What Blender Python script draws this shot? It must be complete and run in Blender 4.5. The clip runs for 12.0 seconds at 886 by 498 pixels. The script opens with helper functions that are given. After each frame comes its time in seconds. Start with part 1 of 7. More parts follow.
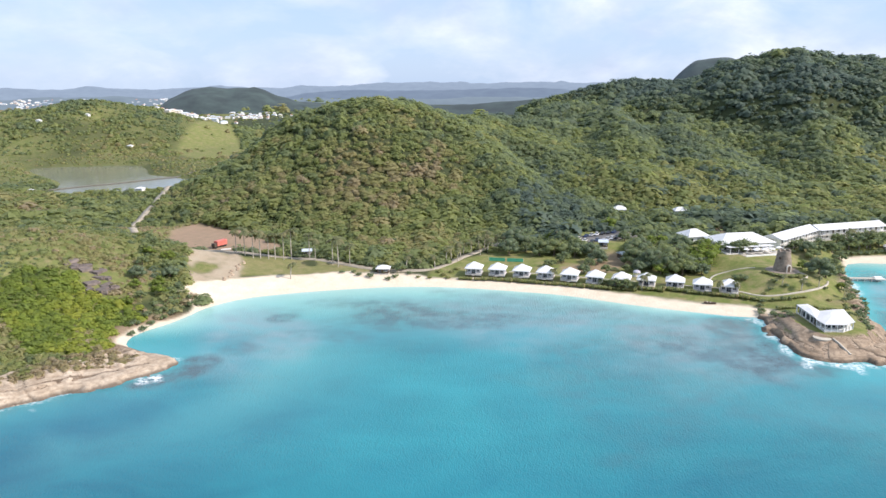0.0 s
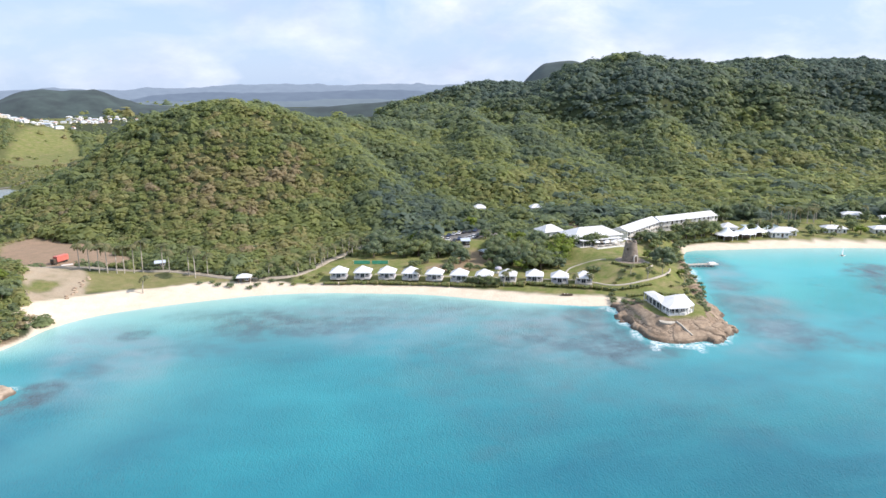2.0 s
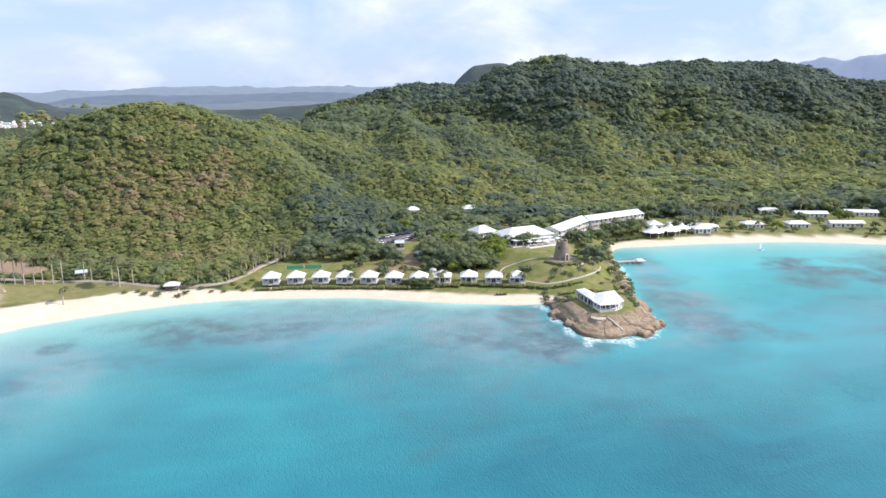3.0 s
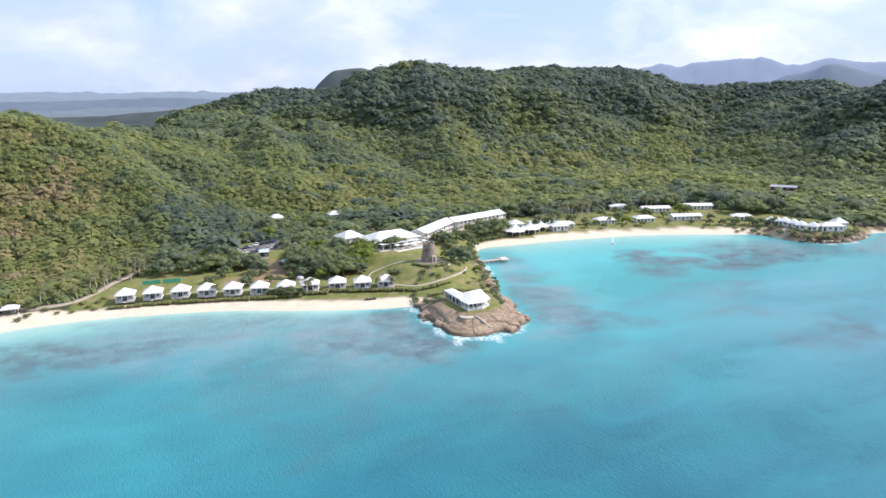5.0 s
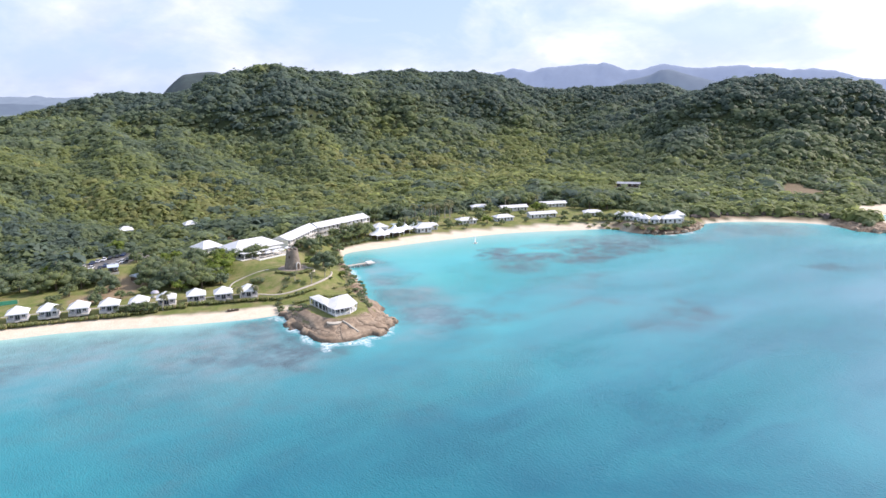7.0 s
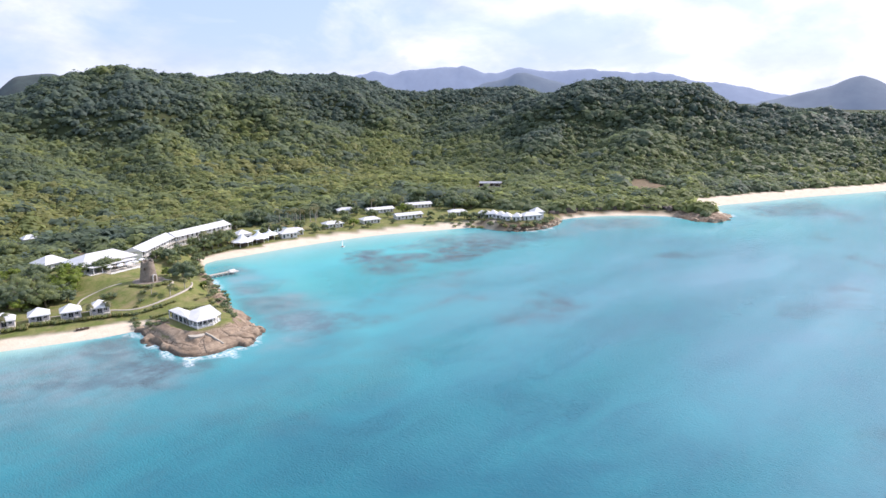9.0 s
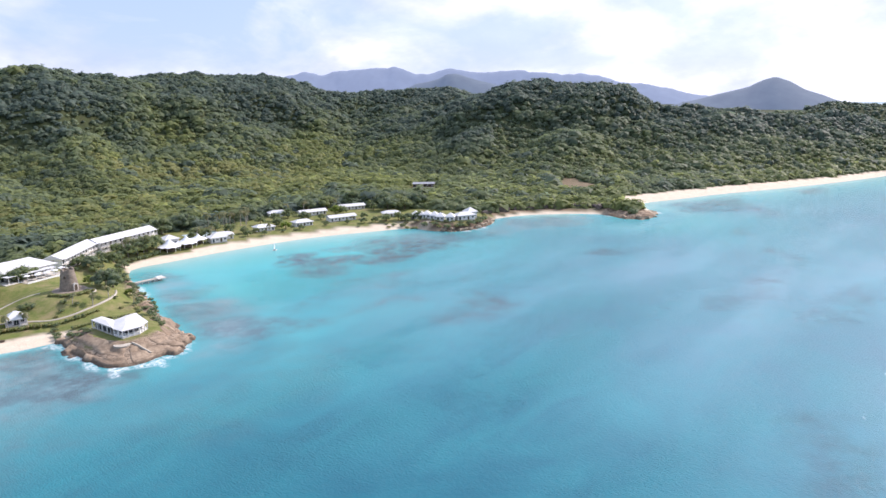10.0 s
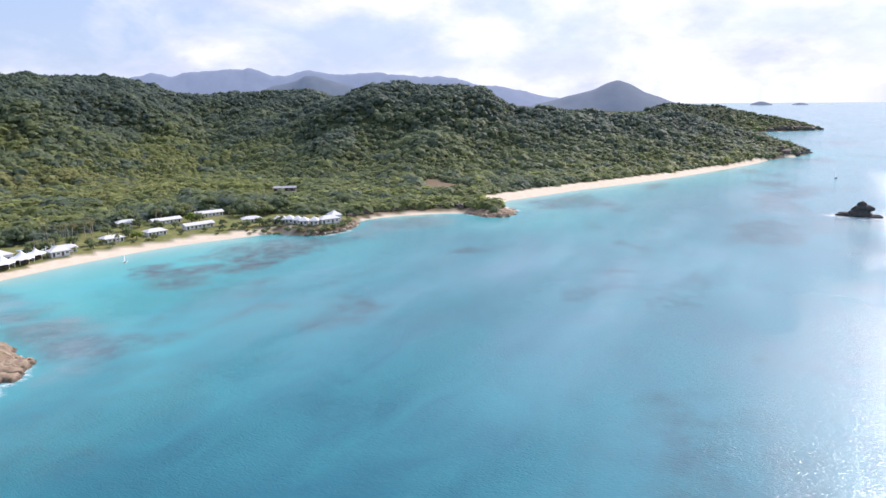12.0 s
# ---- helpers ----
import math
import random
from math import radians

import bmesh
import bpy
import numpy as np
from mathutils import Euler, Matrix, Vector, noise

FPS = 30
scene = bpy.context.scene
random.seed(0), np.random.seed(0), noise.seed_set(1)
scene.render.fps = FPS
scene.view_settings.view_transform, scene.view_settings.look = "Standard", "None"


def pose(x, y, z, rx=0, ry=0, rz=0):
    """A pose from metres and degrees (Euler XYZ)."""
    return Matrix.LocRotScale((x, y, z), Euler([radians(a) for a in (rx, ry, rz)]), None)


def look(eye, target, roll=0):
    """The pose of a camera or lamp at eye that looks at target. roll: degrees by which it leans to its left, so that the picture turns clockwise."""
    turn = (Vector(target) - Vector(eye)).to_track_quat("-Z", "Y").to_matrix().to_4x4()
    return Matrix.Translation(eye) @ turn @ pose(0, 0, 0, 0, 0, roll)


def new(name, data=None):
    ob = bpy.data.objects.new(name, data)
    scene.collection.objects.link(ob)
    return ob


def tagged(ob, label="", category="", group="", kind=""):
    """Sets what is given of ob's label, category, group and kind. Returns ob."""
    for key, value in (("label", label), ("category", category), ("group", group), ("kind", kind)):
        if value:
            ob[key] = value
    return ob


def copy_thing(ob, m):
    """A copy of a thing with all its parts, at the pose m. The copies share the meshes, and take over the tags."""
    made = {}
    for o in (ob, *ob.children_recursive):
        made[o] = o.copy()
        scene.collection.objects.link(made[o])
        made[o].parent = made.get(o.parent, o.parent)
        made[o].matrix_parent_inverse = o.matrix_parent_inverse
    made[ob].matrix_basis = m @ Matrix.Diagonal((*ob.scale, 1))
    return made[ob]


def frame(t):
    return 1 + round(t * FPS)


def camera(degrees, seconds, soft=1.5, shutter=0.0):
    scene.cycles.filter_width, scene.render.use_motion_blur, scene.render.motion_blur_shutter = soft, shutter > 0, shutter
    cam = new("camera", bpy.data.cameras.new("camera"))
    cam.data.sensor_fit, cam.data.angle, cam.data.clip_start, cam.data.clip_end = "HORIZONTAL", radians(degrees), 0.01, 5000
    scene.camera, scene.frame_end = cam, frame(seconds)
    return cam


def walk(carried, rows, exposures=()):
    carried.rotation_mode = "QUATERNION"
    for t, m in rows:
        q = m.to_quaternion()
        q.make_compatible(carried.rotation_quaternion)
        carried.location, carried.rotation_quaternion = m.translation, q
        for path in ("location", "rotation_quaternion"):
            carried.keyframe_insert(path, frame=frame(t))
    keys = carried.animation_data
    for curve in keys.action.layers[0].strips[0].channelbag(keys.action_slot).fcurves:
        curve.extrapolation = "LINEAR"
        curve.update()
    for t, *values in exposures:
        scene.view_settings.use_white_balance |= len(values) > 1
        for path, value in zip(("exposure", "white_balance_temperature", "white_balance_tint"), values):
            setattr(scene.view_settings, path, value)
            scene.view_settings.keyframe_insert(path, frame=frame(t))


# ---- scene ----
cam = camera(63.3, 12.0)
# yaw, pitch and roll in degrees, eye in metres: the drone hovers and turns to its right
PATH = [
    (0, (0.09, -0.07, 85.05), 0.003, -13.089, -0.400),
    (0.5, (0.11, 0.20, 85.09), -2.889, -13.106, -0.380),
    (1, (0.13, 0.41, 85.12), -5.703, -13.096, -0.369),
    (1.5, (0.15, 0.56, 85.13), -8.393, -13.063, -0.366),
    (2, (0.17, 0.66, 85.13), -11.054, -13.014, -0.370),
    (2.5, (0.18, 0.71, 85.11), -13.761, -12.952, -0.381),
    (3, (0.21, 0.72, 85.08), -16.426, -12.882, -0.397),
    (5, (0.34, 0.46, 84.87), -27.189, -12.581, -0.505),
    (5.5, (0.40, 0.35, 84.80), -29.963, -12.514, -0.538),
    (6, (0.46, 0.24, 84.72), -32.600, -12.455, -0.572),
    (6.5, (0.54, 0.12, 84.64), -35.329, -12.403, -0.606),
    (7, (0.63, 0.00, 84.56), -38.082, -12.359, -0.639),
    (9, (1.15, -0.30, 84.21), -48.753, -12.271, -0.746),
    (9.5, (1.32, -0.31, 84.12), -51.410, -12.265, -0.763),
    (10, (1.51, -0.28, 84.04), -54.067, -12.264, -0.774),
    (10.5, (1.73, -0.20, 83.97), -56.699, -12.263, -0.778),
    (11, (1.97, -0.08, 83.89), -59.375, -12.260, -0.775),
    (11.5, (2.24, 0.10, 83.83), -62.165, -12.253, -0.764),
    (12, (2.53, 0.34, 83.77), -64.970, -12.237, -0.743),
]
walk(cam, [(t, pose(*eye, 90 + pitch, 0, yaw) @ pose(0, 0, 0, 0, 0, roll)) for t, eye, yaw, pitch, roll in PATH], [(0.0, 0.28, 6520, 17.0), (6.0, 0.32, 6490, 21.0), (10.0, 0.24, 6450, 24.0), (12.0, 0.11, 6440, 24.0)])

# ---------------------------------------------------------------- world and sun
SUN_AZ, SUN_EL = radians(107), radians(39.5)
world = bpy.data.worlds.new("sky")
scene.world = world
world.use_nodes = True
wn, wl = world.node_tree.nodes, world.node_tree.links
wn.clear()


def wnode(kind, **values):
    n = wn.new(kind)
    for key, value in values.items():
        n.inputs[key].default_value = value
    return n


def wmath(op, a, b=None, clamp=False):
    n = wn.new("ShaderNodeMath")
    n.operation, n.use_clamp = op, clamp
    for i, v in enumerate((a, b)):
        if v is None:
            continue
        if isinstance(v, (int, float)):
            n.inputs[i].default_value = v
        else:
            wl.new(v, n.inputs[i])
    return n.outputs[0]


sky = wn.new("ShaderNodeTexSky")
sky.sky_type, sky.sun_disc, sky.sun_elevation, sky.sun_rotation = "NISHITA", False, SUN_EL, SUN_AZ
sky.air_density, sky.dust_density, sky.ozone_density = 1.0, 0.6, 2.0
coord = wn.new("ShaderNodeTexCoord")
split = wn.new("ShaderNodeSeparateXYZ")
wl.new(coord.outputs["Generated"], split.inputs[0])
# clouds lie on a flat layer overhead: the nearer the horizon, the tighter they pack
lift = wmath("ADD", wmath("MAXIMUM", split.outputs[2], 0.0), 0.42)
flat = wn.new("ShaderNodeCombineXYZ")
wl.new(wmath("DIVIDE", split.outputs[0], lift), flat.inputs[0])
wl.new(wmath("DIVIDE", split.outputs[1], lift), flat.inputs[1])
big = wnode("ShaderNodeTexNoise", Scale=2.3, Detail=9.0, Roughness=0.55, Distortion=0.35)
wl.new(flat.outputs[0], big.inputs["Vector"])
shape = wn.new("ShaderNodeMapRange")
shape.inputs[1].default_value, shape.inputs[2].default_value = 0.40, 0.62
wl.new(big.outputs["Fac"], shape.inputs[0])
grey = wnode("ShaderNodeTexNoise", Scale=3.0, Detail=5.0, Roughness=0.6)
wl.new(flat.outputs[0], grey.inputs["Vector"])
tone = wn.new("ShaderNodeMapRange")
tone.inputs[1].default_value, tone.inputs[2].default_value = 0.35, 0.65
tone.inputs[3].default_value, tone.inputs[4].default_value = 0.0, 1.0
wl.new(grey.outputs["Fac"], tone.inputs[0])
white = wn.new("ShaderNodeMix")
white.data_type = "RGBA"
white.inputs[6].default_value, white.inputs[7].default_value = (4.9, 5.7, 7.1, 1), (8.2, 8.8, 9.1, 1)
wl.new(tone.outputs[0], white.inputs[0])
mixed = wn.new("ShaderNodeMix")
mixed.data_type = "RGBA"
toward = wmath("ADD", wmath("MULTIPLY", split.outputs[0], math.sin(SUN_AZ)), wmath("MULTIPLY", split.outputs[1], math.cos(SUN_AZ)))
glare = wn.new("ShaderNodeMapRange")
glare.interpolation_type = "SMOOTHSTEP"
glare.inputs[1].default_value, glare.inputs[2].default_value, glare.inputs[4].default_value = 0.3, 1.0, 0.4
wl.new(toward, glare.inputs[0])
cover = wn.new("ShaderNodeMapRange")
cover.inputs[1].default_value, cover.inputs[2].default_value, cover.inputs[3].default_value, cover.inputs[4].default_value = -0.8, 0.4, 0.45, 0.92
wl.new(toward, cover.inputs[0])
veil = wmath("ADD", wmath("MULTIPLY", shape.outputs[0], cover.outputs[0]), glare.outputs[0], True)
wl.new(veil, mixed.inputs[0])
skyblue = wn.new("ShaderNodeMix")
skyblue.data_type, skyblue.inputs[0].default_value = "RGBA", 0.75
skyblue.inputs[7].default_value = (3.9, 5.5, 7.6, 1)
wl.new(sky.outputs[0], skyblue.inputs[6])
wl.new(skyblue.outputs[2], mixed.inputs[6])
# thin cloud lights up round the sun
near_sun = wmath("ADD", wmath("MULTIPLY", toward, math.cos(SUN_EL)), wmath("MULTIPLY", split.outputs[2], math.sin(SUN_EL)))
halo = wn.new("ShaderNodeMapRange")
halo.interpolation_type = "SMOOTHSTEP"
halo.inputs[1].default_value, halo.inputs[2].default_value, halo.inputs[3].default_value, halo.inputs[4].default_value = 0.55, 1.0, 0.0, 0.5
wl.new(near_sun, halo.inputs[0])
high = wn.new("ShaderNodeMapRange")
high.interpolation_type = "SMOOTHSTEP"
high.inputs[1].default_value, high.inputs[2].default_value = 0.10, 0.38
wl.new(split.outputs[2], high.inputs[0])
side = wn.new("ShaderNodeMapRange")
side.interpolation_type = "SMOOTHSTEP"
side.inputs[1].default_value, side.inputs[2].default_value, side.inputs[3].default_value, side.inputs[4].default_value = -0.2, 1.0, 0.0, 0.22
wl.new(toward, side.inputs[0])
bright = wmath("ADD", wmath("ADD", 0.94, side.outputs[0]), wmath("MULTIPLY", halo.outputs[0], high.outputs[0]))
lit = wn.new("ShaderNodeMix")
lit.data_type, lit.blend_type, lit.inputs[0].default_value = "RGBA", "MULTIPLY", 1.0
wl.new(white.outputs[2], lit.inputs[6])
wl.new(bright, lit.inputs[7])
wl.new(lit.outputs[2], mixed.inputs[7])
back = wnode("ShaderNodeBackground", Strength=0.118)
wl.new(mixed.outputs[2], back.inputs["Color"])
wl.new(back.outputs[0], wn.new("ShaderNodeOutputWorld").inputs[0])

lamp = bpy.data.lights.new("sun", "SUN")
lamp.energy, lamp.angle, lamp.color = 4.4, radians(0.53), (1.0, 0.95, 0.86)
sun = new("sun", lamp)
sun.matrix_world = look((0, 0, 400), (-400 * math.sin(SUN_AZ) / math.tan(SUN_EL), -400 * math.cos(SUN_AZ) / math.tan(SUN_EL), 0))

# ---------------------------------------------------------------- materials
def material(name):
    m = bpy.data.materials.new(name)
    m.use_nodes = True
    return m, m.node_tree.nodes, m.node_tree.links, m.node_tree.nodes["Principled BSDF"]


def noise_node(nodes, links, scale, detail=4.0, rough=0.6, coords="Object"):
    tc = nodes.new("ShaderNodeTexCoord")
    n = nodes.new("ShaderNodeTexNoise")
    n.inputs["Scale"].default_value, n.inputs["Detail"].default_value, n.inputs["Roughness"].default_value = scale, detail, rough
    links.new(tc.outputs[coords], n.inputs["Vector"])
    return n.outputs["Fac"]


def stretch(nodes, links, value, lo, hi, a=0.0, b=1.0):
    n = nodes.new("ShaderNodeMapRange")
    for i, v in zip((1, 2, 3, 4), (lo, hi, a, b)):
        n.inputs[i].default_value = v
    links.new(value, n.inputs[0])
    return n.outputs[0]


def blend(nodes, links, fac, a, b):
    n = nodes.new("ShaderNodeMix")
    n.data_type = "RGBA"
    for i, v in zip((0, 6, 7), (fac, a, b)):
        if isinstance(v, (tuple, float, int)):
            n.inputs[i].default_value = (*v, 1) if isinstance(v, tuple) else v
        else:
            links.new(v, n.inputs[i])
    return n.outputs[2]


def surf(name, c1, c2, scale=1.0, rough=0.7, bump=0.0, fine=12.0, vary=0.12, metal=0.0):
    """Two tones at a coarse scale, grain at a fine one, a little change from object to object."""
    m, n, l, p = material(name)
    col = blend(n, l, stretch(n, l, noise_node(n, l, scale), 0.35, 0.65), c1, c2)
    grain = noise_node(n, l, scale * fine, 3.0)
    hsv = n.new("ShaderNodeHueSaturation")
    info = n.new("ShaderNodeObjectInfo")
    add = n.new("ShaderNodeMath")
    add.operation = "ADD"
    l.new(stretch(n, l, grain, 0.3, 0.7, 1 - vary, 1 + vary), add.inputs[0])
    l.new(stretch(n, l, info.outputs["Random"], 0, 1, -vary / 2, vary / 2), add.inputs[1])
    l.new(add.outputs[0], hsv.inputs["Value"])
    l.new(col, hsv.inputs["Color"])
    l.new(hsv.outputs[0], p.inputs["Base Color"])
    p.inputs["Roughness"].default_value, p.inputs["Metallic"].default_value = rough, metal
    if bump:
        b = n.new("ShaderNodeBump")
        b.inputs["Strength"].default_value, b.inputs["Distance"].default_value = 0.6, bump
        l.new(grain, b.inputs["Height"])
        l.new(b.outputs[0], p.inputs["Normal"])
    return m


def foliage(name, stops, rough=0.6):
    """Leaf colours over the attribute tint (0 to 1), with leafy grain."""
    m, n, l, p = material(name)
    at = n.new("ShaderNodeAttribute")
    at.attribute_name = "tint"
    ramp = n.new("ShaderNodeValToRGB")
    while len(ramp.color_ramp.elements) < len(stops):
        ramp.color_ramp.elements.new(0.5)
    for e, (pos, col) in zip(ramp.color_ramp.elements, stops):
        e.position, e.color = pos, (*col, 1)
    l.new(at.outputs["Fac"], ramp.inputs[0])
    hsv = n.new("ShaderNodeHueSaturation")
    geo = n.new("ShaderNodeNewGeometry")
    add = n.new("ShaderNodeMath")
    add.operation = "MULTIPLY"
    l.new(stretch(n, l, noise_node(n, l, 1.1, 3.0), 0.3, 0.7, 0.84, 1.16), add.inputs[0])
    l.new(stretch(n, l, geo.outputs["Random Per Island"], 0, 1, 0.90, 1.10), add.inputs[1])
    l.new(add.outputs[0], hsv.inputs["Value"])
    l.new(ramp.outputs[0], hsv.inputs["Color"])
    l.new(hsv.outputs[0], p.inputs["Base Color"])
    p.inputs["Roughness"].default_value = rough
    p.inputs["Specular IOR Level"].default_value = 0.36
    thru = n.new("ShaderNodeBsdfTranslucent")
    l.new(hsv.outputs[0], thru.inputs["Color"])
    mixer = n.new("ShaderNodeMixShader")
    mixer.inputs[0].default_value = 0.6
    l.new(p.outputs[0], mixer.inputs[1])
    l.new(thru.outputs[0], mixer.inputs[2])
    l.new(mixer.outputs[0], n["Material Output"].inputs["Surface"])
    return m


# Dark stops are bluer: haze over the far ridges put into the leaf colour
LEAF = foliage("leaf", [(0.0, (0.146, 0.202, 0.160)), (0.35, (0.212, 0.266, 0.142)), (0.65, (0.290, 0.330, 0.118)), (0.85, (0.372, 0.348, 0.160)), (1.0, (0.425, 0.350, 0.220))])
LIME = foliage("lime_leaf", [(0.0, (0.165, 0.225, 0.06)), (0.5, (0.27, 0.34, 0.062)), (1.0, (0.40, 0.42, 0.075))])
WHITE = surf("white_paint", (0.80, 0.80, 0.78), (0.72, 0.72, 0.70), 0.4, 0.5, 0.01, 6, 0.05)
ROOF = surf("white_roof_shingle", (0.66, 0.66, 0.65), (0.57, 0.575, 0.575), 0.25, 0.55, 0.02, 8, 0.06)
GLASS = surf("dark_window_glass", (0.03, 0.04, 0.05), (0.05, 0.06, 0.07), 0.6, 0.08, 0, 4, 0.1)
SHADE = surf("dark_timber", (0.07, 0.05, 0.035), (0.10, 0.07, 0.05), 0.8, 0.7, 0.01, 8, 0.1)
STONE = surf("old_mill_stone", (0.17, 0.138, 0.108), (0.27, 0.222, 0.175), 0.5, 0.9, 0.06, 6, 0.3)
# Porch shade put into this cottage wall colour; also the dome's own grey
LILAC = surf("lilac_grey_dome_shaded_wall", (0.40, 0.38, 0.43), (0.47, 0.45, 0.49), 0.8, 0.6, 0.01, 10, 0.08)
CONCRETE = surf("pale_concrete", (0.52, 0.49, 0.44), (0.62, 0.59, 0.53), 0.3, 0.85, 0.01, 10, 0.1)
BARK = surf("palm_bark", (0.38, 0.34, 0.28), (0.48, 0.44, 0.38), 1.5, 0.9, 0.02, 6, 0.2)
RED = surf("red_paint", (0.52, 0.13, 0.10), (0.58, 0.18, 0.14), 0.5, 0.5, 0.01, 6, 0.1)
GREEN = surf("green_netting", (0.05, 0.36, 0.22), (0.08, 0.42, 0.27), 0.5, 0.7, 0.01, 10, 0.15)
ROCK = surf("shore_rock", (0.30, 0.22, 0.15), (0.42, 0.33, 0.24), 0.35, 0.9, 0.15, 6, 0.3)
BLACKROCK = surf("dark_sea_rock", (0.035, 0.032, 0.03), (0.07, 0.062, 0.055), 0.3, 0.85, 0.3, 6, 0.3)
CANVAS = surf("sail_canvas", (0.80, 0.80, 0.80), (0.76, 0.77, 0.78), 0.5, 0.6, 0, 4, 0.05)

# ---------------------------------------------------------------- the lie of the land
def lattice(ix, iy, seed):
    n = (ix.astype(np.int64) * 374761393 + iy.astype(np.int64) * 668265263 + seed * 1274126177) & 0xFFFFFFFF
    n = ((n ^ (n >> 13)) * 1274126177) & 0xFFFFFFFF
    return ((n ^ (n >> 16)) & 0xFFFF) / 65535.0


def vnoise(x, y, seed=0):
    ix, iy = np.floor(x), np.floor(y)
    u, v = x - ix, y - iy
    u, v = u * u * (3 - 2 * u), v * v * (3 - 2 * v)
    a, b = lattice(ix, iy, seed), lattice(ix + 1, iy, seed)
    c, d = lattice(ix, iy + 1, seed), lattice(ix + 1, iy + 1, seed)
    return (a * (1 - u) + b * u) * (1 - v) + (c * (1 - u) + d * u) * v


def fbm(x, y, size, seed=0, octaves=4):
    """Noise about 0, from -1 to 1, whose largest bumps are size metres apart."""
    out, amp, total = 0.0, 1.0, 0.0
    for k in range(octaves):
        out, total = out + amp * (vnoise(x / size * 2**k, y / size * 2**k, seed + k) * 2 - 1), total + amp
        amp *= 0.5
    return out / total * 1.6


def rounded(points, times=2, closed=True):
    p = np.array(points, float)
    for _ in range(times):
        q = np.roll(p, -1, 0) if closed else p[1:]
        s = p if closed else p[:-1]
        p = np.stack([0.75 * s + 0.25 * q, 0.25 * s + 0.75 * q], 1).reshape(-1, 2)
    return p


def inland(x, y, poly):
    """Distance to the edge of a polygon, positive inside."""
    best, inside = np.full(x.shape, 1e18), np.zeros(x.shape, bool)
    for (ax, ay), (bx, by) in zip(poly, np.roll(poly, -1, 0)):
        ex, ey = bx - ax, by - ay
        t = np.clip(((x - ax) * ex + (y - ay) * ey) / (ex * ex + ey * ey + 1e-9), 0, 1)
        best = np.minimum(best, (x - ax - t * ex) ** 2 + (y - ay - t * ey) ** 2)
        cross = (ay > y) != (by > y)
        inside ^= cross & (x < (bx - ax) * (y - ay) / (by - ay + 1e-12) + ax)
    return np.where(inside, 1, -1) * np.sqrt(best)


def smooth(v, a, b):
    t = np.clip((v - a) / (b - a), 0, 1)
    return t * t * (3 - 2 * t)


HEADLAND = [(-4800, 900), (-1500, 250), (-600, 160), (-300, 120), (-170, 140), (-140, 160), (-119.5, 179), (-113, 183), (-108.5, 187.5), (-102.5, 191.5), (-96.5, 196), (-91, 199.5), (-86, 203.5), (-83.2, 208.5), (-85, 214.5), (-91, 217), (-98, 219), (-106, 226), (-108, 233), (-106, 240), (-100, 248.5), (-96, 257)]
FIRST_BAY = [(-93.5, 265), (-89, 272), (-81, 279.5), (-68, 285), (-52, 289.5), (-35, 293), (-20, 295.5), (4, 294), (27, 288), (50, 281), (70, 269), (89, 260), (108, 252), (117, 251)]
VILLA_POINT = [(114.5, 242), (113.4, 231), (112.6, 221), (111.8, 214.5), (114, 210.6), (118.5, 207.8), (123, 206.6), (128, 208), (133.2, 206.4), (139.2, 209), (143.8, 213.2), (147, 224), (150, 235), (154, 246), (162, 265), (169, 283), (176, 301), (184, 319)]
SECOND_BAY = [(193, 331), (212, 328), (236, 326), (259, 322), (282, 317), (298, 312), (313, 305), (329, 296), (347, 285), (361, 276), (357, 266), (356, 256), (362, 247), (374, 243), (390, 243), (401, 247), (411, 253), (428, 247), (440, 239), (457, 219), (467, 199), (454, 178), (464, 164), (487, 167), (505, 182)]
LONG_BEACH = [(525, 197), (570, 174), (604, 161), (661, 128), (729, 93), (822, 54), (904, 24), (960, 10), (1015, -20), (1061, -36), (1100, -38), (1150, 40), (1300, 90), (1592, 42), (1650, -50), (1704, -84), (1760, -60), (2000, 200), (2600, 350), (4800, 600), (4800, 4800), (-4800, 4800)]
COAST = rounded(HEADLAND + FIRST_BAY + VILLA_POINT + SECOND_BAY + LONG_BEACH, 1)
POND = rounded([(-430, 738), (-413, 760), (-376, 762), (-326, 774), (-300, 735), (-280, 684), (-258, 678), (-217, 640), (-203, 612), (-222, 590), (-232, 566), (-257, 557), (-297, 553), (-324, 566), (-322, 595), (-343, 640), (-385, 682)], 1)


def polar(rows):
    return [(d * math.sin(radians(a)), d * math.cos(radians(a)), h, w) for a, d, h, w in rows]


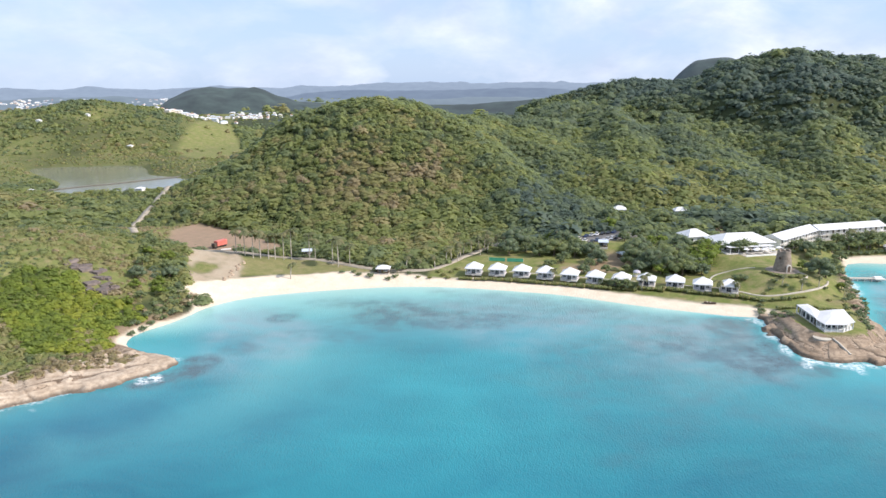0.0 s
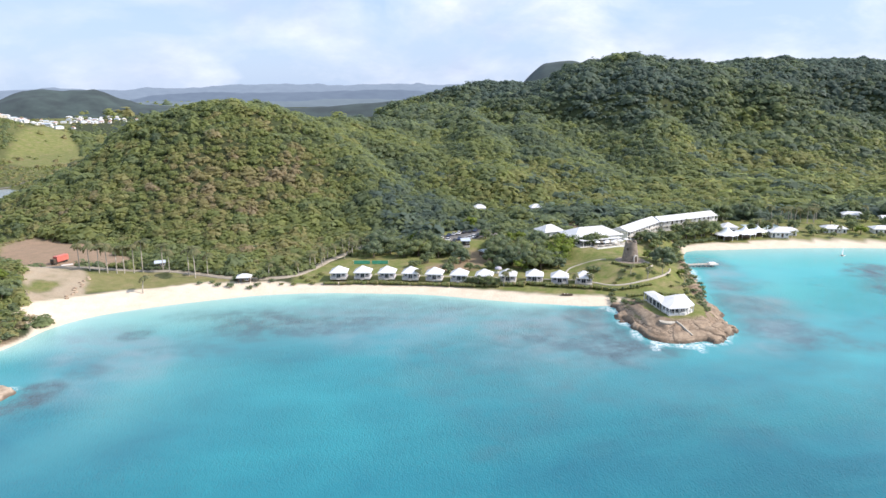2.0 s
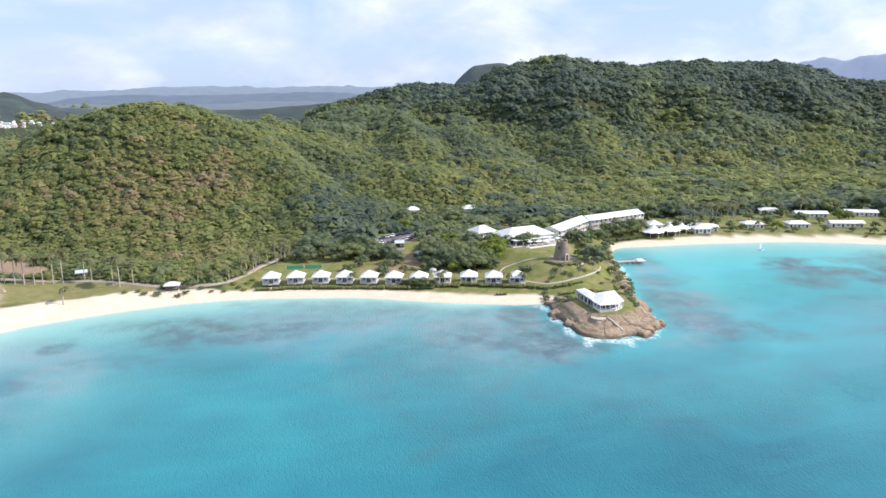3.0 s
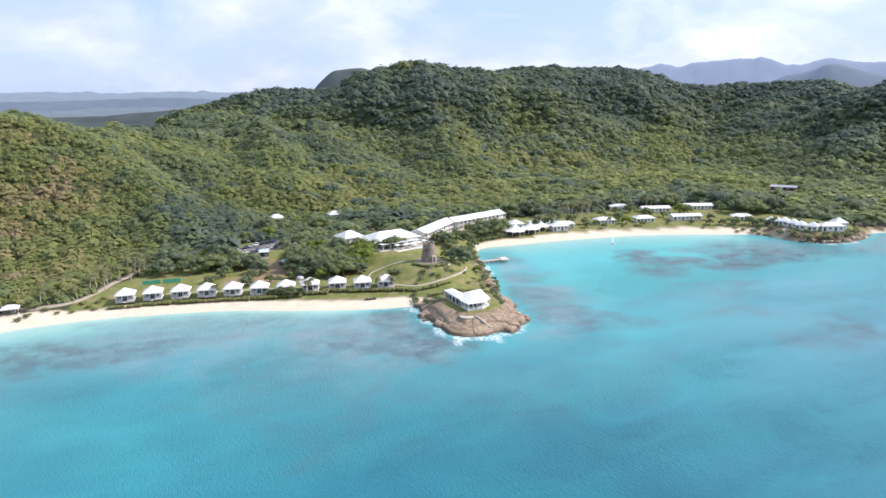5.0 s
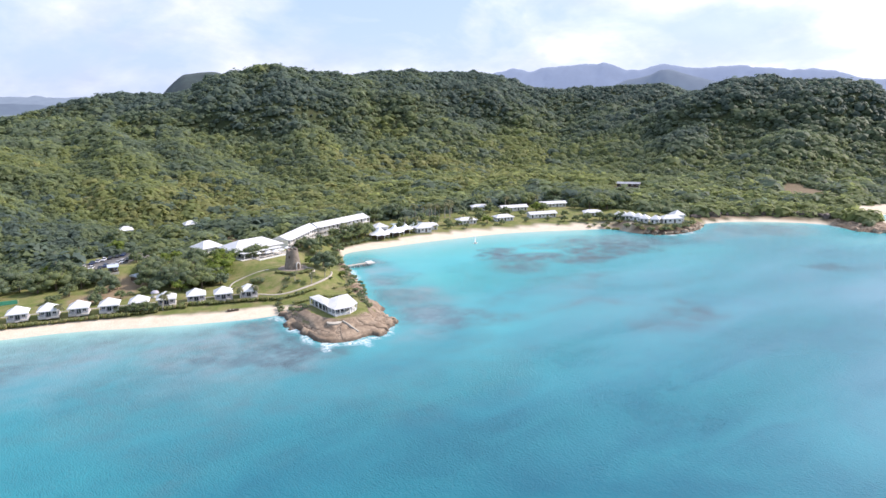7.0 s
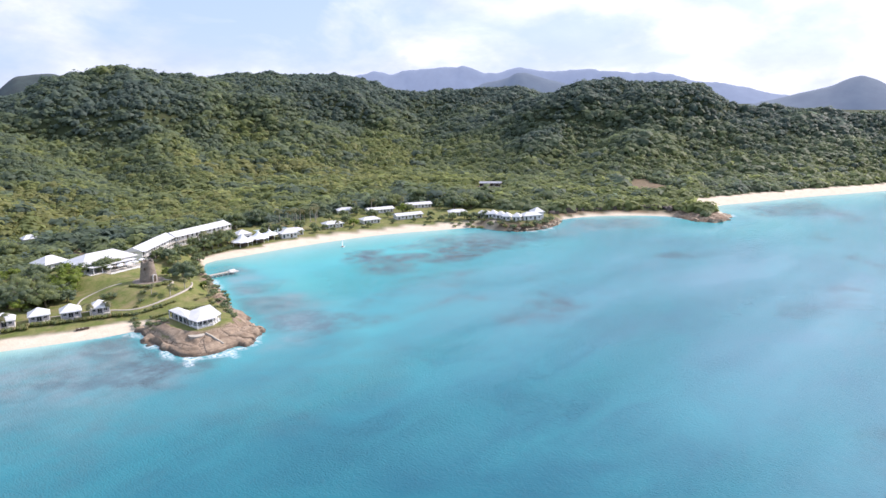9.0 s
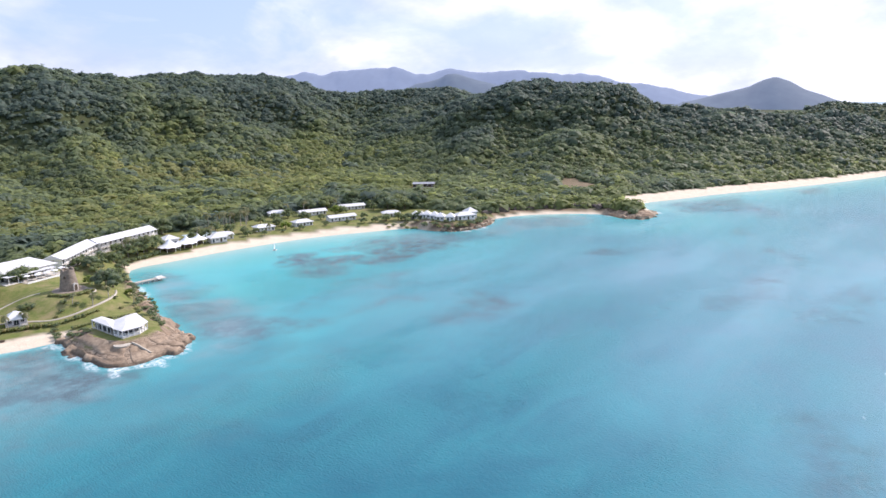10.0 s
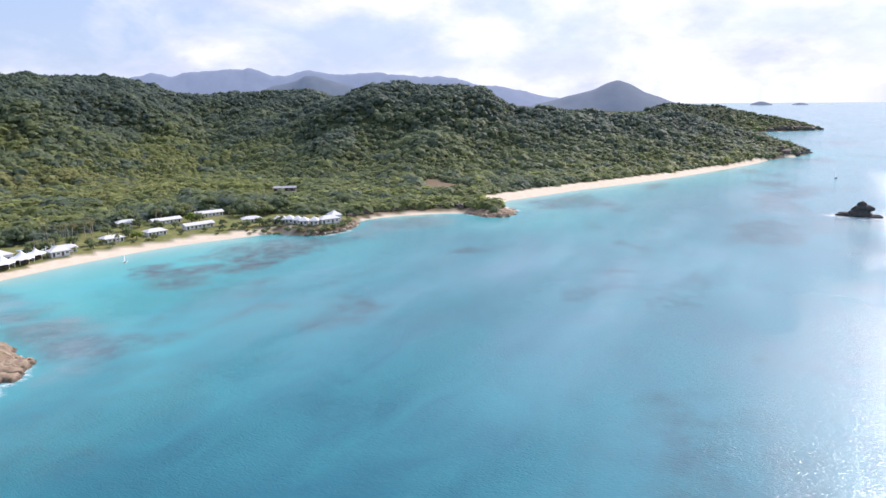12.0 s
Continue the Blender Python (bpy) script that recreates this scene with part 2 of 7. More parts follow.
# ridge lines: bearing from the hover point in degrees, distance, height, half width
RIDGES = [polar(r) for r in (
    [(-14.2, 525, 14, 45), (-12.3, 545, 34, 70), (-9.7, 555, 52, 115), (-5.4, 545, 66, 185), (-1.9, 580, 50, 210), (1.5, 640, 47, 220), (5.2, 730, 46, 220), (7.8, 800, 42, 160), (12, 950, 78, 200), (15.7, 1000, 76, 300)],
    [(-2, 600, 40, 140), (3, 500, 40, 90), (6.5, 440, 24, 70)],
    [(13, 820, 54, 90), (14, 650, 40, 80), (14.8, 520, 24, 70)],
    [(15.7, 1000, 76, 330), (20, 1020, 86, 320), (22.7, 980, 90, 240), (25.2, 960, 113, 300), (28, 960, 107, 290), (30.9, 1000, 103, 310), (32.8, 1050, 111, 330), (36.7, 1080, 108, 330), (40.5, 1120, 109, 240), (44.2, 1150, 76, 260), (50.8, 1180, 82, 300), (53, 1180, 87, 300), (55.8, 1080, 70, 280), (58.5, 980, 82, 260), (61, 950, 90, 260), (66, 930, 89, 200), (69.3, 950, 64, 250), (73, 960, 61, 240), (77, 980, 50, 230), (81.7, 1010, 47, 210), (85, 1030, 34, 160), (88.9, 1040, 25, 110), (91.5, 1060, 6, 50)],
    [(25.2, 930, 96, 130), (26.5, 800, 66, 110), (28, 680, 22, 80)],
    [(15.7, 960, 70, 140), (17, 780, 50, 120), (19, 600, 22, 100)],
    [(20.5, 960, 80, 110), (21.5, 820, 46, 90), (22.5, 720, 18, 70)],
    [(30.9, 960, 90, 110), (31, 830, 50, 90), (31.3, 740, 18, 70)],
    [(35, 1020, 92, 120), (35.3, 880, 52, 100), (36, 770, 20, 80)],
    [(40.5, 1080, 94, 130), (40, 930, 52, 110), (39.5, 820, 20, 80)],
    [(45.5, 1090, 66, 120), (44.5, 930, 40, 100), (44, 840, 16, 80)],
    [(51.5, 1130, 74, 130), (49.5, 960, 42, 110), (48.5, 860, 16, 80)],
    [(60, 900, 76, 110), (57, 800, 44, 90), (55, 740, 16, 70)],
    [(66, 890, 74, 110), (64, 780, 42, 90), (62.5, 700, 14, 70)],
    [(72, 920, 54, 90), (70, 820, 30, 80), (69, 760, 12, 60)],
    [(77, 1620, 20, 160), (80, 1650, 36, 200), (82.6, 1650, 56, 190), (85.2, 1660, 50, 170), (88.1, 1680, 31, 130), (90.7, 1690, 21, 100), (92.3, 1700, 6, 50)],
    [(-42, 350, 24, 140), (-31, 345, 22, 140), (-28, 335, 20, 85), (-25.5, 308, 14, 52), (-23, 280, 8, 40), (-21.5, 268, 5, 32)],
    [(-40, 1250, 30, 300), (-33, 1150, 30, 240), (-31, 1150, 38, 230), (-29.5, 1140, 48, 240), (-28, 1130, 58, 250), (-25.5, 1150, 62, 250), (-23, 1170, 56, 220), (-21.6, 1190, 42, 180), (-20.3, 1210, 26, 150), (-19, 1230, 8, 120)],
)]
GULLY = [(67, 560), (67, 511), (70, 463), (68, 424), (68, 398)]
ROCKY = [(-100, 200, 26), (-82, 216, 12), (-150, 165, 40), (126, 214, 30), (118, 238, 13), (150, 232, 16), (160, 258, 12), (171, 287, 13), (178, 305, 9), (374, 246, 26), (358, 262, 9), (360, 279, 9), (404, 250, 8), (468, 180, 22), (1070, -20, 60), (980, 12, 30), (1690, -40, 150), (1620, 20, 90)]
LEVELS = [(140.5, 287, 8.2, 9, 16), (137, 329, 8.5, 19, 11), (121.5, 341, 8.6, 8, 9), (170, 347, 5.6, 15, 12), (193, 357, 5.5, 10, 9), (210, 365, 5.5, 15, 9), (82, 357, 8.0, 18, 14), (130, 232, 4.6, 9, 9), (-118, 372, 4.2, 30, 20), (372, 268, 4.4, 12, 10)]


def rockiness(x, y, d):
    out = np.zeros(x.shape)
    for cx, cy, r in ROCKY:
        out = np.maximum(out, smooth(r - np.hypot(x - cx, y - cy), -4, 6))
    return out


def height(x, y):
    x, y = np.asarray(x, float), np.asarray(y, float)
    d = inland(x, y, COAST)
    rk = rockiness(x, y, d)
    z = np.interp(d, [-80, -20, -6, 0, 8, 16, 40, 120, 500, 3000], [-9, -3, -1, 0, 1.3, 2.5, 3.2, 4.2, 5, 12])
    zr = np.interp(d, [-10, -1.0, 0.2, 1.4, 4, 9, 16, 40], [-6, -0.9, 0.3, 1.3, 2.0, 3.2, 4.2, 5]) + smooth(d, 0, 4) * (1 - 0.85 * np.exp(-(((x - 127) ** 2 + (y - 222) ** 2) / 26**2) ** 2)) * (1.1 * fbm(x, y, 11, 5) + 0.5 * np.abs(fbm(x + y, y * 0.4, 5, 9)))
    ledge = zr / 1.0 + 0.3 * fbm(x, y, 16, 7)
    zr = np.where(d > 0, 0.2 * zr + 0.8 * 1.0 * (np.floor(ledge) + smooth(ledge - np.floor(ledge), 0.45, 0.95)), zr)
    z = z * (1 - rk) + zr * rk
    hills = np.zeros(x.shape)
    for ridge in RIDGES:
        top = np.zeros(x.shape)
        for (ax, ay, ah, aw), (bx, by, bh, bw) in zip(ridge, ridge[1:]):
            ex, ey = bx - ax, by - ay
            t = np.clip(((x - ax) * ex + (y - ay) * ey) / (ex * ex + ey * ey), 0, 1)
            q = np.hypot(x - ax - t * ex, y - ay - t * ey) / (aw + (bw - aw) * t)
            q = np.clip(q, 0, 1)
            top = np.maximum(top, (ah + (bh - ah) * t) * (0.55 * (1 + np.cos(math.pi * q)) / 2 + 0.45 * (1 - q)))
        hills = (hills**9 + top**9) ** (1 / 9)
    far = np.hypot(x, y)
    gully = fbm(x, y, 110, 21) * 0.16 + fbm(x, y, 34, 31, 3) * 0.07
    hills = hills * (1 + gully * smooth(hills, 2, 40) * (1 - 0.75 * smooth(hills, 60, 110)))
    # side valleys cut into the middle slopes of the high ridge
    turn = np.degrees(np.arctan2(x, y))
    cut = smooth(1 - np.abs(fbm(x + 30 * fbm(x, y, 200, 27, 2), y, 210, 25, 3)), 0.62, 0.98)
    band = smooth(hills, 8, 26) * (1 - smooth(hills, 52, 76)) * smooth(turn, 9, 17) * (1 - smooth(turn, 68, 76))
    hills = hills * (1 - 0.2 * cut * band)
    hills = hills * (1 - 0.34 * np.exp(-((track_gap(x, y, GULLY) / 18) ** 2)))
    shore = np.interp(d, [0, 12, 70], [0, 0.3, 1])
    z = z + np.maximum(hills - 3, 0) * shore
    z = z + 0.5 * fbm(x, y, 30, 3) * smooth(d, 18, 40) * (1 - rk)
    z = z + 3.6 * np.exp(-((x - 140) ** 2 + (y - 287) ** 2) / 24**2) * smooth(d, 3, 25)
    for cx, cy, cz, r, edge in LEVELS:
        w = 1 - smooth(np.hypot(x - cx, y - cy), r, r + edge)
        z = z * (1 - w) + cz * w
    near = (np.abs(x + 310) < 200) & (np.abs(y - 655) < 200)
    if near.any():
        p = inland(x[near], y[near], POND)
        z[near] = np.where(p > -25, np.minimum(z[near], np.interp(p, [-25, -4, 1.5, 30], [6, 1.4, 0.3, -1.5])), z[near])
    return z


def ground_at(x, y):
    return float(height(np.array([float(x)]), np.array([float(y)]))[0])


def mesh_object(name, verts, faces, mat, attributes=(), flat=True):
    """faces: an array of triangles or quads."""
    me = bpy.data.meshes.new(name)
    n, k = faces.shape
    me.vertices.add(len(verts))
    me.vertices.foreach_set("co", np.asarray(verts, np.float32).ravel())
    me.loops.add(n * k)
    me.loops.foreach_set("vertex_index", faces.astype(np.int32).ravel())
    me.polygons.add(n)
    me.polygons.foreach_set("loop_start", np.arange(0, n * k, k, dtype=np.int32))
    me.update(calc_edges=True)
    for key, values in attributes:
        a = me.attributes.new(key, "FLOAT", "POINT")
        a.data.foreach_set("value", np.asarray(values, np.float32))
    me.materials.append(mat)
    if not flat:
        me.polygons.foreach_set("use_smooth", np.ones(n, bool))
    return new(name, me)


def fan(bearings, radii):
    a, r = np.meshgrid(np.radians(bearings), radii)
    n, m = len(radii), len(bearings)
    i = np.arange(n * m).reshape(n, m)
    quads = np.stack([i[:-1, :-1], i[1:, :-1], i[1:, 1:], i[:-1, 1:]], -1).reshape(-1, 4)
    return (r * np.sin(a)).ravel(), (r * np.cos(a)).ravel(), quads[:, ::-1]


# areas of the ground: where sand, lawn, bare earth and grass lie
LAWN_WEST = rounded([(-98, 296), (-97, 333), (-60, 332), (-40, 320), (-28, 312), (-28, 300), (-58, 306), (-74, 303)], 1)
SAND_WEST = rounded([(-124, 336), (-100, 337), (-92, 320), (-86, 288), (-100, 272), (-108, 290)], 1)
SHORE_WEST = rounded([(-98, 266), (-101, 300), (-98, 337), (-50, 326), (-24, 312), (-4, 304), (-4, 288), (-60, 280)], 1)
DIRT_WEST = rounded([(-145, 366), (-155, 404), (-141, 410), (-114, 406), (-100, 382), (-78, 352), (-80, 341), (-120, 337)], 1)
RESORT = rounded([(-10, 296), (-4, 318), (16, 338), (34, 350), (62, 346), (66, 372), (100, 374), (112, 352), (122, 362), (160, 368), (190, 382), (236, 390), (300, 378), (345, 378), (392, 358), (398, 320), (415, 275), (420, 252), (380, 236), (345, 262), (330, 292), (260, 318), (196, 326), (168, 270), (146, 216), (134, 212), (114, 214), (112, 250), (60, 272)], 1)
POINT_LAWN = rounded([(118, 258), (140, 236), (157, 240), (168, 268), (180, 300), (188, 322), (192, 336), (170, 345), (140, 300)], 1)
VILLA_LAWN = rounded([(117, 238), (116.5, 225.5), (121, 222), (128.5, 219.8), (136, 220.5), (142, 222.5), (145, 231), (148, 240), (150, 250), (120, 252)], 1)
EARTH = rounded([(50, 308), (58, 318), (72, 330), (84, 336), (88, 322), (78, 304), (64, 303)], 1)
PLAY = rounded([(-329, 870), (-355, 1010), (-366, 1110), (-332, 1150), (-280, 1010), (-246, 915), (-222, 840), (-236, 792), (-266, 780), (-298, 815)], 1)
CLEARING = [rounded([(140, 362), (152, 362), (160, 380), (168, 408), (157, 414), (146, 390)], 1), rounded([(456, 428), (478, 436), (488, 426), (474, 404), (454, 412)], 1), rounded([(462, 368), (486, 392), (512, 388), (504, 358), (474, 348)], 1), rounded([(579, 300), (606, 290), (592, 248), (556, 226), (532, 262)], 1)]


def track_gap(x, y, line):
    """Distance to a line of points."""
    best = np.full(x.shape, 1e9)
    for (ax, ay), (bx, by) in zip(line, line[1:]):
        ex, ey = bx - ax, by - ay
        t = np.clip(((x - ax) * ex + (y - ay) * ey) / (ex * ex + ey * ey), 0, 1)
        best = np.minimum(best, np.hypot(x - ax - t * ex, y - ay - t * ey))
    return best


TRACK = [(-124, 336), (-108, 334.5), (-82, 333.5), (-61, 333), (-48.5, 325), (-34.6, 316.5), (-21.5, 312), (-6, 313), (2, 322), (8.4, 333), (15.6, 343.5), (26, 357), (40, 372)]
ROAD = [(-152, 350), (-170, 385), (-182, 412), (-186, 440), (-190, 467), (-195, 500), (-205, 530), (-212, 560)]


def box_inland(x, y, poly, pad=60):
    """inland(), worked out only near the polygon."""
    out = np.full(x.shape, -1e3)
    lo, hi = poly.min(0) - pad, poly.max(0) + pad
    near = (x > lo[0]) & (x < hi[0]) & (y > lo[1]) & (y < hi[1])
    if near.any():
        out[near] = inland(x[near], y[near], poly)
    return out


def bare(x, y, d):
    """How open the ground is: 1 where no scrub grows."""
    rk = rockiness(x, y, d)
    west = (x < -84) & (y < 284)
    sand = 1 - smooth(d + 2 * fbm(x, y, 12, 41), 13, 17)
    sand = np.where(west, 1 - smooth(d + 2 * fbm(x, y, 10, 43), 2.5, 5), sand)
    sand = np.where(x > 505, 1 - smooth(d + 3 * fbm(x, y, 25, 44) + 14 * smooth(x, 620, 980), 22, 27), sand)
    shelf = np.where(x > 900, 1.0, np.where(x > 430, np.where((x > 455) & (y < 200), 8, 3), np.where(x > 340, 4, 10)))
    open_ = np.maximum(np.where((x > 430) & (rk > 0.3), 0, sand), rk * (1 - smooth(d, shelf, shelf + 6)))
    open_ = np.maximum(open_, 1 - smooth(np.minimum(track_gap(x, y, TRACK), track_gap(x, y, ROAD) + 1.5), 4, 6))
    open_ = np.maximum(open_, 0.95 * smooth(box_inland(x, y, PLAY), -1, 2))
    for poly in (LAWN_WEST, SAND_WEST, SHORE_WEST, DIRT_WEST, RESORT, POND, *CLEARING):
        open_ = np.maximum(open_, smooth(box_inland(x, y, poly), -1, 2))
    return open_


bearings = np.linspace(-44, 112, 860)
radii = np.concatenate([np.arange(165, 420, 1.6), 420 * 1.0135 ** np.arange(0, 183)])
gx, gy, quads = fan(bearings, radii)
gz = height(gx, gy)
gd = inland(gx, gy, COAST)
grk = rockiness(gx, gy, gd)
west = (gx < -84) & (gy < 284)
tan = (1 - smooth(gd + 1.5 * fbm(gx, gy, 9, 67), 6, 10)) * west * (1 - smooth(gy, 250, 264))
sand_w = np.where(west, 2.4 + 2.5 * fbm(gx, gy, 17, 63, 2) + 15 * smooth(gy, 262, 282), np.where(gx < -40, 18.0, np.where(gx > 190, np.where(gx < 232, 7.0, np.where((gx > 395) & (gx < 500), 3.5, np.where(gx > 500, 21.0 - 14 * smooth(gx, 620, 980), 10.0))), 15.0 - 6.5 * smooth(gx, -40, 5))))
sand = (1 - smooth(gd + 2 * fbm(gx, gy, 14, 41), sand_w, sand_w + 2.5)) * (1 - grk)
sand = sand * (1 - smooth(box_inland(gx, gy, POINT_LAWN), -1, 3))
bare_w = smooth(box_inland(gx, gy, SAND_WEST) + 2 * fbm(gx, gy, 10, 45), -1, 2) * (1 - sand) * smooth(0.35 + fbm(gx, gy, 13, 69), -0.25, 0.45)
sand = np.maximum(sand, 0.35 * bare_w)
lawn = np.maximum(smooth(box_inland(gx, gy, RESORT), -1, 2), smooth(box_inland(gx, gy, LAWN_WEST), -1, 2))
lawn = np.maximum(lawn, smooth(box_inland(gx, gy, PLAY), -5, 10))
gb, gr = np.degrees(np.arctan2(gx, gy)), np.hypot(gx, gy)
lawn = np.maximum(lawn, (gb < -19.5) * (gr < 440) * smooth(gd, 14, 22) * (0.85 + 0.2 * fbm(gx, gy, 25, 57)))
lawn = np.maximum(lawn, (gb < -16) * (gr > 690) * (0.55 + 0.4 * fbm(gx, gy, 60, 65)))
lawn = np.maximum(lawn, 0.85 * smooth(box_inland(gx, gy, SAND_WEST), -4, 1))
lawn = np.clip(lawn, 0, 1) * (1 - sand)
dirt_c = 0.85 * smooth(box_inland(gx, gy, EARTH) + 3 * fbm(gx, gy, 9, 49), -1, 3)
dirt = smooth(box_inland(gx, gy, DIRT_WEST) + 1.5 * fbm(gx, gy, 12, 47), -1, 2)
dirt = np.maximum(np.maximum(dirt, dirt_c), 0.7 * bare_w)
dirt = np.maximum(dirt, 0.8 * tan)
dirt = np.maximum(dirt, 0.2 * smooth(box_inland(gx, gy, LAWN_WEST) + 3 * fbm(gx, gy, 9, 73), -1, 5))
for poly in CLEARING:
    dirt = np.maximum(dirt, 0.6 * smooth(box_inland(gx, gy, poly), -1, 3))
rock = grk * np.where((gx > 345) & (gx < 412) & (gd > 5.5), 0.25, 1) * (1 - smooth(gd + 2 * fbm(gx, gy, 7, 51), np.where((gy > 240) & (gx > 140) & (gx < 200), 3, 11), np.where((gy > 240) & (gx > 140) & (gx < 200), 6, 15)))
bank = smooth(gd, 5, 8) * (1 - smooth(gd, 11, 14)) * (gx > 395) * (gx < 480) * (gy < 260)
dirt = np.maximum(dirt, 0.9 * bank)
villa_green = smooth(box_inland(gx, gy, VILLA_LAWN) + 1.2 * fbm(gx, gy, 5, 53), -0.5, 1.0)
rock = rock * (1 - villa_green)
lawn = np.maximum(lawn, 0.85 * villa_green) * (1 - sand)
keep = (gz.reshape(-1)[quads].max(1) > -3.5)
quads = quads[keep]

GROUND, n, l, p = material("ground")


def attr(nodes, name):
    a = nodes.new("ShaderNodeAttribute")
    a.attribute_name = name
    return a.outputs["Fac"]


coarse, middle, grain = noise_node(n, l, 0.035, 6), noise_node(n, l, 0.22, 5), noise_node(n, l, 2.2, 4)
col = blend(n, l, stretch(n, l, coarse, 0.35, 0.65), (0.034, 0.046, 0.022), (0.055, 0.060, 0.028))
col = blend(n, l, stretch(n, l, middle, 0.42, 0.62), col, (0.05, 0.064, 0.026))
grass = blend(n, l, stretch(n, l, middle, 0.35, 0.65), (0.125, 0.155, 0.042), (0.225, 0.21, 0.085))
grass = blend(n, l, stretch(n, l, noise_node(n, l, 0.11, 7, 0.68), 0.52, 0.70, 0.0, 0.75), grass, (0.25, 0.195, 0.115))
grass = blend(n, l, stretch(n, l, noise_node(n, l, 0.5, 5, 0.7), 0.50, 0.75, 0.0, 0.6), grass, (0.085, 0.115, 0.035))
col = blend(n, l, attr(n, "lawn"), col, grass)
earth = blend(n, l, stretch(n, l, middle, 0.35, 0.7), (0.30, 0.21, 0.145), (0.24, 0.18, 0.12))
col = blend(n, l, attr(n, "dirt"), col, earth)
stone = blend(n, l, stretch(n, l, middle, 0.38, 0.62), (0.235, 0.168, 0.116), (0.38, 0.30, 0.22))
stone = blend(n, l, stretch(n, l, grain, 0.52, 0.75), stone, (0.18, 0.13, 0.09))
tcr = n.new("ShaderNodeTexCoord")
mpr = n.new("ShaderNodeMapping")
mpr.inputs["Scale"].default_value, mpr.inputs["Rotation"].default_value = (0.05, 0.17, 1.2), (0, 0, radians(28))
wob = n.new("ShaderNodeTexNoise")
wob.inputs["Scale"].default_value, wob.inputs["Detail"].default_value = 0.25, 4
l.new(tcr.outputs["Object"], wob.inputs["Vector"])
shift = n.new("ShaderNodeVectorMath")
shift.operation = "MULTIPLY_ADD"
shift.inputs[1].default_value = (6, 6, 6)
l.new(wob.outputs["Color"], shift.inputs[0])
l.new(tcr.outputs["Object"], shift.inputs[2])
l.new(shift.outputs[0], mpr.inputs["Vector"])
crack = n.new("ShaderNodeTexVoronoi")
crack.feature = "DISTANCE_TO_EDGE"
crack.inputs["Scale"].default_value = 1.0
l.new(mpr.outputs[0], crack.inputs["Vector"])
stone = blend(n, l, stretch(n, l, crack.outputs["Distance"], 0.0, 0.13, 0.9, 0.0), stone, (0.07, 0.05, 0.035))
stone = blend(n, l, stretch(n, l, attr(n, "tide"), 0, 1, 0, 0.8), stone, (0.085, 0.062, 0.045))
col = blend(n, l, attr(n, "rock"), col, stone)
beach = blend(n, l, stretch(n, l, middle, 0.3, 0.7), (0.58, 0.485, 0.365), (0.67, 0.58, 0.46))
col = blend(n, l, attr(n, "sand"), col, beach)
wet = blend(n, l, attr(n, "wet"), col, (0.58, 0.51, 0.40))
col = blend(n, l, attr(n, "sand"), col, wet)
hsv = n.new("ShaderNodeHueSaturation")
l.new(stretch(n, l, grain, 0.25, 0.75, 0.8, 1.2), hsv.inputs["Value"])
l.new(col, hsv.inputs["Color"])
l.new(hsv.outputs[0], p.inputs["Base Color"])
p.inputs["Roughness"].default_value = 0.95
p.inputs["Specular IOR Level"].default_value = 0.15
b = n.new("ShaderNodeBump")
b.inputs["Strength"].default_value, b.inputs["Distance"].default_value = 0.7, 0.25
l.new(grain, b.inputs["Height"])
l.new(b.outputs[0], p.inputs["Normal"])
ground = mesh_object("ground", np.stack([gx, gy, gz], -1), quads, GROUND, [("sand", sand), ("lawn", lawn), ("dirt", dirt), ("rock", rock), ("wet", 1 - smooth(gd, 0.5, 3.5)), ("tide", np.where((gx > 940) & (gd < 40), 1, np.where((gx > 345) & (gx < 412) & (gy < 292) & (gd < 10), 0.85, 1 - smooth(gz + 0.25 * fbm(gx, gy, 6, 59), 0.5, 1.3))))], flat=False)
tagged(ground, "green hills, sandy beaches and brown rock points round two bays", "ground", kind="structure")

# ---------------------------------------------------------------- the sea
sx, sy, squads = fan(np.concatenate([np.linspace(-180, -48, 60), np.linspace(-46, 112, 480), np.linspace(114, 180, 30)]), np.concatenate([[0.01, 5, 40, 80], np.arange(100, 420, 2.5), 420 * 1.012 ** np.arange(0, 96), 1330 * 1.05 ** np.arange(0, 28)]))
sd = -inland(sx, sy, COAST)
rocky = np.zeros(sx.shape)
for cx, cy, r in ROCKY:
    rocky = np.maximum(rocky, smooth(r + 26 - np.hypot(sx - cx, sy - cy), 0, 22))
shallow = np.exp(-np.maximum(sd, 0) / (15 + 16 * np.exp(-((sx + 50) ** 2 + (sy - 275) ** 2) / 70**2))) * (1 - 0.9 * rocky)
foam = rocky * smooth(0.1 + 4.5 * fbm(sx, sy, 13, 91, 3) - sd, 0, 2.5) * smooth(sd, -2.5, -0.5)
for cx, cy, r in ((113.5, 209.5, 4.2), (117, 206, 5.6), (122.5, 204.5, 5), (127, 205.5, 3), (147.5, 219, 3), (150, 224, 2.2), (-85.5, 199.5, 2.4), (-88.5, 197.5, 1.8), (-85.5, 214.5, 1.8), (-107, 182.5, 2.8), (-112, 179, 2)):
    foam = np.maximum(foam, smooth(1.1 - np.hypot(sx - cx, (sy - cy) * 1.3) / r + 0.9 * fbm(sx, sy, 5, 99, 3), 0.1, 0.6) * smooth(sd, -1.5, 0.0))
around = smooth(34 - np.hypot(sx - 130, sy - 226), 0, 8)
foam = np.maximum(foam, 0.75 * around * smooth(1.6 - np.abs(sd - 2.2 - 2 * fbm(sx, sy, 9, 87, 3)), 0, 1.2) * smooth(fbm(sx, sy, 14, 89, 3), -0.1, 0.2))
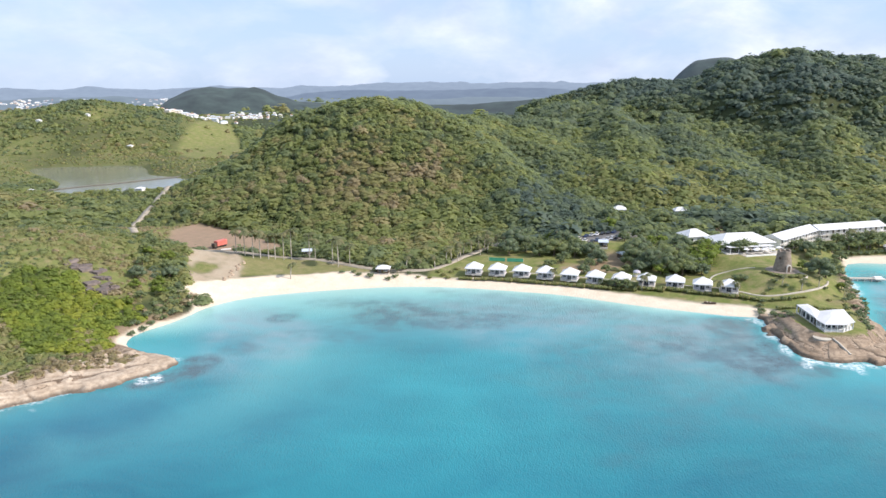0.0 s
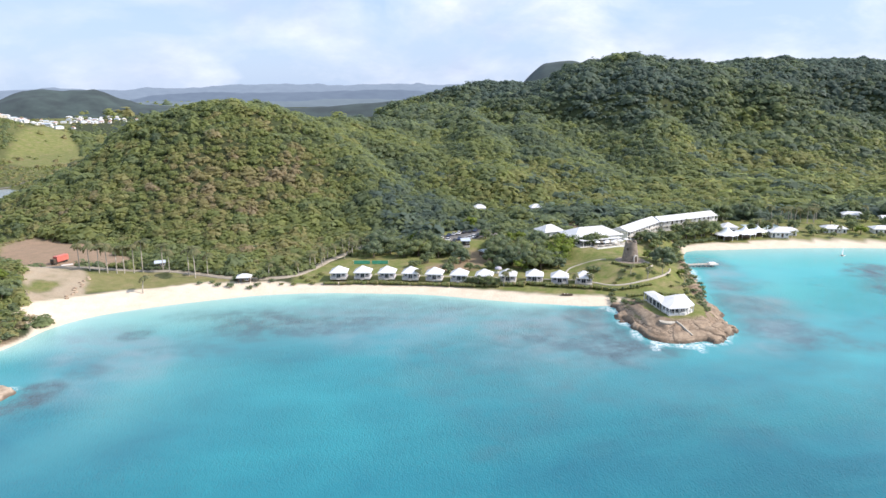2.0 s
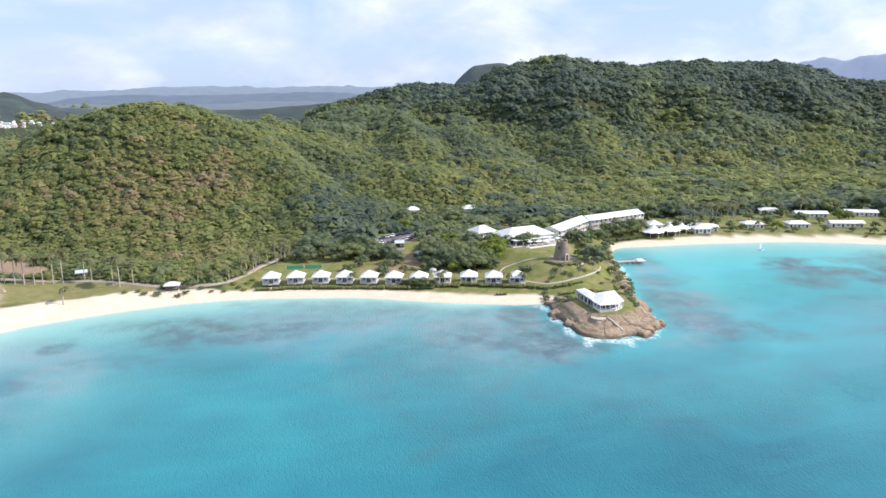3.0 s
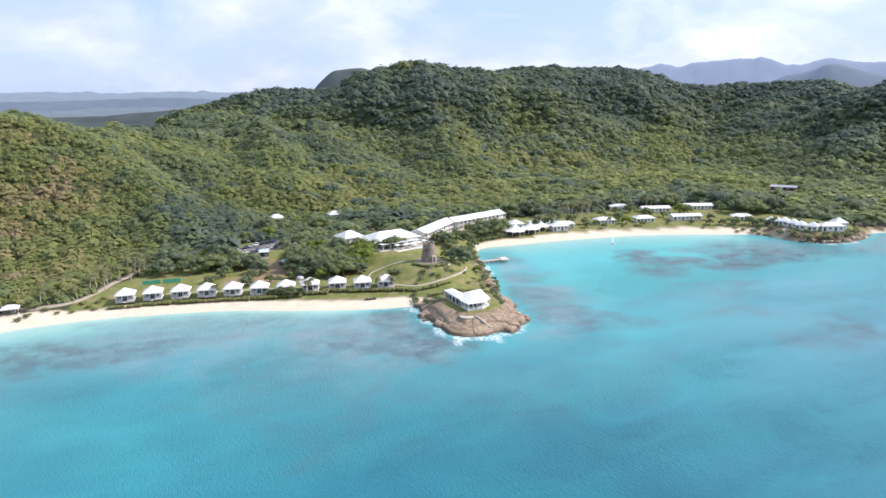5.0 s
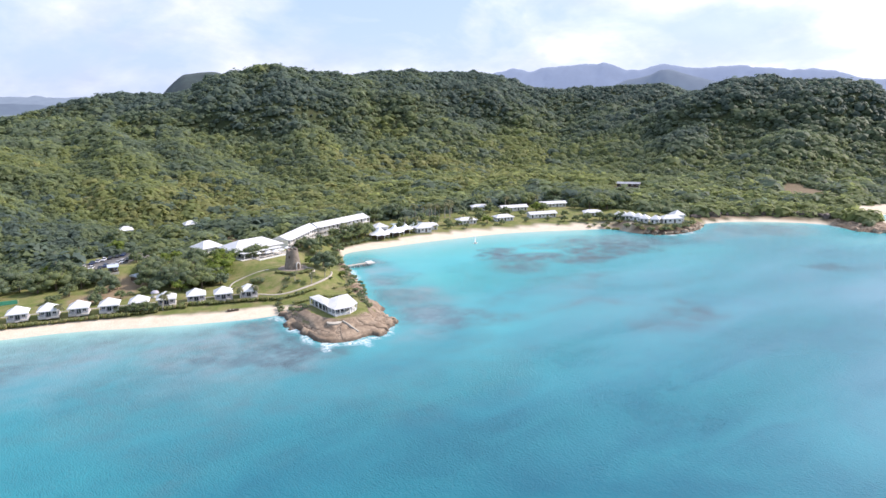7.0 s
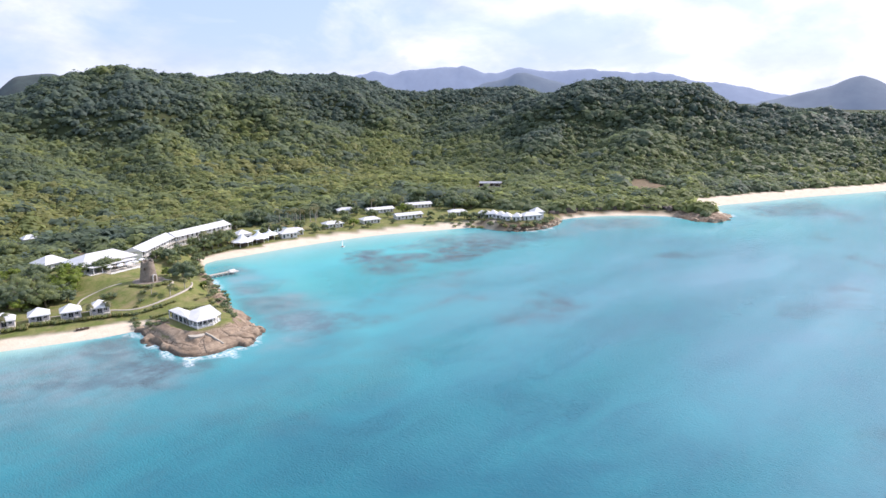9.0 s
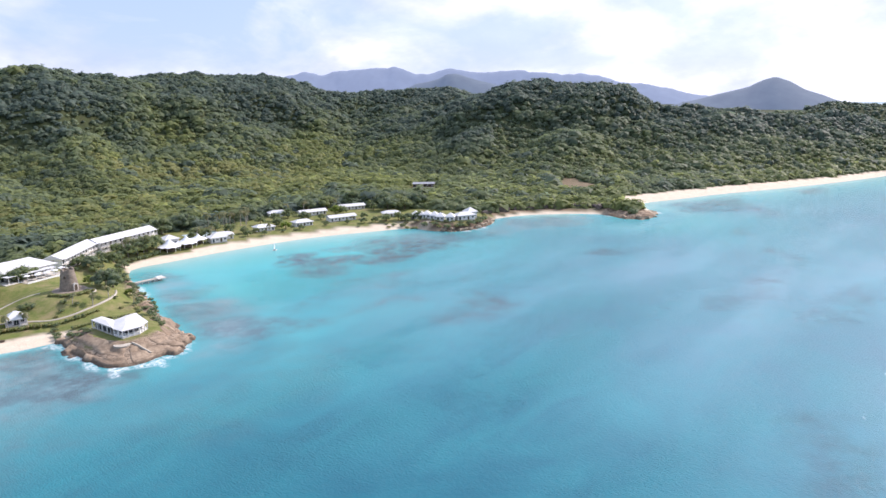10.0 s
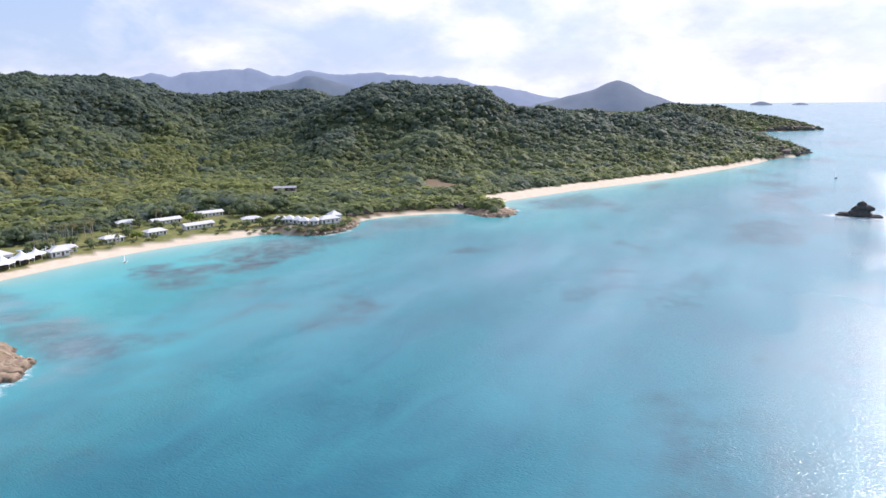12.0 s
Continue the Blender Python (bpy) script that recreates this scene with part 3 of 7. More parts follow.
foam = np.maximum(foam, 0.22 * (1 - rocky) * smooth(1.4 + 1.2 * fbm(sx, sy, 40, 93, 3) - np.abs(sd - 0.6), 0, 1.2))
foam = np.maximum(foam, smooth(1.45 - np.hypot((sx - 546) / 8, (sy + 51) / 17) + 0.3 * fbm(sx, sy, 9, 95, 3), 0.0, 0.3))
mid = np.exp(-np.maximum(sd, 0) / 38) * (1 - 0.5 * rocky) + 0.36 * np.exp(-((sx - 4) ** 2 + (sy - 180) ** 2) / 52**2) + 0.5 * np.exp(-((sx - 255) ** 2 + (sy - 275) ** 2) / 72**2)
mid = mid + 0.13 - 0.15 * np.exp(-((sx - 95) ** 2 + (sy - 155) ** 2) / 62**2) - 0.34 * np.exp(-((sx + 95) ** 2 + (sy - 150) ** 2) / 58**2)
mid = np.clip(mid * (1 + 0.35 * fbm(sx, sy, 90, 97)), 0, 1)
reef = 0.75 * smooth(fbm(sx + 20 * fbm(sx, sy, 60, 71), sy * 1.5, 75, 61, 5), 0.2, 0.7) * smooth(sd, 5, 25) * (1 - 0.6 * smooth(sd, 120, 250))
for cx, cy, r, s in ((-79, 203, 12, 1.5), (-77, 210, 9, 1.4), (-84, 201, 7, 1.3), (-66, 222, 8, 0.6), (178, 268, 18, 0.55), (166, 242, 18, 0.55), (188, 298, 10, 0.5), (160, 214, 16, 0.6), (258, 264, 17, 1.0), (244, 248, 15, 0.8), (290, 247, 18, 1.0), (318, 250, 20, 0.9), (272, 250, 14, 0.8), (350, 240, 18, 0.55), (100, 235, 16, 0.5), (-12, 236, 34, 0.15), (62, 222, 34, 0.35), (25, 262, 22, 0.3), (80, 250, 18, 0.4), (420, 222, 22, 0.4), (84, 225, 40, 0.45), (68, 194, 42, 0.3), (96, 176, 36, 0.24), (140, 180, 36, 0.24), (102, 236, 26, 0.75), (28, 270, 26, 0.35), (60, 258, 26, 0.4), (85, 249, 20, 0.5), (-60, 256, 6, 0.7), (-48, 276, 4, 0.5), (107, 212, 24, 1.0), (90, 222, 24, 0.8)):
    reef = np.maximum(reef, s * smooth(1.25 - np.hypot(sx - cx, sy - cy) / r + 0.55 * fbm(sx, sy, 18, 81, 4), 0.0, 0.8) * smooth(sd, 0, 6))
murk = np.zeros(sx.shape)
for cx, cy, r, s in ((-72, 246, 24, 1.0), (-58, 232, 18, 0.8), (-76, 236, 16, 1.0), (20, 262, 30, 0.8), (45, 245, 34, 0.9), (70, 232, 32, 1.0), (95, 236, 24, 1.0), (100, 214, 22, 0.9), (60, 205, 26, 0.35), (105, 240, 14, 0.9), (-76, 210, 16, 0.8), (165, 240, 24, 1.0), (172, 265, 20, 1.0), (179, 288, 15, 0.9), (158, 220, 18, 1.0), (186, 304, 12, 0.7), (140, 200, 14, 0.7), (372, 234, 20, 0.9), (405, 236, 24, 0.9), (440, 215, 28, 0.9), (335, 250, 20, 0.7)):
    murk = np.maximum(murk, s * smooth(1.3 - np.hypot(sx - cx, sy - cy) / r + 0.6 * fbm(sx, sy, 26, 83, 4), 0.0, 1.0))
murk = murk * smooth(sd, 2, 12)
open_sea_sheen = smooth(np.hypot(sx - 40, sy - 200) + 0.9 * (sx - 100) - 0.5 * (sy - 200) + 60 * fbm(sx, sy, 150, 85, 3), 215, 540)
SEA, n, l, p = material("sea_water")
deep = blend(n, l, stretch(n, l, noise_node(n, l, 0.012, 5), 0.35, 0.65), (0.004, 0.086, 0.136), (0.006, 0.124, 0.182))
# Pale sky sheen and haze on open water put into its colour
deep = blend(n, l, attr(n, "open_sea_sheen"), deep, (0.095, 0.225, 0.290))
mottle = n.new("ShaderNodeMapping")
mottle.inputs["Scale"].default_value, mottle.inputs["Rotation"].default_value = (0.028, 0.044, 1), (0, 0, radians(-15))
tcm = n.new("ShaderNodeTexCoord")
l.new(tcm.outputs["Object"], mottle.inputs["Vector"])
mn = n.new("ShaderNodeTexNoise")
mn.inputs["Scale"].default_value, mn.inputs["Detail"].default_value, mn.inputs["Roughness"].default_value, mn.inputs["Distortion"].default_value = 1.0, 7, 0.62, 0.6
l.new(mottle.outputs[0], mn.inputs["Vector"])
midway = n.new("ShaderNodeMath")
midway.operation, midway.use_clamp = "ADD", True
l.new(attr(n, "mid"), midway.inputs[0])
l.new(stretch(n, l, mn.outputs["Fac"], 0.32, 0.68, -0.08, 0.09), midway.inputs[1])
col = blend(n, l, midway.outputs[0], deep, (0.034, 0.390, 0.405))
col = blend(n, l, attr(n, "shallow"), col, (0.30, 0.50, 0.455))
clouded = n.new("ShaderNodeMath")
clouded.operation = "MULTIPLY"
l.new(attr(n, "murk"), clouded.inputs[0])
l.new(stretch(n, l, noise_node(n, l, 0.09, 7, 0.66), 0.38, 0.60, 0.45, 1.0), clouded.inputs[1])
col = blend(n, l, clouded.outputs[0], col, (0.165, 0.275, 0.300))
patch = n.new("ShaderNodeMath")
patch.operation = "MULTIPLY"
l.new(stretch(n, l, attr(n, "reef"), 0, 1, 0, 0.9), patch.inputs[0])
l.new(stretch(n, l, noise_node(n, l, 0.12, 8, 0.7), 0.38, 0.58, 0.4, 1.15), patch.inputs[1])
col = blend(n, l, patch.outputs[0], col, (0.062, 0.112, 0.132))
splash = n.new("ShaderNodeMath")
splash.operation = "MULTIPLY"
l.new(attr(n, "foam"), splash.inputs[0])
l.new(stretch(n, l, noise_node(n, l, 0.7, 5, 0.7), 0.40, 0.58), splash.inputs[1])
col = blend(n, l, splash.outputs[0], col, (0.80, 0.83, 0.84))
l.new(col, p.inputs["Base Color"])
p.inputs["IOR"].default_value = 1.33
l.new(stretch(n, l, attr(n, "chop"), 0, 1, 0.09, 0.18), p.inputs["Roughness"])
tc = n.new("ShaderNodeTexCoord")
mp = n.new("ShaderNodeMapping")
mp.inputs["Scale"].default_value, mp.inputs["Rotation"].default_value = (1, 0.45, 1), (0, 0, radians(25))
l.new(tc.outputs["Object"], mp.inputs["Vector"])
waves = []
for scale, detail in ((1.0, 3), (2.7, 4)):
    w = n.new("ShaderNodeTexNoise")
    w.inputs["Scale"].default_value, w.inputs["Detail"].default_value = scale, detail
    l.new(mp.outputs[0], w.inputs["Vector"])
    waves.append(w.outputs["Fac"])
gust = n.new("ShaderNodeMapping")
gust.inputs["Scale"].default_value, gust.inputs["Rotation"].default_value = (0.006, 0.022, 1), (0, 0, radians(-20))
l.new(tc.outputs["Object"], gust.inputs["Vector"])
gn = n.new("ShaderNodeTexNoise")
gn.inputs["Scale"].default_value, gn.inputs["Detail"].default_value = 1.0, 4
l.new(gust.outputs[0], gn.inputs["Vector"])
wind = stretch(n, l, gn.outputs["Fac"], 0.40, 0.60, 0.32, 1.0)
b1, b2 = n.new("ShaderNodeBump"), n.new("ShaderNodeBump")
for b, w, dist in ((b1, waves[0], 0.17), (b2, waves[1], 0.23)):
    b.inputs["Strength"].default_value, b.inputs["Distance"].default_value = 0.8, dist
    l.new(w, b.inputs["Height"])
    l.new(wind, b.inputs["Strength"])
l.new(b1.outputs[0], b2.inputs["Normal"])
l.new(b2.outputs[0], p.inputs["Normal"])
sea = mesh_object("sea", np.stack([sx, sy, 0 * sx], -1), squads, SEA, [("shallow", shallow), ("mid", mid), ("reef", reef), ("murk", murk), ("open_sea_sheen", open_sea_sheen), ("chop", smooth(np.hypot(sx - 60, sy - 160), 70, 300)), ("foam", foam)], flat=False)
tagged(sea, "clear turquoise sea with pale shallows and dark reef patches", "water", kind="structure")
pond_w = bmesh.new()
pond_w.faces.new([pond_w.verts.new((x, y, 0.35)) for x, y in [POND.mean(0) + (q - POND.mean(0)) * 1.03 for q in POND]])
POND_WATER = surf("pond_water", (0.15, 0.16, 0.12), (0.20, 0.20, 0.15), 0.02, 0.12, 0.02, 30, 0.05)
me = bpy.data.meshes.new("pond")
pond_w.to_mesh(me)
me.materials.append(POND_WATER)
tagged(new("pond", me), "still grey-green salt pond behind the headland", "water", kind="structure")

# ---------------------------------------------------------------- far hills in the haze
# Air haze is put into the base colour and a faint glow.
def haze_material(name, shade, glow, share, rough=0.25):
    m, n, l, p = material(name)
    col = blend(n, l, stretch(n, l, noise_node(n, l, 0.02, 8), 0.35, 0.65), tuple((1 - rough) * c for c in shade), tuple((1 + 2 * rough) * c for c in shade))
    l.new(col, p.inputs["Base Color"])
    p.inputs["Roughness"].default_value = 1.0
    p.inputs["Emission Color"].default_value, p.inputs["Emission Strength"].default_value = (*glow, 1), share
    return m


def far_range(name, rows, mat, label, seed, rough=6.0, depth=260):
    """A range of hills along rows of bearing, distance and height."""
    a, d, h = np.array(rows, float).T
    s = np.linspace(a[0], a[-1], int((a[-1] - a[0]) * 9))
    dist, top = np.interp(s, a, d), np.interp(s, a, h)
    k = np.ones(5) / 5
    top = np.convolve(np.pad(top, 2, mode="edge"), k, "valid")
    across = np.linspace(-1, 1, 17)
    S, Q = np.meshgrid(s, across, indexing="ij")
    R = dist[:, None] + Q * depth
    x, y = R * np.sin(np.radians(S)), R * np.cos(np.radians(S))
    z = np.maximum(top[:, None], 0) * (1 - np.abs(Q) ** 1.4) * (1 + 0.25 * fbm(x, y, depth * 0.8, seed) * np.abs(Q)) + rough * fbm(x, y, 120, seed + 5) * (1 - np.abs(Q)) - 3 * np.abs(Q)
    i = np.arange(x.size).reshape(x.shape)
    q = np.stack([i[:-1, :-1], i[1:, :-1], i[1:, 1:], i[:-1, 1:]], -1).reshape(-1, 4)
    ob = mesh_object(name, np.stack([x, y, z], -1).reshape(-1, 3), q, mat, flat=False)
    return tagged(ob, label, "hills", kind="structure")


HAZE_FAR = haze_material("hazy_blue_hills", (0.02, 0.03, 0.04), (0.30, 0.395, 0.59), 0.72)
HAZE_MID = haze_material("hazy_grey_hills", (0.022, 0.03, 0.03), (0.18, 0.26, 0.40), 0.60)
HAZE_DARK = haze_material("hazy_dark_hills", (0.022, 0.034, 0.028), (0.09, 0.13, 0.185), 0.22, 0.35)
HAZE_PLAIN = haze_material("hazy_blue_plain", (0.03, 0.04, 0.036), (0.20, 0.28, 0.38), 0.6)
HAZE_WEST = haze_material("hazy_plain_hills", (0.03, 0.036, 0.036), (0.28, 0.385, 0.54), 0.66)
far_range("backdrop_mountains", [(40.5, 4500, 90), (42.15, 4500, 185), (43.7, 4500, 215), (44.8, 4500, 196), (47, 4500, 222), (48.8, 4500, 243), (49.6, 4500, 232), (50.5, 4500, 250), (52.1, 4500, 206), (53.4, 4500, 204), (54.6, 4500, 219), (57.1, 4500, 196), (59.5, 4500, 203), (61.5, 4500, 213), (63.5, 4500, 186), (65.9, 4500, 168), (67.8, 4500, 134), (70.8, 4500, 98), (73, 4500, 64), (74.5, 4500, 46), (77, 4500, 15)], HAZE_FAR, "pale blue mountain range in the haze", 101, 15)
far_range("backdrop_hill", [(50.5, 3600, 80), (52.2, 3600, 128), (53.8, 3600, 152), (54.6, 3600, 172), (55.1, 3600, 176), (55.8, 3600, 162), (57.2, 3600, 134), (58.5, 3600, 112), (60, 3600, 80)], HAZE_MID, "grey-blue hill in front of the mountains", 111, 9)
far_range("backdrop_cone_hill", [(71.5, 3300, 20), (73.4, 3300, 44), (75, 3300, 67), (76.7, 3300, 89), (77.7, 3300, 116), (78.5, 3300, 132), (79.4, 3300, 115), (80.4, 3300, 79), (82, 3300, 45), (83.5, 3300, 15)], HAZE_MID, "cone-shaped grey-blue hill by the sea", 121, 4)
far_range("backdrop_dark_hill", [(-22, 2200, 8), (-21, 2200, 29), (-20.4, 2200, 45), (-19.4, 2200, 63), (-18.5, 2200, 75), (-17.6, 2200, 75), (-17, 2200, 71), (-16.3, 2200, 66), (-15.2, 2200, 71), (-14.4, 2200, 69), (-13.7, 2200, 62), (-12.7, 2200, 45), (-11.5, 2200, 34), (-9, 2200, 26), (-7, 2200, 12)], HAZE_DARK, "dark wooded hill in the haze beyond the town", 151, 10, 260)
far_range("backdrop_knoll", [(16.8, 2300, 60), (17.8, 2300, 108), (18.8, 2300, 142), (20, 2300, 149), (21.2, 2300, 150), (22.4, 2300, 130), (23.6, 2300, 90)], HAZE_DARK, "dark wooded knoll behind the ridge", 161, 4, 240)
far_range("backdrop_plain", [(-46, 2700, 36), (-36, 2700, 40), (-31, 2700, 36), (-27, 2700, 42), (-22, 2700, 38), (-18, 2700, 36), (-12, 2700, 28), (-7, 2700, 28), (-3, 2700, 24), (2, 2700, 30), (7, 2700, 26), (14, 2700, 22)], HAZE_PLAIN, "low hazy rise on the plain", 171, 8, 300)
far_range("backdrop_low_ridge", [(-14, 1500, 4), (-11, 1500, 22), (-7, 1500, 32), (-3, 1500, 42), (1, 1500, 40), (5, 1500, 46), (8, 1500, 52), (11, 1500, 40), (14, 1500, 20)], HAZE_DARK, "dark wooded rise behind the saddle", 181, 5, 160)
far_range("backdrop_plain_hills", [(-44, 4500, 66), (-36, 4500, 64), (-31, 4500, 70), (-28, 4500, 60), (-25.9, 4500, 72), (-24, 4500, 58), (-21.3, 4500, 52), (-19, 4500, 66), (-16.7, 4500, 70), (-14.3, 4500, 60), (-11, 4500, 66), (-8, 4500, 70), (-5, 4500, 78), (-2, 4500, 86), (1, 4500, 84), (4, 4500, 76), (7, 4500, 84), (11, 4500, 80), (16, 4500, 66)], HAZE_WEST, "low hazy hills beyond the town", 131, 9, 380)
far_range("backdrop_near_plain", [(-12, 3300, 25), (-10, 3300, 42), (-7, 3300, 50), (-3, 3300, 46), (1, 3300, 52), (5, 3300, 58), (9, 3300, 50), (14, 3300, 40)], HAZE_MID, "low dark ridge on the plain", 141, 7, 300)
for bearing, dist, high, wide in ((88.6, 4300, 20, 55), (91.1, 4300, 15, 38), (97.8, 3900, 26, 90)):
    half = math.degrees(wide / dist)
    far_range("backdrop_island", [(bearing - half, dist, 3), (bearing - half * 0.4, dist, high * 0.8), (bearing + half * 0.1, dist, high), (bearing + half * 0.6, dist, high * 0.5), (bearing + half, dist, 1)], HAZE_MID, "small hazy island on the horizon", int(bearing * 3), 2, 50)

# ---------------------------------------------------------------- scrub and forest on the hills
ICO = bmesh.new()
bmesh.ops.create_icosphere(ICO, subdivisions=1, radius=1.0)
ICO_V = np.array([v.co for v in ICO.verts])
ICO_F = np.array([[v.index for v in f.verts] for f in ICO.faces])
rng = np.random.default_rng(7)


def crown_shape(leaves, toss=0.5, core=0.72):
    """A crown of radius about 1 that sits on the ground: a ragged core set about with leafy sprays, each one triangle."""
    bumps = rng.normal(0, 1, (5, 3))
    bumps[:, 2] = np.abs(bumps[:, 2])
    bumps /= np.linalg.norm(bumps, axis=1)[:, None]

    def reach(d):
        return 0.78 + 0.34 * np.maximum(d @ bumps.T, 0).max(1) ** 3

    v = ICO_V * (reach(ICO_V) * rng.uniform(0.75, 1.1, len(ICO_V)) * core)[:, None] * np.array([1, 1, 0.85]) + np.array([0, 0, 0.25])
    f = ICO_F[ICO_V[ICO_F].mean(1)[:, 2] > -0.5]
    d = rng.normal(0, 1, (leaves, 3))
    d[:, 2] = np.abs(d[:, 2]) * 0.95 - 0.12
    d /= np.linalg.norm(d, axis=1)[:, None]
    at = d * (reach(d) * rng.uniform(0.72, 1.02, leaves))[:, None] * np.array([1, 1, 0.85]) + np.array([0, 0, 0.25])
    n = d + rng.normal(0, toss, d.shape) + np.array([0, 0, 0.65])
    n /= np.linalg.norm(n, axis=1)[:, None]
    u = np.cross(n, rng.normal(0, 1, n.shape))
    u /= np.linalg.norm(u, axis=1)[:, None]
    w = np.cross(n, u)
    size = rng.uniform(0.22, 0.46, leaves) * (26 / leaves) ** 0.3
    tri = []
    for k in range(3):
        ang = k * 2.1 + rng.uniform(-0.5, 0.5, leaves)
        tri.append(at + u * (np.cos(ang) * size)[:, None] + w * (np.sin(ang) * size)[:, None])
    tri = np.stack(tri, 1).reshape(-1, 3)
    return np.concatenate([v, tri]), np.concatenate([f, len(v) + np.arange(leaves * 3).reshape(-1, 3)])


def scatter(x0, x1, y0, y1, step, seed):
    g = np.random.default_rng(seed)
    x, y = np.meshgrid(np.arange(x0, x1, step), np.arange(y0, y1, step * 0.87))
    x = x + (np.arange(x.shape[0]) % 2)[:, None] * step / 2
    return (x + g.uniform(-0.42, 0.42, x.shape) * step).ravel(), (y + g.uniform(-0.42, 0.42, x.shape) * step).ravel(), g


def crowns(name, x, y, z, size, tint, shapes, label, category="vegetation", mat=LEAF, seed=1):
    """Many crowns joined into one mesh."""
    g = np.random.default_rng(seed)
    pick, V, F, T, base = g.integers(0, len(shapes), len(x)), [], [], [], 0
    for k, (sv, sf) in enumerate(shapes):
        m = np.flatnonzero(pick == k)
        if not len(m):
            continue
        a = g.uniform(0, 2 * math.pi, len(m))
        c, s = np.cos(a), np.sin(a)
        tall = g.uniform(0.78, 1.05, len(m)) * size[m]
        v = np.stack([c[:, None] * sv[:, 0] - s[:, None] * sv[:, 1], s[:, None] * sv[:, 0] + c[:, None] * sv[:, 1], np.broadcast_to(sv[:, 2], (len(m), len(sv)))], -1)
        v = v * np.stack([size[m], size[m], tall], -1)[:, None, :] + np.stack([x[m], y[m], z[m]], -1)[:, None, :]
        V.append(v.reshape(-1, 3))
        F.append((sf[None] + (base + np.arange(len(m)) * len(sv))[:, None, None]).reshape(-1, 3))
        T.append(np.repeat(tint[m], len(sv)))
        base += len(m) * len(sv)
    ob = mesh_object(name, np.concatenate(V), np.concatenate(F), mat, [("tint", np.concatenate(T))])
    return tagged(ob, label, category, kind="stuff")


SHAPES_NEAR = [crown_shape(62, 0.24, 0.82) for _ in range(12)]
SHAPES_MID = [crown_shape(36, 0.20, 0.84) for _ in range(12)]
SHAPES_HIGH = [crown_shape(20, 0.16, 0.88) for _ in range(12)]
SHAPES_FAR = [crown_shape(12, 0.2, 0.9) for _ in range(8)]


def forest_tint(x, y, z, g):
    """0 dark blue-green to 1 dry and brown."""
    dry = 0.42 + 0.26 * fbm(x, y, 120, 201) + 0.14 * fbm(x, y, 26, 211)
    hill = np.exp(-(((x + 5) / 110) ** 2 + ((y - 450) / 130) ** 2))
    dry = dry + 0.2 * hill * (0.5 + fbm(x, y, 45, 221))
    dry = dry + 0.15 * (1 - smooth(z, 8, 34)) * smooth(np.hypot(x, y), 420, 560)
    dry = dry - 0.36 * smooth(z, 25, 85) * smooth(np.hypot(x, y), 620, 800)
    return np.clip(dry + g.normal(0, 0.10, x.shape), 0, 1)


LUSH = rounded([(-163, 252), (-164, 263), (-153, 271), (-143, 270), (-129, 259), (-112, 252), (-100, 244), (-98, 232), (-101, 222), (-104, 214), (-116, 206), (-128, 208), (-144, 226)], 1)
OUTCROP = rounded([(-153, 277), (-144, 283), (-135, 284), (-126, 270), (-124, 256), (-133, 258), (-141, 269)], 1)
EDGE_WOOD = rounded([(-152, 350), (-147, 357), (-126, 337), (-107, 300), (-100, 277), (-97, 256), (-101, 247), (-109, 258), (-116, 277), (-128, 300), (-140, 325)], 1)
RINGS = [(230, 480, 3.9, SHAPES_NEAR), (480, 720, 4.9, SHAPES_MID), (720, 1230, 6.3, SHAPES_HIGH), (1230, 1800, 9.5, SHAPES_FAR), (1800, 3000, 26.0, SHAPES_FAR)]
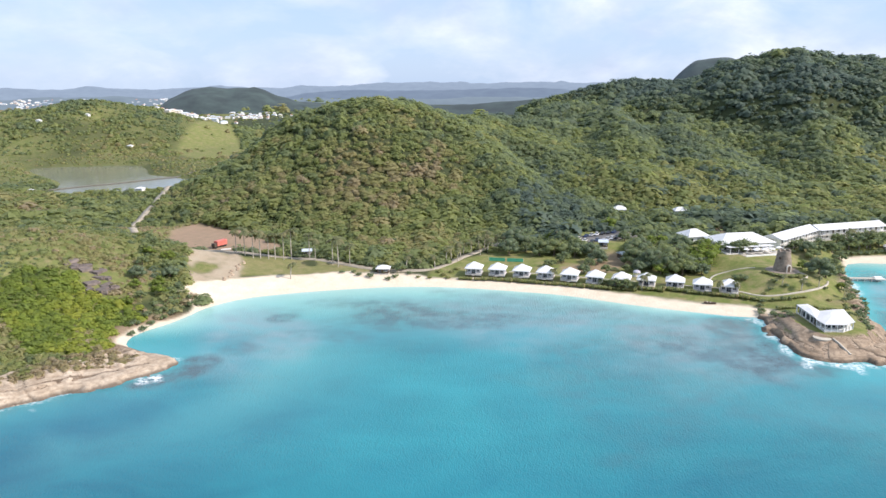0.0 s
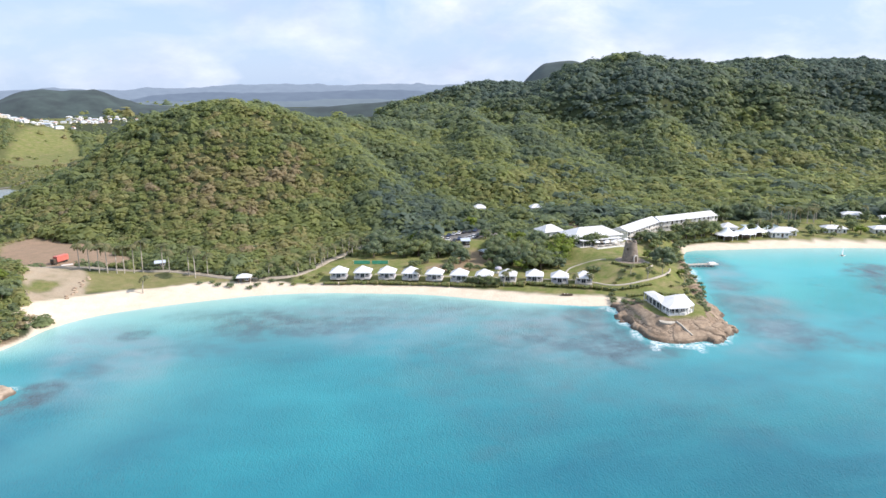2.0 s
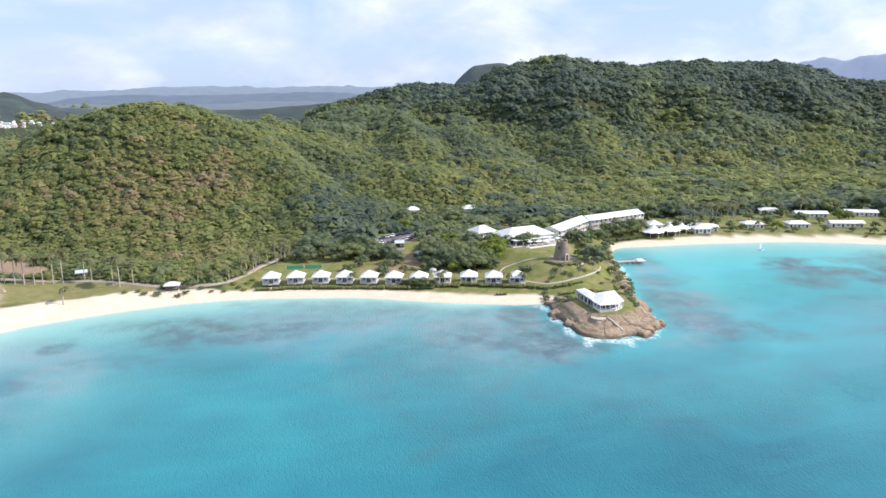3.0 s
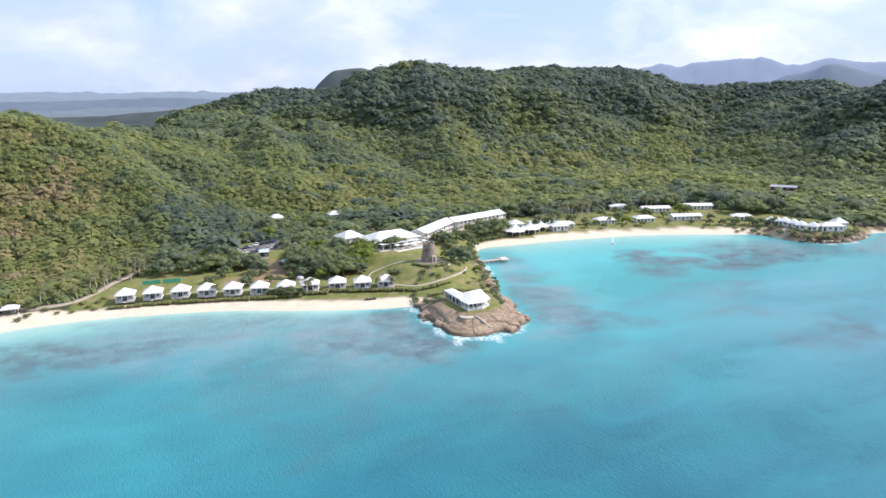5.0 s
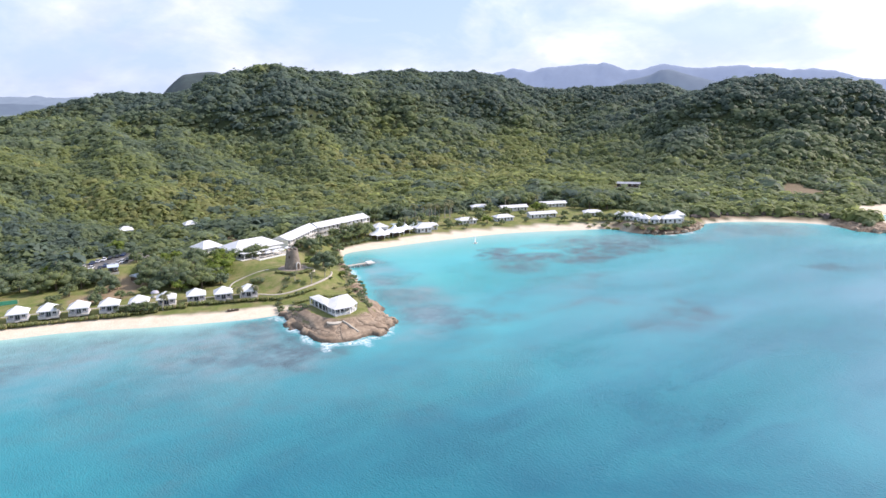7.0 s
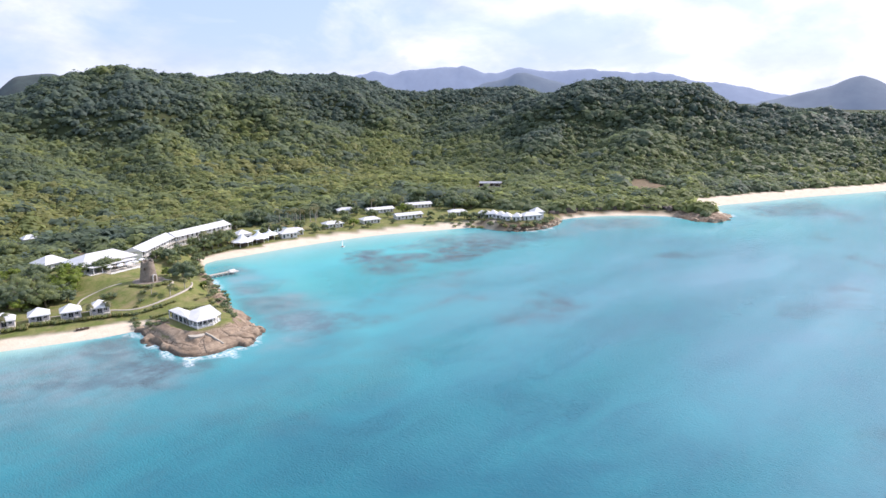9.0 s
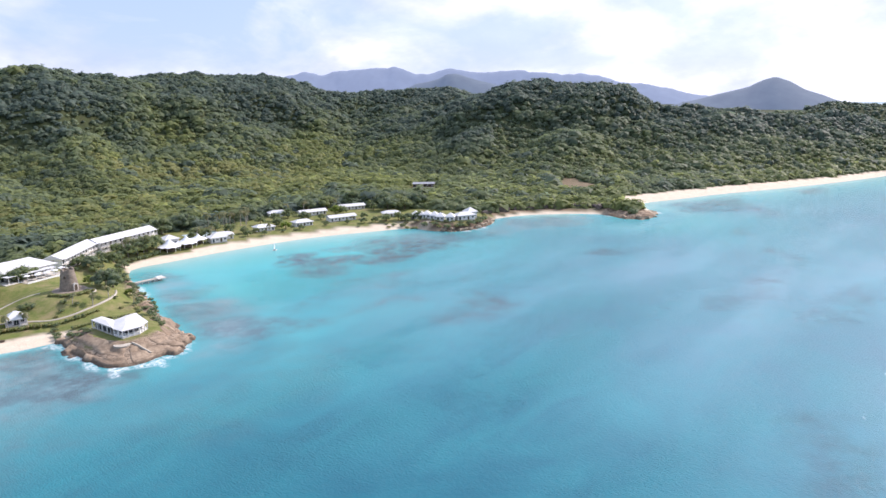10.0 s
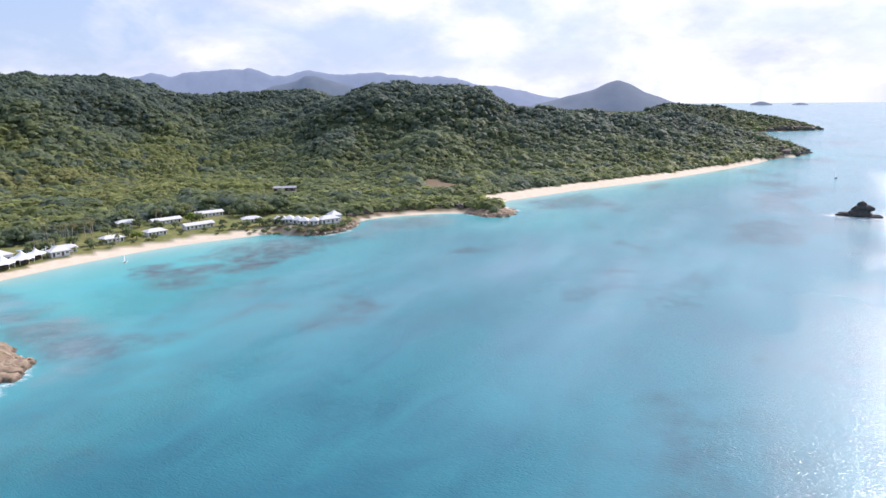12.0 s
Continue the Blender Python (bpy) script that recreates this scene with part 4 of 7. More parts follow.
for ring, (r0, r1, step, shapes) in enumerate(RINGS):
    x, y, g = scatter(-r1 * 0.72, r1, -120, r1, step, 300 + ring)
    r, a = np.hypot(x, y), np.degrees(np.arctan2(x, y))
    m = (r >= r0) & (r < r1) & (a > -37) & (a < 100)
    if ring == 3:
        m &= (a < -4) | (a > 74)
    if ring == 3:
        m &= ~((a > -23) & (a < -8) & (r < 1700) & (g.uniform(0, 1, x.shape) < 0.6))
    if ring == 2:
        m &= (a < -14) | ((a > 6) & (a < 57) & (r < 1200)) | ((a >= 57) & (r < 1080))
    if ring == 4:
        m &= a < -6
    x, y = x[m], y[m]
    d = inland(x, y, COAST)
    m = (d > 4) & (g.uniform(0, 1, x.shape) > bare(x, y, d))
    x, y, d = x[m], y[m], d[m]
    z = height(x, y)
    size = step * np.clip(g.lognormal(-0.36, 0.32, x.shape), 0.38, 1.35) * (0.9 + 0.3 * fbm(x, y, 40, 231))
    size = size * (1.2 if r0 in (230, 480) else 1.14)
    flat_land = (1 - smooth(z, 6, 14)) * (r0 < 700)
    size = size * (1 + 0.35 * flat_land)
    thin = (g.uniform(0, 1, x.shape) < 0.97 + 0.3 * fbm(x, y, 55, 241)) | (r0 > 700)
    bear = np.degrees(np.arctan2(x, y))
    head = (bear < -19.5) & (np.hypot(x, y) < 440)
    tint = forest_tint(x, y, z, g)
    tint = np.where(head, np.clip(0.62 + 0.22 * fbm(x, y, 30, 251) + g.normal(0, 0.06, x.shape), 0, 1), tint)
    thin &= ~(head & (g.uniform(0, 1, x.shape) < 0.10 + 0.35 * fbm(x, y, 28, 253)) & (np.hypot(x + 112, y - 240) > 36))
    plain = (bear < -16) & (np.hypot(x, y) > 690)
    tint = np.where(plain, np.clip(tint + 0.2, 0.35, 0.92), tint)
    size = np.where(plain, size * 0.68, size)
    town = (bear > -20.8) & (bear < -11) & (np.hypot(x, y) > 1150) & (np.hypot(x, y) < 2000)
    thin &= ~(town & (g.uniform(0, 1, x.shape) < 0.72))
    size = np.where(town, size * 0.7, size)
    thin &= ~(plain & (g.uniform(0, 1, x.shape) < 0.24 + 0.55 * fbm(x, y, 60, 255)))
    low = track_gap(x, y, ROAD) < 26
    size = np.where(low, size * 0.6, size)
    lush = head & (inland(x, y, LUSH) + 3 * fbm(x, y, 14, 257) > 0)
    outcrop = head & (inland(x, y, OUTCROP) > 0) & (g.uniform(0, 1, x.shape) < 0.85)
    thin &= ~outcrop
    size = np.where(head, size * 0.7, size)
    edge = head & (d < 11)
    tint = np.where(edge, np.clip(0.9 + g.normal(0, 0.08, x.shape), 0, 1), tint)
    size = np.where(edge, size * 0.6, size)
    big = (z < 26) & (r0 < 1000) & (bear > 5) & (d > 30) & (g.uniform(0, 1, x.shape) < 0.07 + 0.10 * fbm(x, y, 60, 271))
    size = np.where(big, size * 1.15, size)
    tint = np.where(big, 0.10 + 0.1 * g.uniform(0, 1, x.shape), tint)
    # Shade on the hill flank put into the leaf tint; crowns larger too
    shaded_flank = np.exp(-((x - 84) ** 2 + (y - 395) ** 2) / 62**2)
    tint = np.clip(tint - 0.28 * shaded_flank, 0, 1)
    size = size * (1 + 0.12 * shaded_flank)
    size = np.where(np.hypot(x, y) > 1400, size * 0.62, size)
    # Belt of taller dark trees; their shadow too is put into the tint
    belt = np.exp(-((y - 402 + 0.22 * (x - 200)) / 20) ** 2) * smooth(x, 130, 165) * (1 - smooth(x, 400, 430))
    tint = np.where(bear > 12, np.clip(tint - 0.38 * belt, 0, 0.74), tint)
    size = size * (1 + 0.18 * belt)
    pd = box_inland(x, y, POND)
    size = np.where(pd > -60, size * 0.55, size)
    east = smooth(bear, 38, 55)
    tint = np.where(bear > 30, tint * (1 - 0.2 * east) - 0.16 * east * smooth(z, 14, 45), tint)
    # Gully shade put into the leaf tint
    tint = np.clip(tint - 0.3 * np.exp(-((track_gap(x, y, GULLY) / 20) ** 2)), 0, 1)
    m = thin & ~lush & ~(head & (d > 12)) & (pd < -3.5)
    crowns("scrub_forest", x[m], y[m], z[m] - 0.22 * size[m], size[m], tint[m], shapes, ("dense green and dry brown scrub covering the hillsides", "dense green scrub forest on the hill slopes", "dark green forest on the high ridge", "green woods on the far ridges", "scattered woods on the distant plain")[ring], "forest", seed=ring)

# bright fresh growth on the near headland
x, y, g = scatter(-175, -92, 205, 272, 2.5, 331)
m = (inland(x, y, LUSH) + 3 * fbm(x, y, 14, 257) > 0) & (inland(x, y, COAST) > 6)
x, y = x[m], y[m]
size = np.clip(g.lognormal(0.62, 0.28, x.shape), 1.0, 3.2)
tint = np.clip(0.62 + 0.4 * fbm(x, y, 22, 261) + g.normal(0, 0.14, x.shape), 0, 1)
crowns("lush_scrub", x, y, height(x, y) - 0.25 * size, size, tint, SHAPES_NEAR, "fresh lime-green scrub on the near headland", "shrubs", LIME, 41)
# dry brown brush along its seaward edge
x, y, g = scatter(-215, -92, 165, 232, 1.9, 332)
d = inland(x, y, COAST)
m = (d > 8.5 + 2 * fbm(x, y, 9, 263)) & (d < 16 + 4 * fbm(x, y, 12, 265)) & (g.uniform(0, 1, x.shape) < 0.8)
x, y = x[m], y[m]
size = np.clip(g.lognormal(0.2, 0.3, x.shape), 0.6, 1.9)
crowns("dry_brush", x, y, height(x, y) - 0.2 * size, size, np.clip(0.97 + g.normal(0, 0.06, x.shape), 0, 1), SHAPES_NEAR, "dry brown brush along the edge of the rock shelf", "shrubs", LEAF, 42)
# low grey-green scrub over the rest of the headland
x, y, g = scatter(-330, -96, 165, 440, 2.55, 333)
d = inland(x, y, COAST)
bear = np.degrees(np.arctan2(x, y))
m = (d > np.where(y > 232, 5.5, 12)) & (bear < -19.5) & (bear > -36) & (np.hypot(x, y) < 440) & (inland(x, y, LUSH) < 0) & ~((inland(x, y, OUTCROP) > 0) & (g.uniform(0, 1, x.shape) < 0.75))
x, y, d = x[m], y[m], d[m]
m = g.uniform(0, 1, x.shape) > np.maximum(bare(x, y, d), 0.26 + 0.45 * fbm(x, y, 24, 267))
x, y = x[m], y[m]
size = np.clip(g.lognormal(0.18, 0.40, x.shape), 0.5, 3.2)
size = np.where(track_gap(x, y, ROAD) < 22, size * 0.7, size)
tint = np.clip(0.80 + 0.4 * fbm(x, y, 38, 269) + g.normal(0, 0.12, x.shape), 0.05, 1)
wood = inland(x, y, EDGE_WOOD) > 0
size = np.where(wood, np.clip(size * 1.9, 1.6, 4.2), size)
tint = np.where(wood, np.clip(0.52 + g.normal(0, 0.16, x.shape), 0, 0.8), tint)
gold = np.hypot((x + 147) / 9, (y - 288) / 6) < 1.0
tint = np.where(gold, 0.84, tint)
crowns("low_scrub", x, y, height(x, y) - 0.3 * size, size, tint, SHAPES_MID, "low grey-green and straw-brown scrub on the headland", "shrubs", LEAF, 43)

# ---------------------------------------------------------------- builders
def thing(name, x, y, z=None, turn=0.0, label="", category="", group=""):
    ob = new(name)
    ob.empty_display_size = 0.5
    ob.matrix_basis = pose(x, y, ground_at(x, y) if z is None else z, 0, 0, turn)
    return tagged(ob, label, category, group)


def part(name, bm, mat, parent, label=""):
    me = bpy.data.meshes.new(name)
    bmesh.ops.recalc_face_normals(bm, faces=bm.faces)
    bm.to_mesh(me)
    bm.free()
    me.materials.append(mat)
    ob = new(name, me)
    ob.parent = parent
    if label:
        ob["label"] = label
    return ob


def again(src, name, parent, m, label=""):
    """Another object on the mesh of src."""
    ob = new(name, src.data)
    ob.parent, ob.matrix_basis = parent, m
    if label:
        ob["label"] = label
    return ob


def box(w, d, h, x=0.0, y=0.0, z=0.0, bm=None, bevel=0.0):
    """A box standing on z."""
    bm = bm or bmesh.new()
    made = bmesh.ops.create_cube(bm, size=1.0, matrix=Matrix.Translation((x, y, z + h / 2)) @ Matrix.Diagonal((w, d, h, 1)))
    if bevel:
        edges = list({e for v in made["verts"] for e in v.link_edges})
        bmesh.ops.bevel(bm, geom=edges, offset=bevel, segments=1, affect="EDGES")
    return bm


def rod(r0, r1, h, n=8, x=0.0, y=0.0, z=0.0, bm=None):
    bm = bm or bmesh.new()
    bmesh.ops.create_cone(bm, cap_ends=True, segments=n, radius1=r0, radius2=r1, depth=h, matrix=Matrix.Translation((x, y, z + h / 2)))
    return bm


def hip(w, d, h, z=0.0, ridge=0.0, lip=0.22, bm=None):
    """A hip roof of thickness lip over w by d, with a ridge that long along x."""
    bm = bm or bmesh.new()
    base = [(-w / 2, -d / 2), (w / 2, -d / 2), (w / 2, d / 2), (-w / 2, d / 2)]
    low = [bm.verts.new((x, y, z)) for x, y in base]
    up = [bm.verts.new((x, y, z + lip)) for x, y in base]
    if ridge > 0:
        a, b = bm.verts.new((-ridge / 2, 0, z + lip + h)), bm.verts.new((ridge / 2, 0, z + lip + h))
        tops = [(up[0], up[1], b, a), (up[1], up[2], b), (up[2], up[3], a, b), (up[3], up[0], a)]
    else:
        a = bm.verts.new((0, 0, z + lip + h))
        tops = [(up[i], up[(i + 1) % 4], a) for i in range(4)]
    for f in tops:
        bm.faces.new(f)
    bm.faces.new(low[::-1])
    for i in range(4):
        bm.faces.new((low[i], low[(i + 1) % 4], up[(i + 1) % 4], up[i]))
    return bm


def gable(w, d, h, z=0.0, lip=0.2, bm=None):
    """A gable roof, ridge along x."""
    bm = bm or bmesh.new()
    rows = []
    for x in (-w / 2, w / 2):
        rows.append([bm.verts.new((x, y, zz)) for y, zz in ((-d / 2, z), (-d / 2, z + lip), (0, z + h + lip), (d / 2, z + lip), (d / 2, z))])
    for i in range(5):
        bm.faces.new((rows[0][i], rows[0][(i + 1) % 5], rows[1][(i + 1) % 5], rows[1][i]))
    bm.faces.new(rows[0][::-1])
    bm.faces.new(rows[1])
    return bm


def window(parent, x, y, z, w=1.0, h=1.2, turn=0.0, first=[]):
    """A framed pane on a wall whose outside faces -y before turning."""
    if not first:
        fr = bmesh.new()
        for a, b, c, e in ((-0.5, -0.5, 0.08, 1.0), (0.42, -0.5, 0.08, 1.0), (-0.42, -0.5, 0.84, 0.08), (-0.42, 0.42, 0.84, 0.08), (-0.03, -0.42, 0.06, 0.84)):
            box(c, 0.10, e, a + c / 2, -0.05, b, fr)
        me = bpy.data.meshes.new("window")
        fr.to_mesh(me)
        fr.free()
        me.materials.append(WHITE)
        pm = bpy.data.meshes.new("pane")
        pb = box(0.9, 0.03, 0.9, 0, -0.02, -0.45)
        pb.to_mesh(pm)
        pb.free()
        pm.materials.append(GLASS)
        first += [me, pm]
    ob = new("window", first[0])
    ob.parent = parent
    ob.matrix_basis = pose(x, y, z, 0, 0, turn) @ Matrix.Diagonal((w, 1, h, 1))
    pane = new("pane", first[1])
    pane.parent = ob
    pane["label"] = "dark glass pane"
    return ob


def shifted(bm, x=0.0, y=0.0, z=0.0):
    bmesh.ops.translate(bm, vec=(x, y, z), verts=bm.verts)
    return bm


def ribbon(name, points, width, mat, label, category, lift=0.07, kind="structure", step=2.0, least=-99.0):
    """A strip that follows the ground."""
    p = rounded(points, 2, closed=False)
    seg = np.hypot(*np.diff(p, axis=0).T)
    s = np.concatenate([[0], np.cumsum(seg)])
    q = np.linspace(0, s[-1], max(3, int(s[-1] / step)))
    x, y = np.interp(q, s, p[:, 0]), np.interp(q, s, p[:, 1])
    tx, ty = np.gradient(x), np.gradient(y)
    ln = np.hypot(tx, ty)
    wide = width / 2 * (1 + 0.18 * fbm(x, y, 9, 401, 2))
    lx, ly, rx, ry = x - ty / ln * wide, y + tx / ln * wide, x + ty / ln * wide, y - tx / ln * wide
    zl, zr = height(lx, ly) + lift, height(rx, ry) + lift
    zl = zr = np.maximum(np.maximum(zl, zr), least)
    n = len(x)
    v = np.concatenate([np.stack([lx, ly, zl], -1), np.stack([rx, ry, zr], -1), np.stack([lx, ly, zl - 0.5], -1), np.stack([rx, ry, zr - 0.5], -1)])
    i = np.arange(n - 1)
    f = np.concatenate([np.stack([i, i + n, i + n + 1, i + 1], -1), np.stack([i, i + 1, i + 1 + 2 * n, i + 2 * n], -1), np.stack([i + n, i + 3 * n, i + 1 + 3 * n, i + 1 + n], -1)])
    return tagged(mesh_object(name, v, f, mat, flat=False), label, category, kind=kind)


# ---------------------------------------------------------------- trees
def leafy(lumps, radius, tall, seed, leaves=46, leaf=0.75):
    """A crown: ragged lumps of foliage set about with loose leaf sprays. Returns verts, faces, tints."""
    g = np.random.default_rng(seed)
    V, F, T, base = [], [], [], 0
    for k in range(lumps):
        a, q = k * 2.4 + g.uniform(0, 1.2), math.sqrt((k + 0.4) / lumps) * 0.76
        size = g.uniform(0.30, 0.46) * radius
        c = np.array([q * math.cos(a) * radius, q * math.sin(a) * radius, tall * (0.60 - 0.62 * q * q + g.uniform(-0.16, 0.16))])
        v = ICO_V * g.uniform(0.55, 0.95, (len(ICO_V), 1)) * size * np.array([1, 1, 0.75]) + c
        V.append(v)
        F.append(ICO_F + base)
        shade = g.uniform(-0.10, 0.10)
        # Lumps take a slightly lower tint than the sprays round them
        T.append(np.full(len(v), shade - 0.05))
        base += len(v)
        d = g.normal(0, 1, (leaves, 3))
        d[:, 2] = np.abs(d[:, 2]) - 0.3
        d /= np.linalg.norm(d, axis=1)[:, None]
        o = c + d * size * g.uniform(0.7, 1.2, (leaves, 1)) * np.array([1, 1, 0.8])
        tri = o[:, None, :] + g.normal(0, leaf * 0.42, (leaves, 3, 3)) * np.array([1, 1, 0.7])
        V.append(tri.reshape(-1, 3))
        F.append(np.arange(leaves * 3).reshape(leaves, 3) + base)
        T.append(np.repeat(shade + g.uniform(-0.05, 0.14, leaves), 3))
        base += leaves * 3
    return np.concatenate(V), np.concatenate(F), np.concatenate(T)


def limb(bm, a, b, r0, r1, n=6):
    a, b = Vector(a), Vector(b)
    m = Matrix.Translation((a + b) / 2) @ (b - a).to_track_quat("Z", "Y").to_matrix().to_4x4()
    bmesh.ops.create_cone(bm, cap_ends=True, segments=n, radius1=r0, radius2=r1, depth=(b - a).length * 1.04, matrix=m)


TRUNK = surf("tree_bark", (0.13, 0.10, 0.075), (0.20, 0.16, 0.12), 1.0, 0.9, 0.03, 6, 0.2)


def make_tree(radius, high, seed, tint, label, group="", lumps=11, name="tree", stem=0.42, mat=LEAF):
    """A broad tree: trunk, limbs, crown."""
    g = np.random.default_rng(seed)
    t = thing(name, 0, 0, -200, 0, label, "tree", group)
    bm = bmesh.new()
    fork = high * stem
    limb(bm, (0, 0, -0.6), (0.1, 0.05, fork * 0.6), 0.055 * high * 0.8, 0.042 * high * 0.8, 8)
    limb(bm, (0.1, 0.05, fork * 0.55), (0, 0.1, fork), 0.042 * high * 0.8, 0.034 * high * 0.8, 8)
    part("trunk", bm, TRUNK, t)
    for k in range(5):
        bm = bmesh.new()
        a = k * 1.26 + g.uniform(-0.3, 0.3)
        e = (math.cos(a) * radius * 0.55, math.sin(a) * radius * 0.55, high * g.uniform(0.62, 0.8))
        limb(bm, (0, 0.1, fork * 0.94), e, 0.022 * high, 0.009 * high, 5)
        part("limb", bm, TRUNK, t)
    v, f, ti = leafy(lumps, radius, high * 0.78, seed)
    v[:, 2] += high * 0.15
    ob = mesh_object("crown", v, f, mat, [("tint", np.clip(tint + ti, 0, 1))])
    ob.parent = t
    return t


def make_bush(radius, high, seed, tint, label, name="bush", group=""):
    t = thing(name, 0, 0, -200, 0, label, "bush", group)
    v, f, ti = leafy(7, radius, high * 0.8, seed, 26, 0.34)
    v[:, 2] += high * 0.1
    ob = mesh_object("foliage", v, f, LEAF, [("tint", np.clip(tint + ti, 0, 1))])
    ob.parent = t
    for k in range(4):
        bm = bmesh.new()
        a = k * 1.6
        limb(bm, (0, 0, -0.3), (math.cos(a) * radius * 0.4, math.sin(a) * radius * 0.4, high * 0.5), 0.05, 0.03, 5)
        part("stem", bm, TRUNK, t)
    return t


PALM_LEAF = foliage("palm_frond", [(0.0, (0.15, 0.19, 0.085)), (0.5, (0.24, 0.26, 0.13)), (1.0, (0.38, 0.32, 0.17))])


def frond_mesh(length, droop, seed):
    """An arching frond: a rib with leaflets down both sides."""
    g = np.random.default_rng(seed)
    n = 9
    s = np.linspace(0, 1, n)
    x = length * (s - 0.18 * droop * s**3)
    z = length * (0.42 * s - (0.55 + 0.45 * droop) * s**2)
    V, F = [], []
    for i in range(n):
        V += [(x[i], -0.03, z[i]), (x[i], 0.03, z[i] + 0.05)]
    for i in range(n - 1):
        F.append((2 * i, 2 * i + 2, 2 * i + 3, 2 * i + 1))
    for side in (-1, 1):
        for i in range(n - 1):
            wide = length * 0.30 * math.sin(math.pi * min(1, s[i] * 0.82 + 0.2)) * g.uniform(0.85, 1.1)
            k = len(V)
            V += [(x[i], 0, z[i]), (x[i + 1], 0, z[i + 1]), (x[i + 1] + 0.22 * length * 0.3, side * wide, z[i + 1] - wide * 0.55), (x[i] + 0.25 * length * 0.3, side * wide * 0.9, z[i] - wide * 0.6)]
            F.append((k, k + 1, k + 2, k + 3))
    v, f = np.array(V), np.array(F)
    me_ob = mesh_object("frond", v, f, PALM_LEAF, [("tint", np.full(len(v), 0.35 + 0.4 * droop))])
    me = me_ob.data
    bpy.data.objects.remove(me_ob)
    return me


FRONDS = [frond_mesh(3.0, d, i) for i, d in enumerate((0.1, 0.35, 0.6, 0.95))]


def make_palm(high, seed, label, lean=0.4, group="", many=13, size=1.0):
    g = np.random.default_rng(seed)
    t = thing("palm_tree", 0, 0, -200, 0, label, "palm tree", group)
    bm = bmesh.new()
    prev, r = Vector((0, 0, -0.5)), 0.24
    for k in range(5):
        s = (k + 1) / 5
        nxt = Vector((lean * s * s, lean * 0.4 * s * s, high * s))
        limb(bm, prev, nxt, r, r * 0.93, 7)
        prev, r = nxt, r * 0.93
    part("trunk", bm, BARK, t, "slender pale grey trunk")
    for k in range(many):
        kind = FRONDS[(k * 7 + seed) % 4]
        f = new("frond", kind)
        f.parent = t
        tilt = 28 - 75 * ((k * 0.618 + 0.1) % 1)
        f.matrix_basis = Matrix.Translation(prev) @ pose(0, 0, 0, 0, -tilt, k * 137.5 + g.uniform(-12, 12)) @ Matrix.Scale(size * g.uniform(0.85, 1.1), 4)
    return t


def plant(src, x, y, turn, size=1.0, z=None):
    c = copy_thing(src, pose(x, y, (ground_at(x, y) if z is None else z) - 0.05, 0, 0, turn))
    c.scale = (size, size, size)
    return c


def discard(ob):
    for o in (*ob.children_recursive, ob):
        bpy.data.objects.remove(o)


# ---------------------------------------------------------------- beach cottages
def make_cottage():
    t = thing("beach_cottage", 0, 0, -200, 0, "white beach cottage with a white pyramid roof above the sand", "cottage", "cottages along the beach")
    part("plinth", box(8.2, 8.0, 0.6, 0, 0, -0.3, bevel=0.04), CONCRETE, t)
    wall = part("wall", box(7.4, 5.6, 2.7, 0, 0.9, 0.3, bevel=0.03), LILAC, t, "lilac-grey wall with the porch shade put into its colour")
    part("roof", hip(9.0, 8.8, 2.6, 2.95, 1.0), ROOF, t, "white shingled pyramid roof")
    part("ridge_cap", hip(1.7, 0.7, 0.28, 5.52, 0.9, 0.1), WHITE, t)
    door = part("door", box(1.7, 0.08, 2.1, 0, -1.94, 0.32), GLASS, t, "dark sliding glass door")
    part("door_frame", box(0.09, 0.05, 2.1, 0, -2.0, 0.32), WHITE, door)
    for x in (-2.35, 2.35):
        window(t, x, -1.9, 1.75, 1.5, 1.3)
    for y in (-0.4, 2.2):
        window(t, 3.7, y, 1.75, 1.2, 1.2, 90)
        window(t, -3.7, y, 1.75, 1.2, 1.2, -90)
    post = part("porch_post", box(0.18, 0.18, 2.7, -3.9, -3.8, 0.28), WHITE, t)
    for x in (-1.3, 1.3, 3.9):
        again(post, "porch_post", t, Matrix.Translation((x + 3.9, 0, 0)))
    for x in (-2.6, 2.6):
        rail = bmesh.new()
        for z in (0.55, 1.15):
            box(2.5, 0.07, 0.08, x, -3.8, z, rail)
        for k in range(9):
            box(0.05, 0.05, 0.6, x - 1.1 + k * 0.275, -3.8, 0.6, rail)
        part("railing", rail, WHITE, t)
    part("porch_beam", box(8.0, 0.2, 0.25, 0, -3.8, 2.72), WHITE, t)
    step = part("step", box(1.6, 0.5, 0.16, 0, -4.25, 0.0), CONCRETE, t)
    again(step, "step", t, Matrix.Translation((0, -0.45, -0.17)))
    return t


COTTAGES = [(13.8, 306.2, -12), (24.0, 304.2, -14), (34.3, 301.5, -16), (44.2, 298.4, -18), (54.0, 294.9, -20), (64.0, 291.0, -21), (74.1, 287.4, -21), (83.9, 285.4, -20), (94.8, 282.6, -19), (104.3, 277.9, -20), (113.2, 273.5, -21)]
cottage = make_cottage()
for x, y, a in COTTAGES:
    c = copy_thing(cottage, pose(x, y, max(ground_at(x, y), 2.9) + 0.1, 0, 0, a))
    c.scale = (0.85, 0.85, 0.87)
discard(cottage)


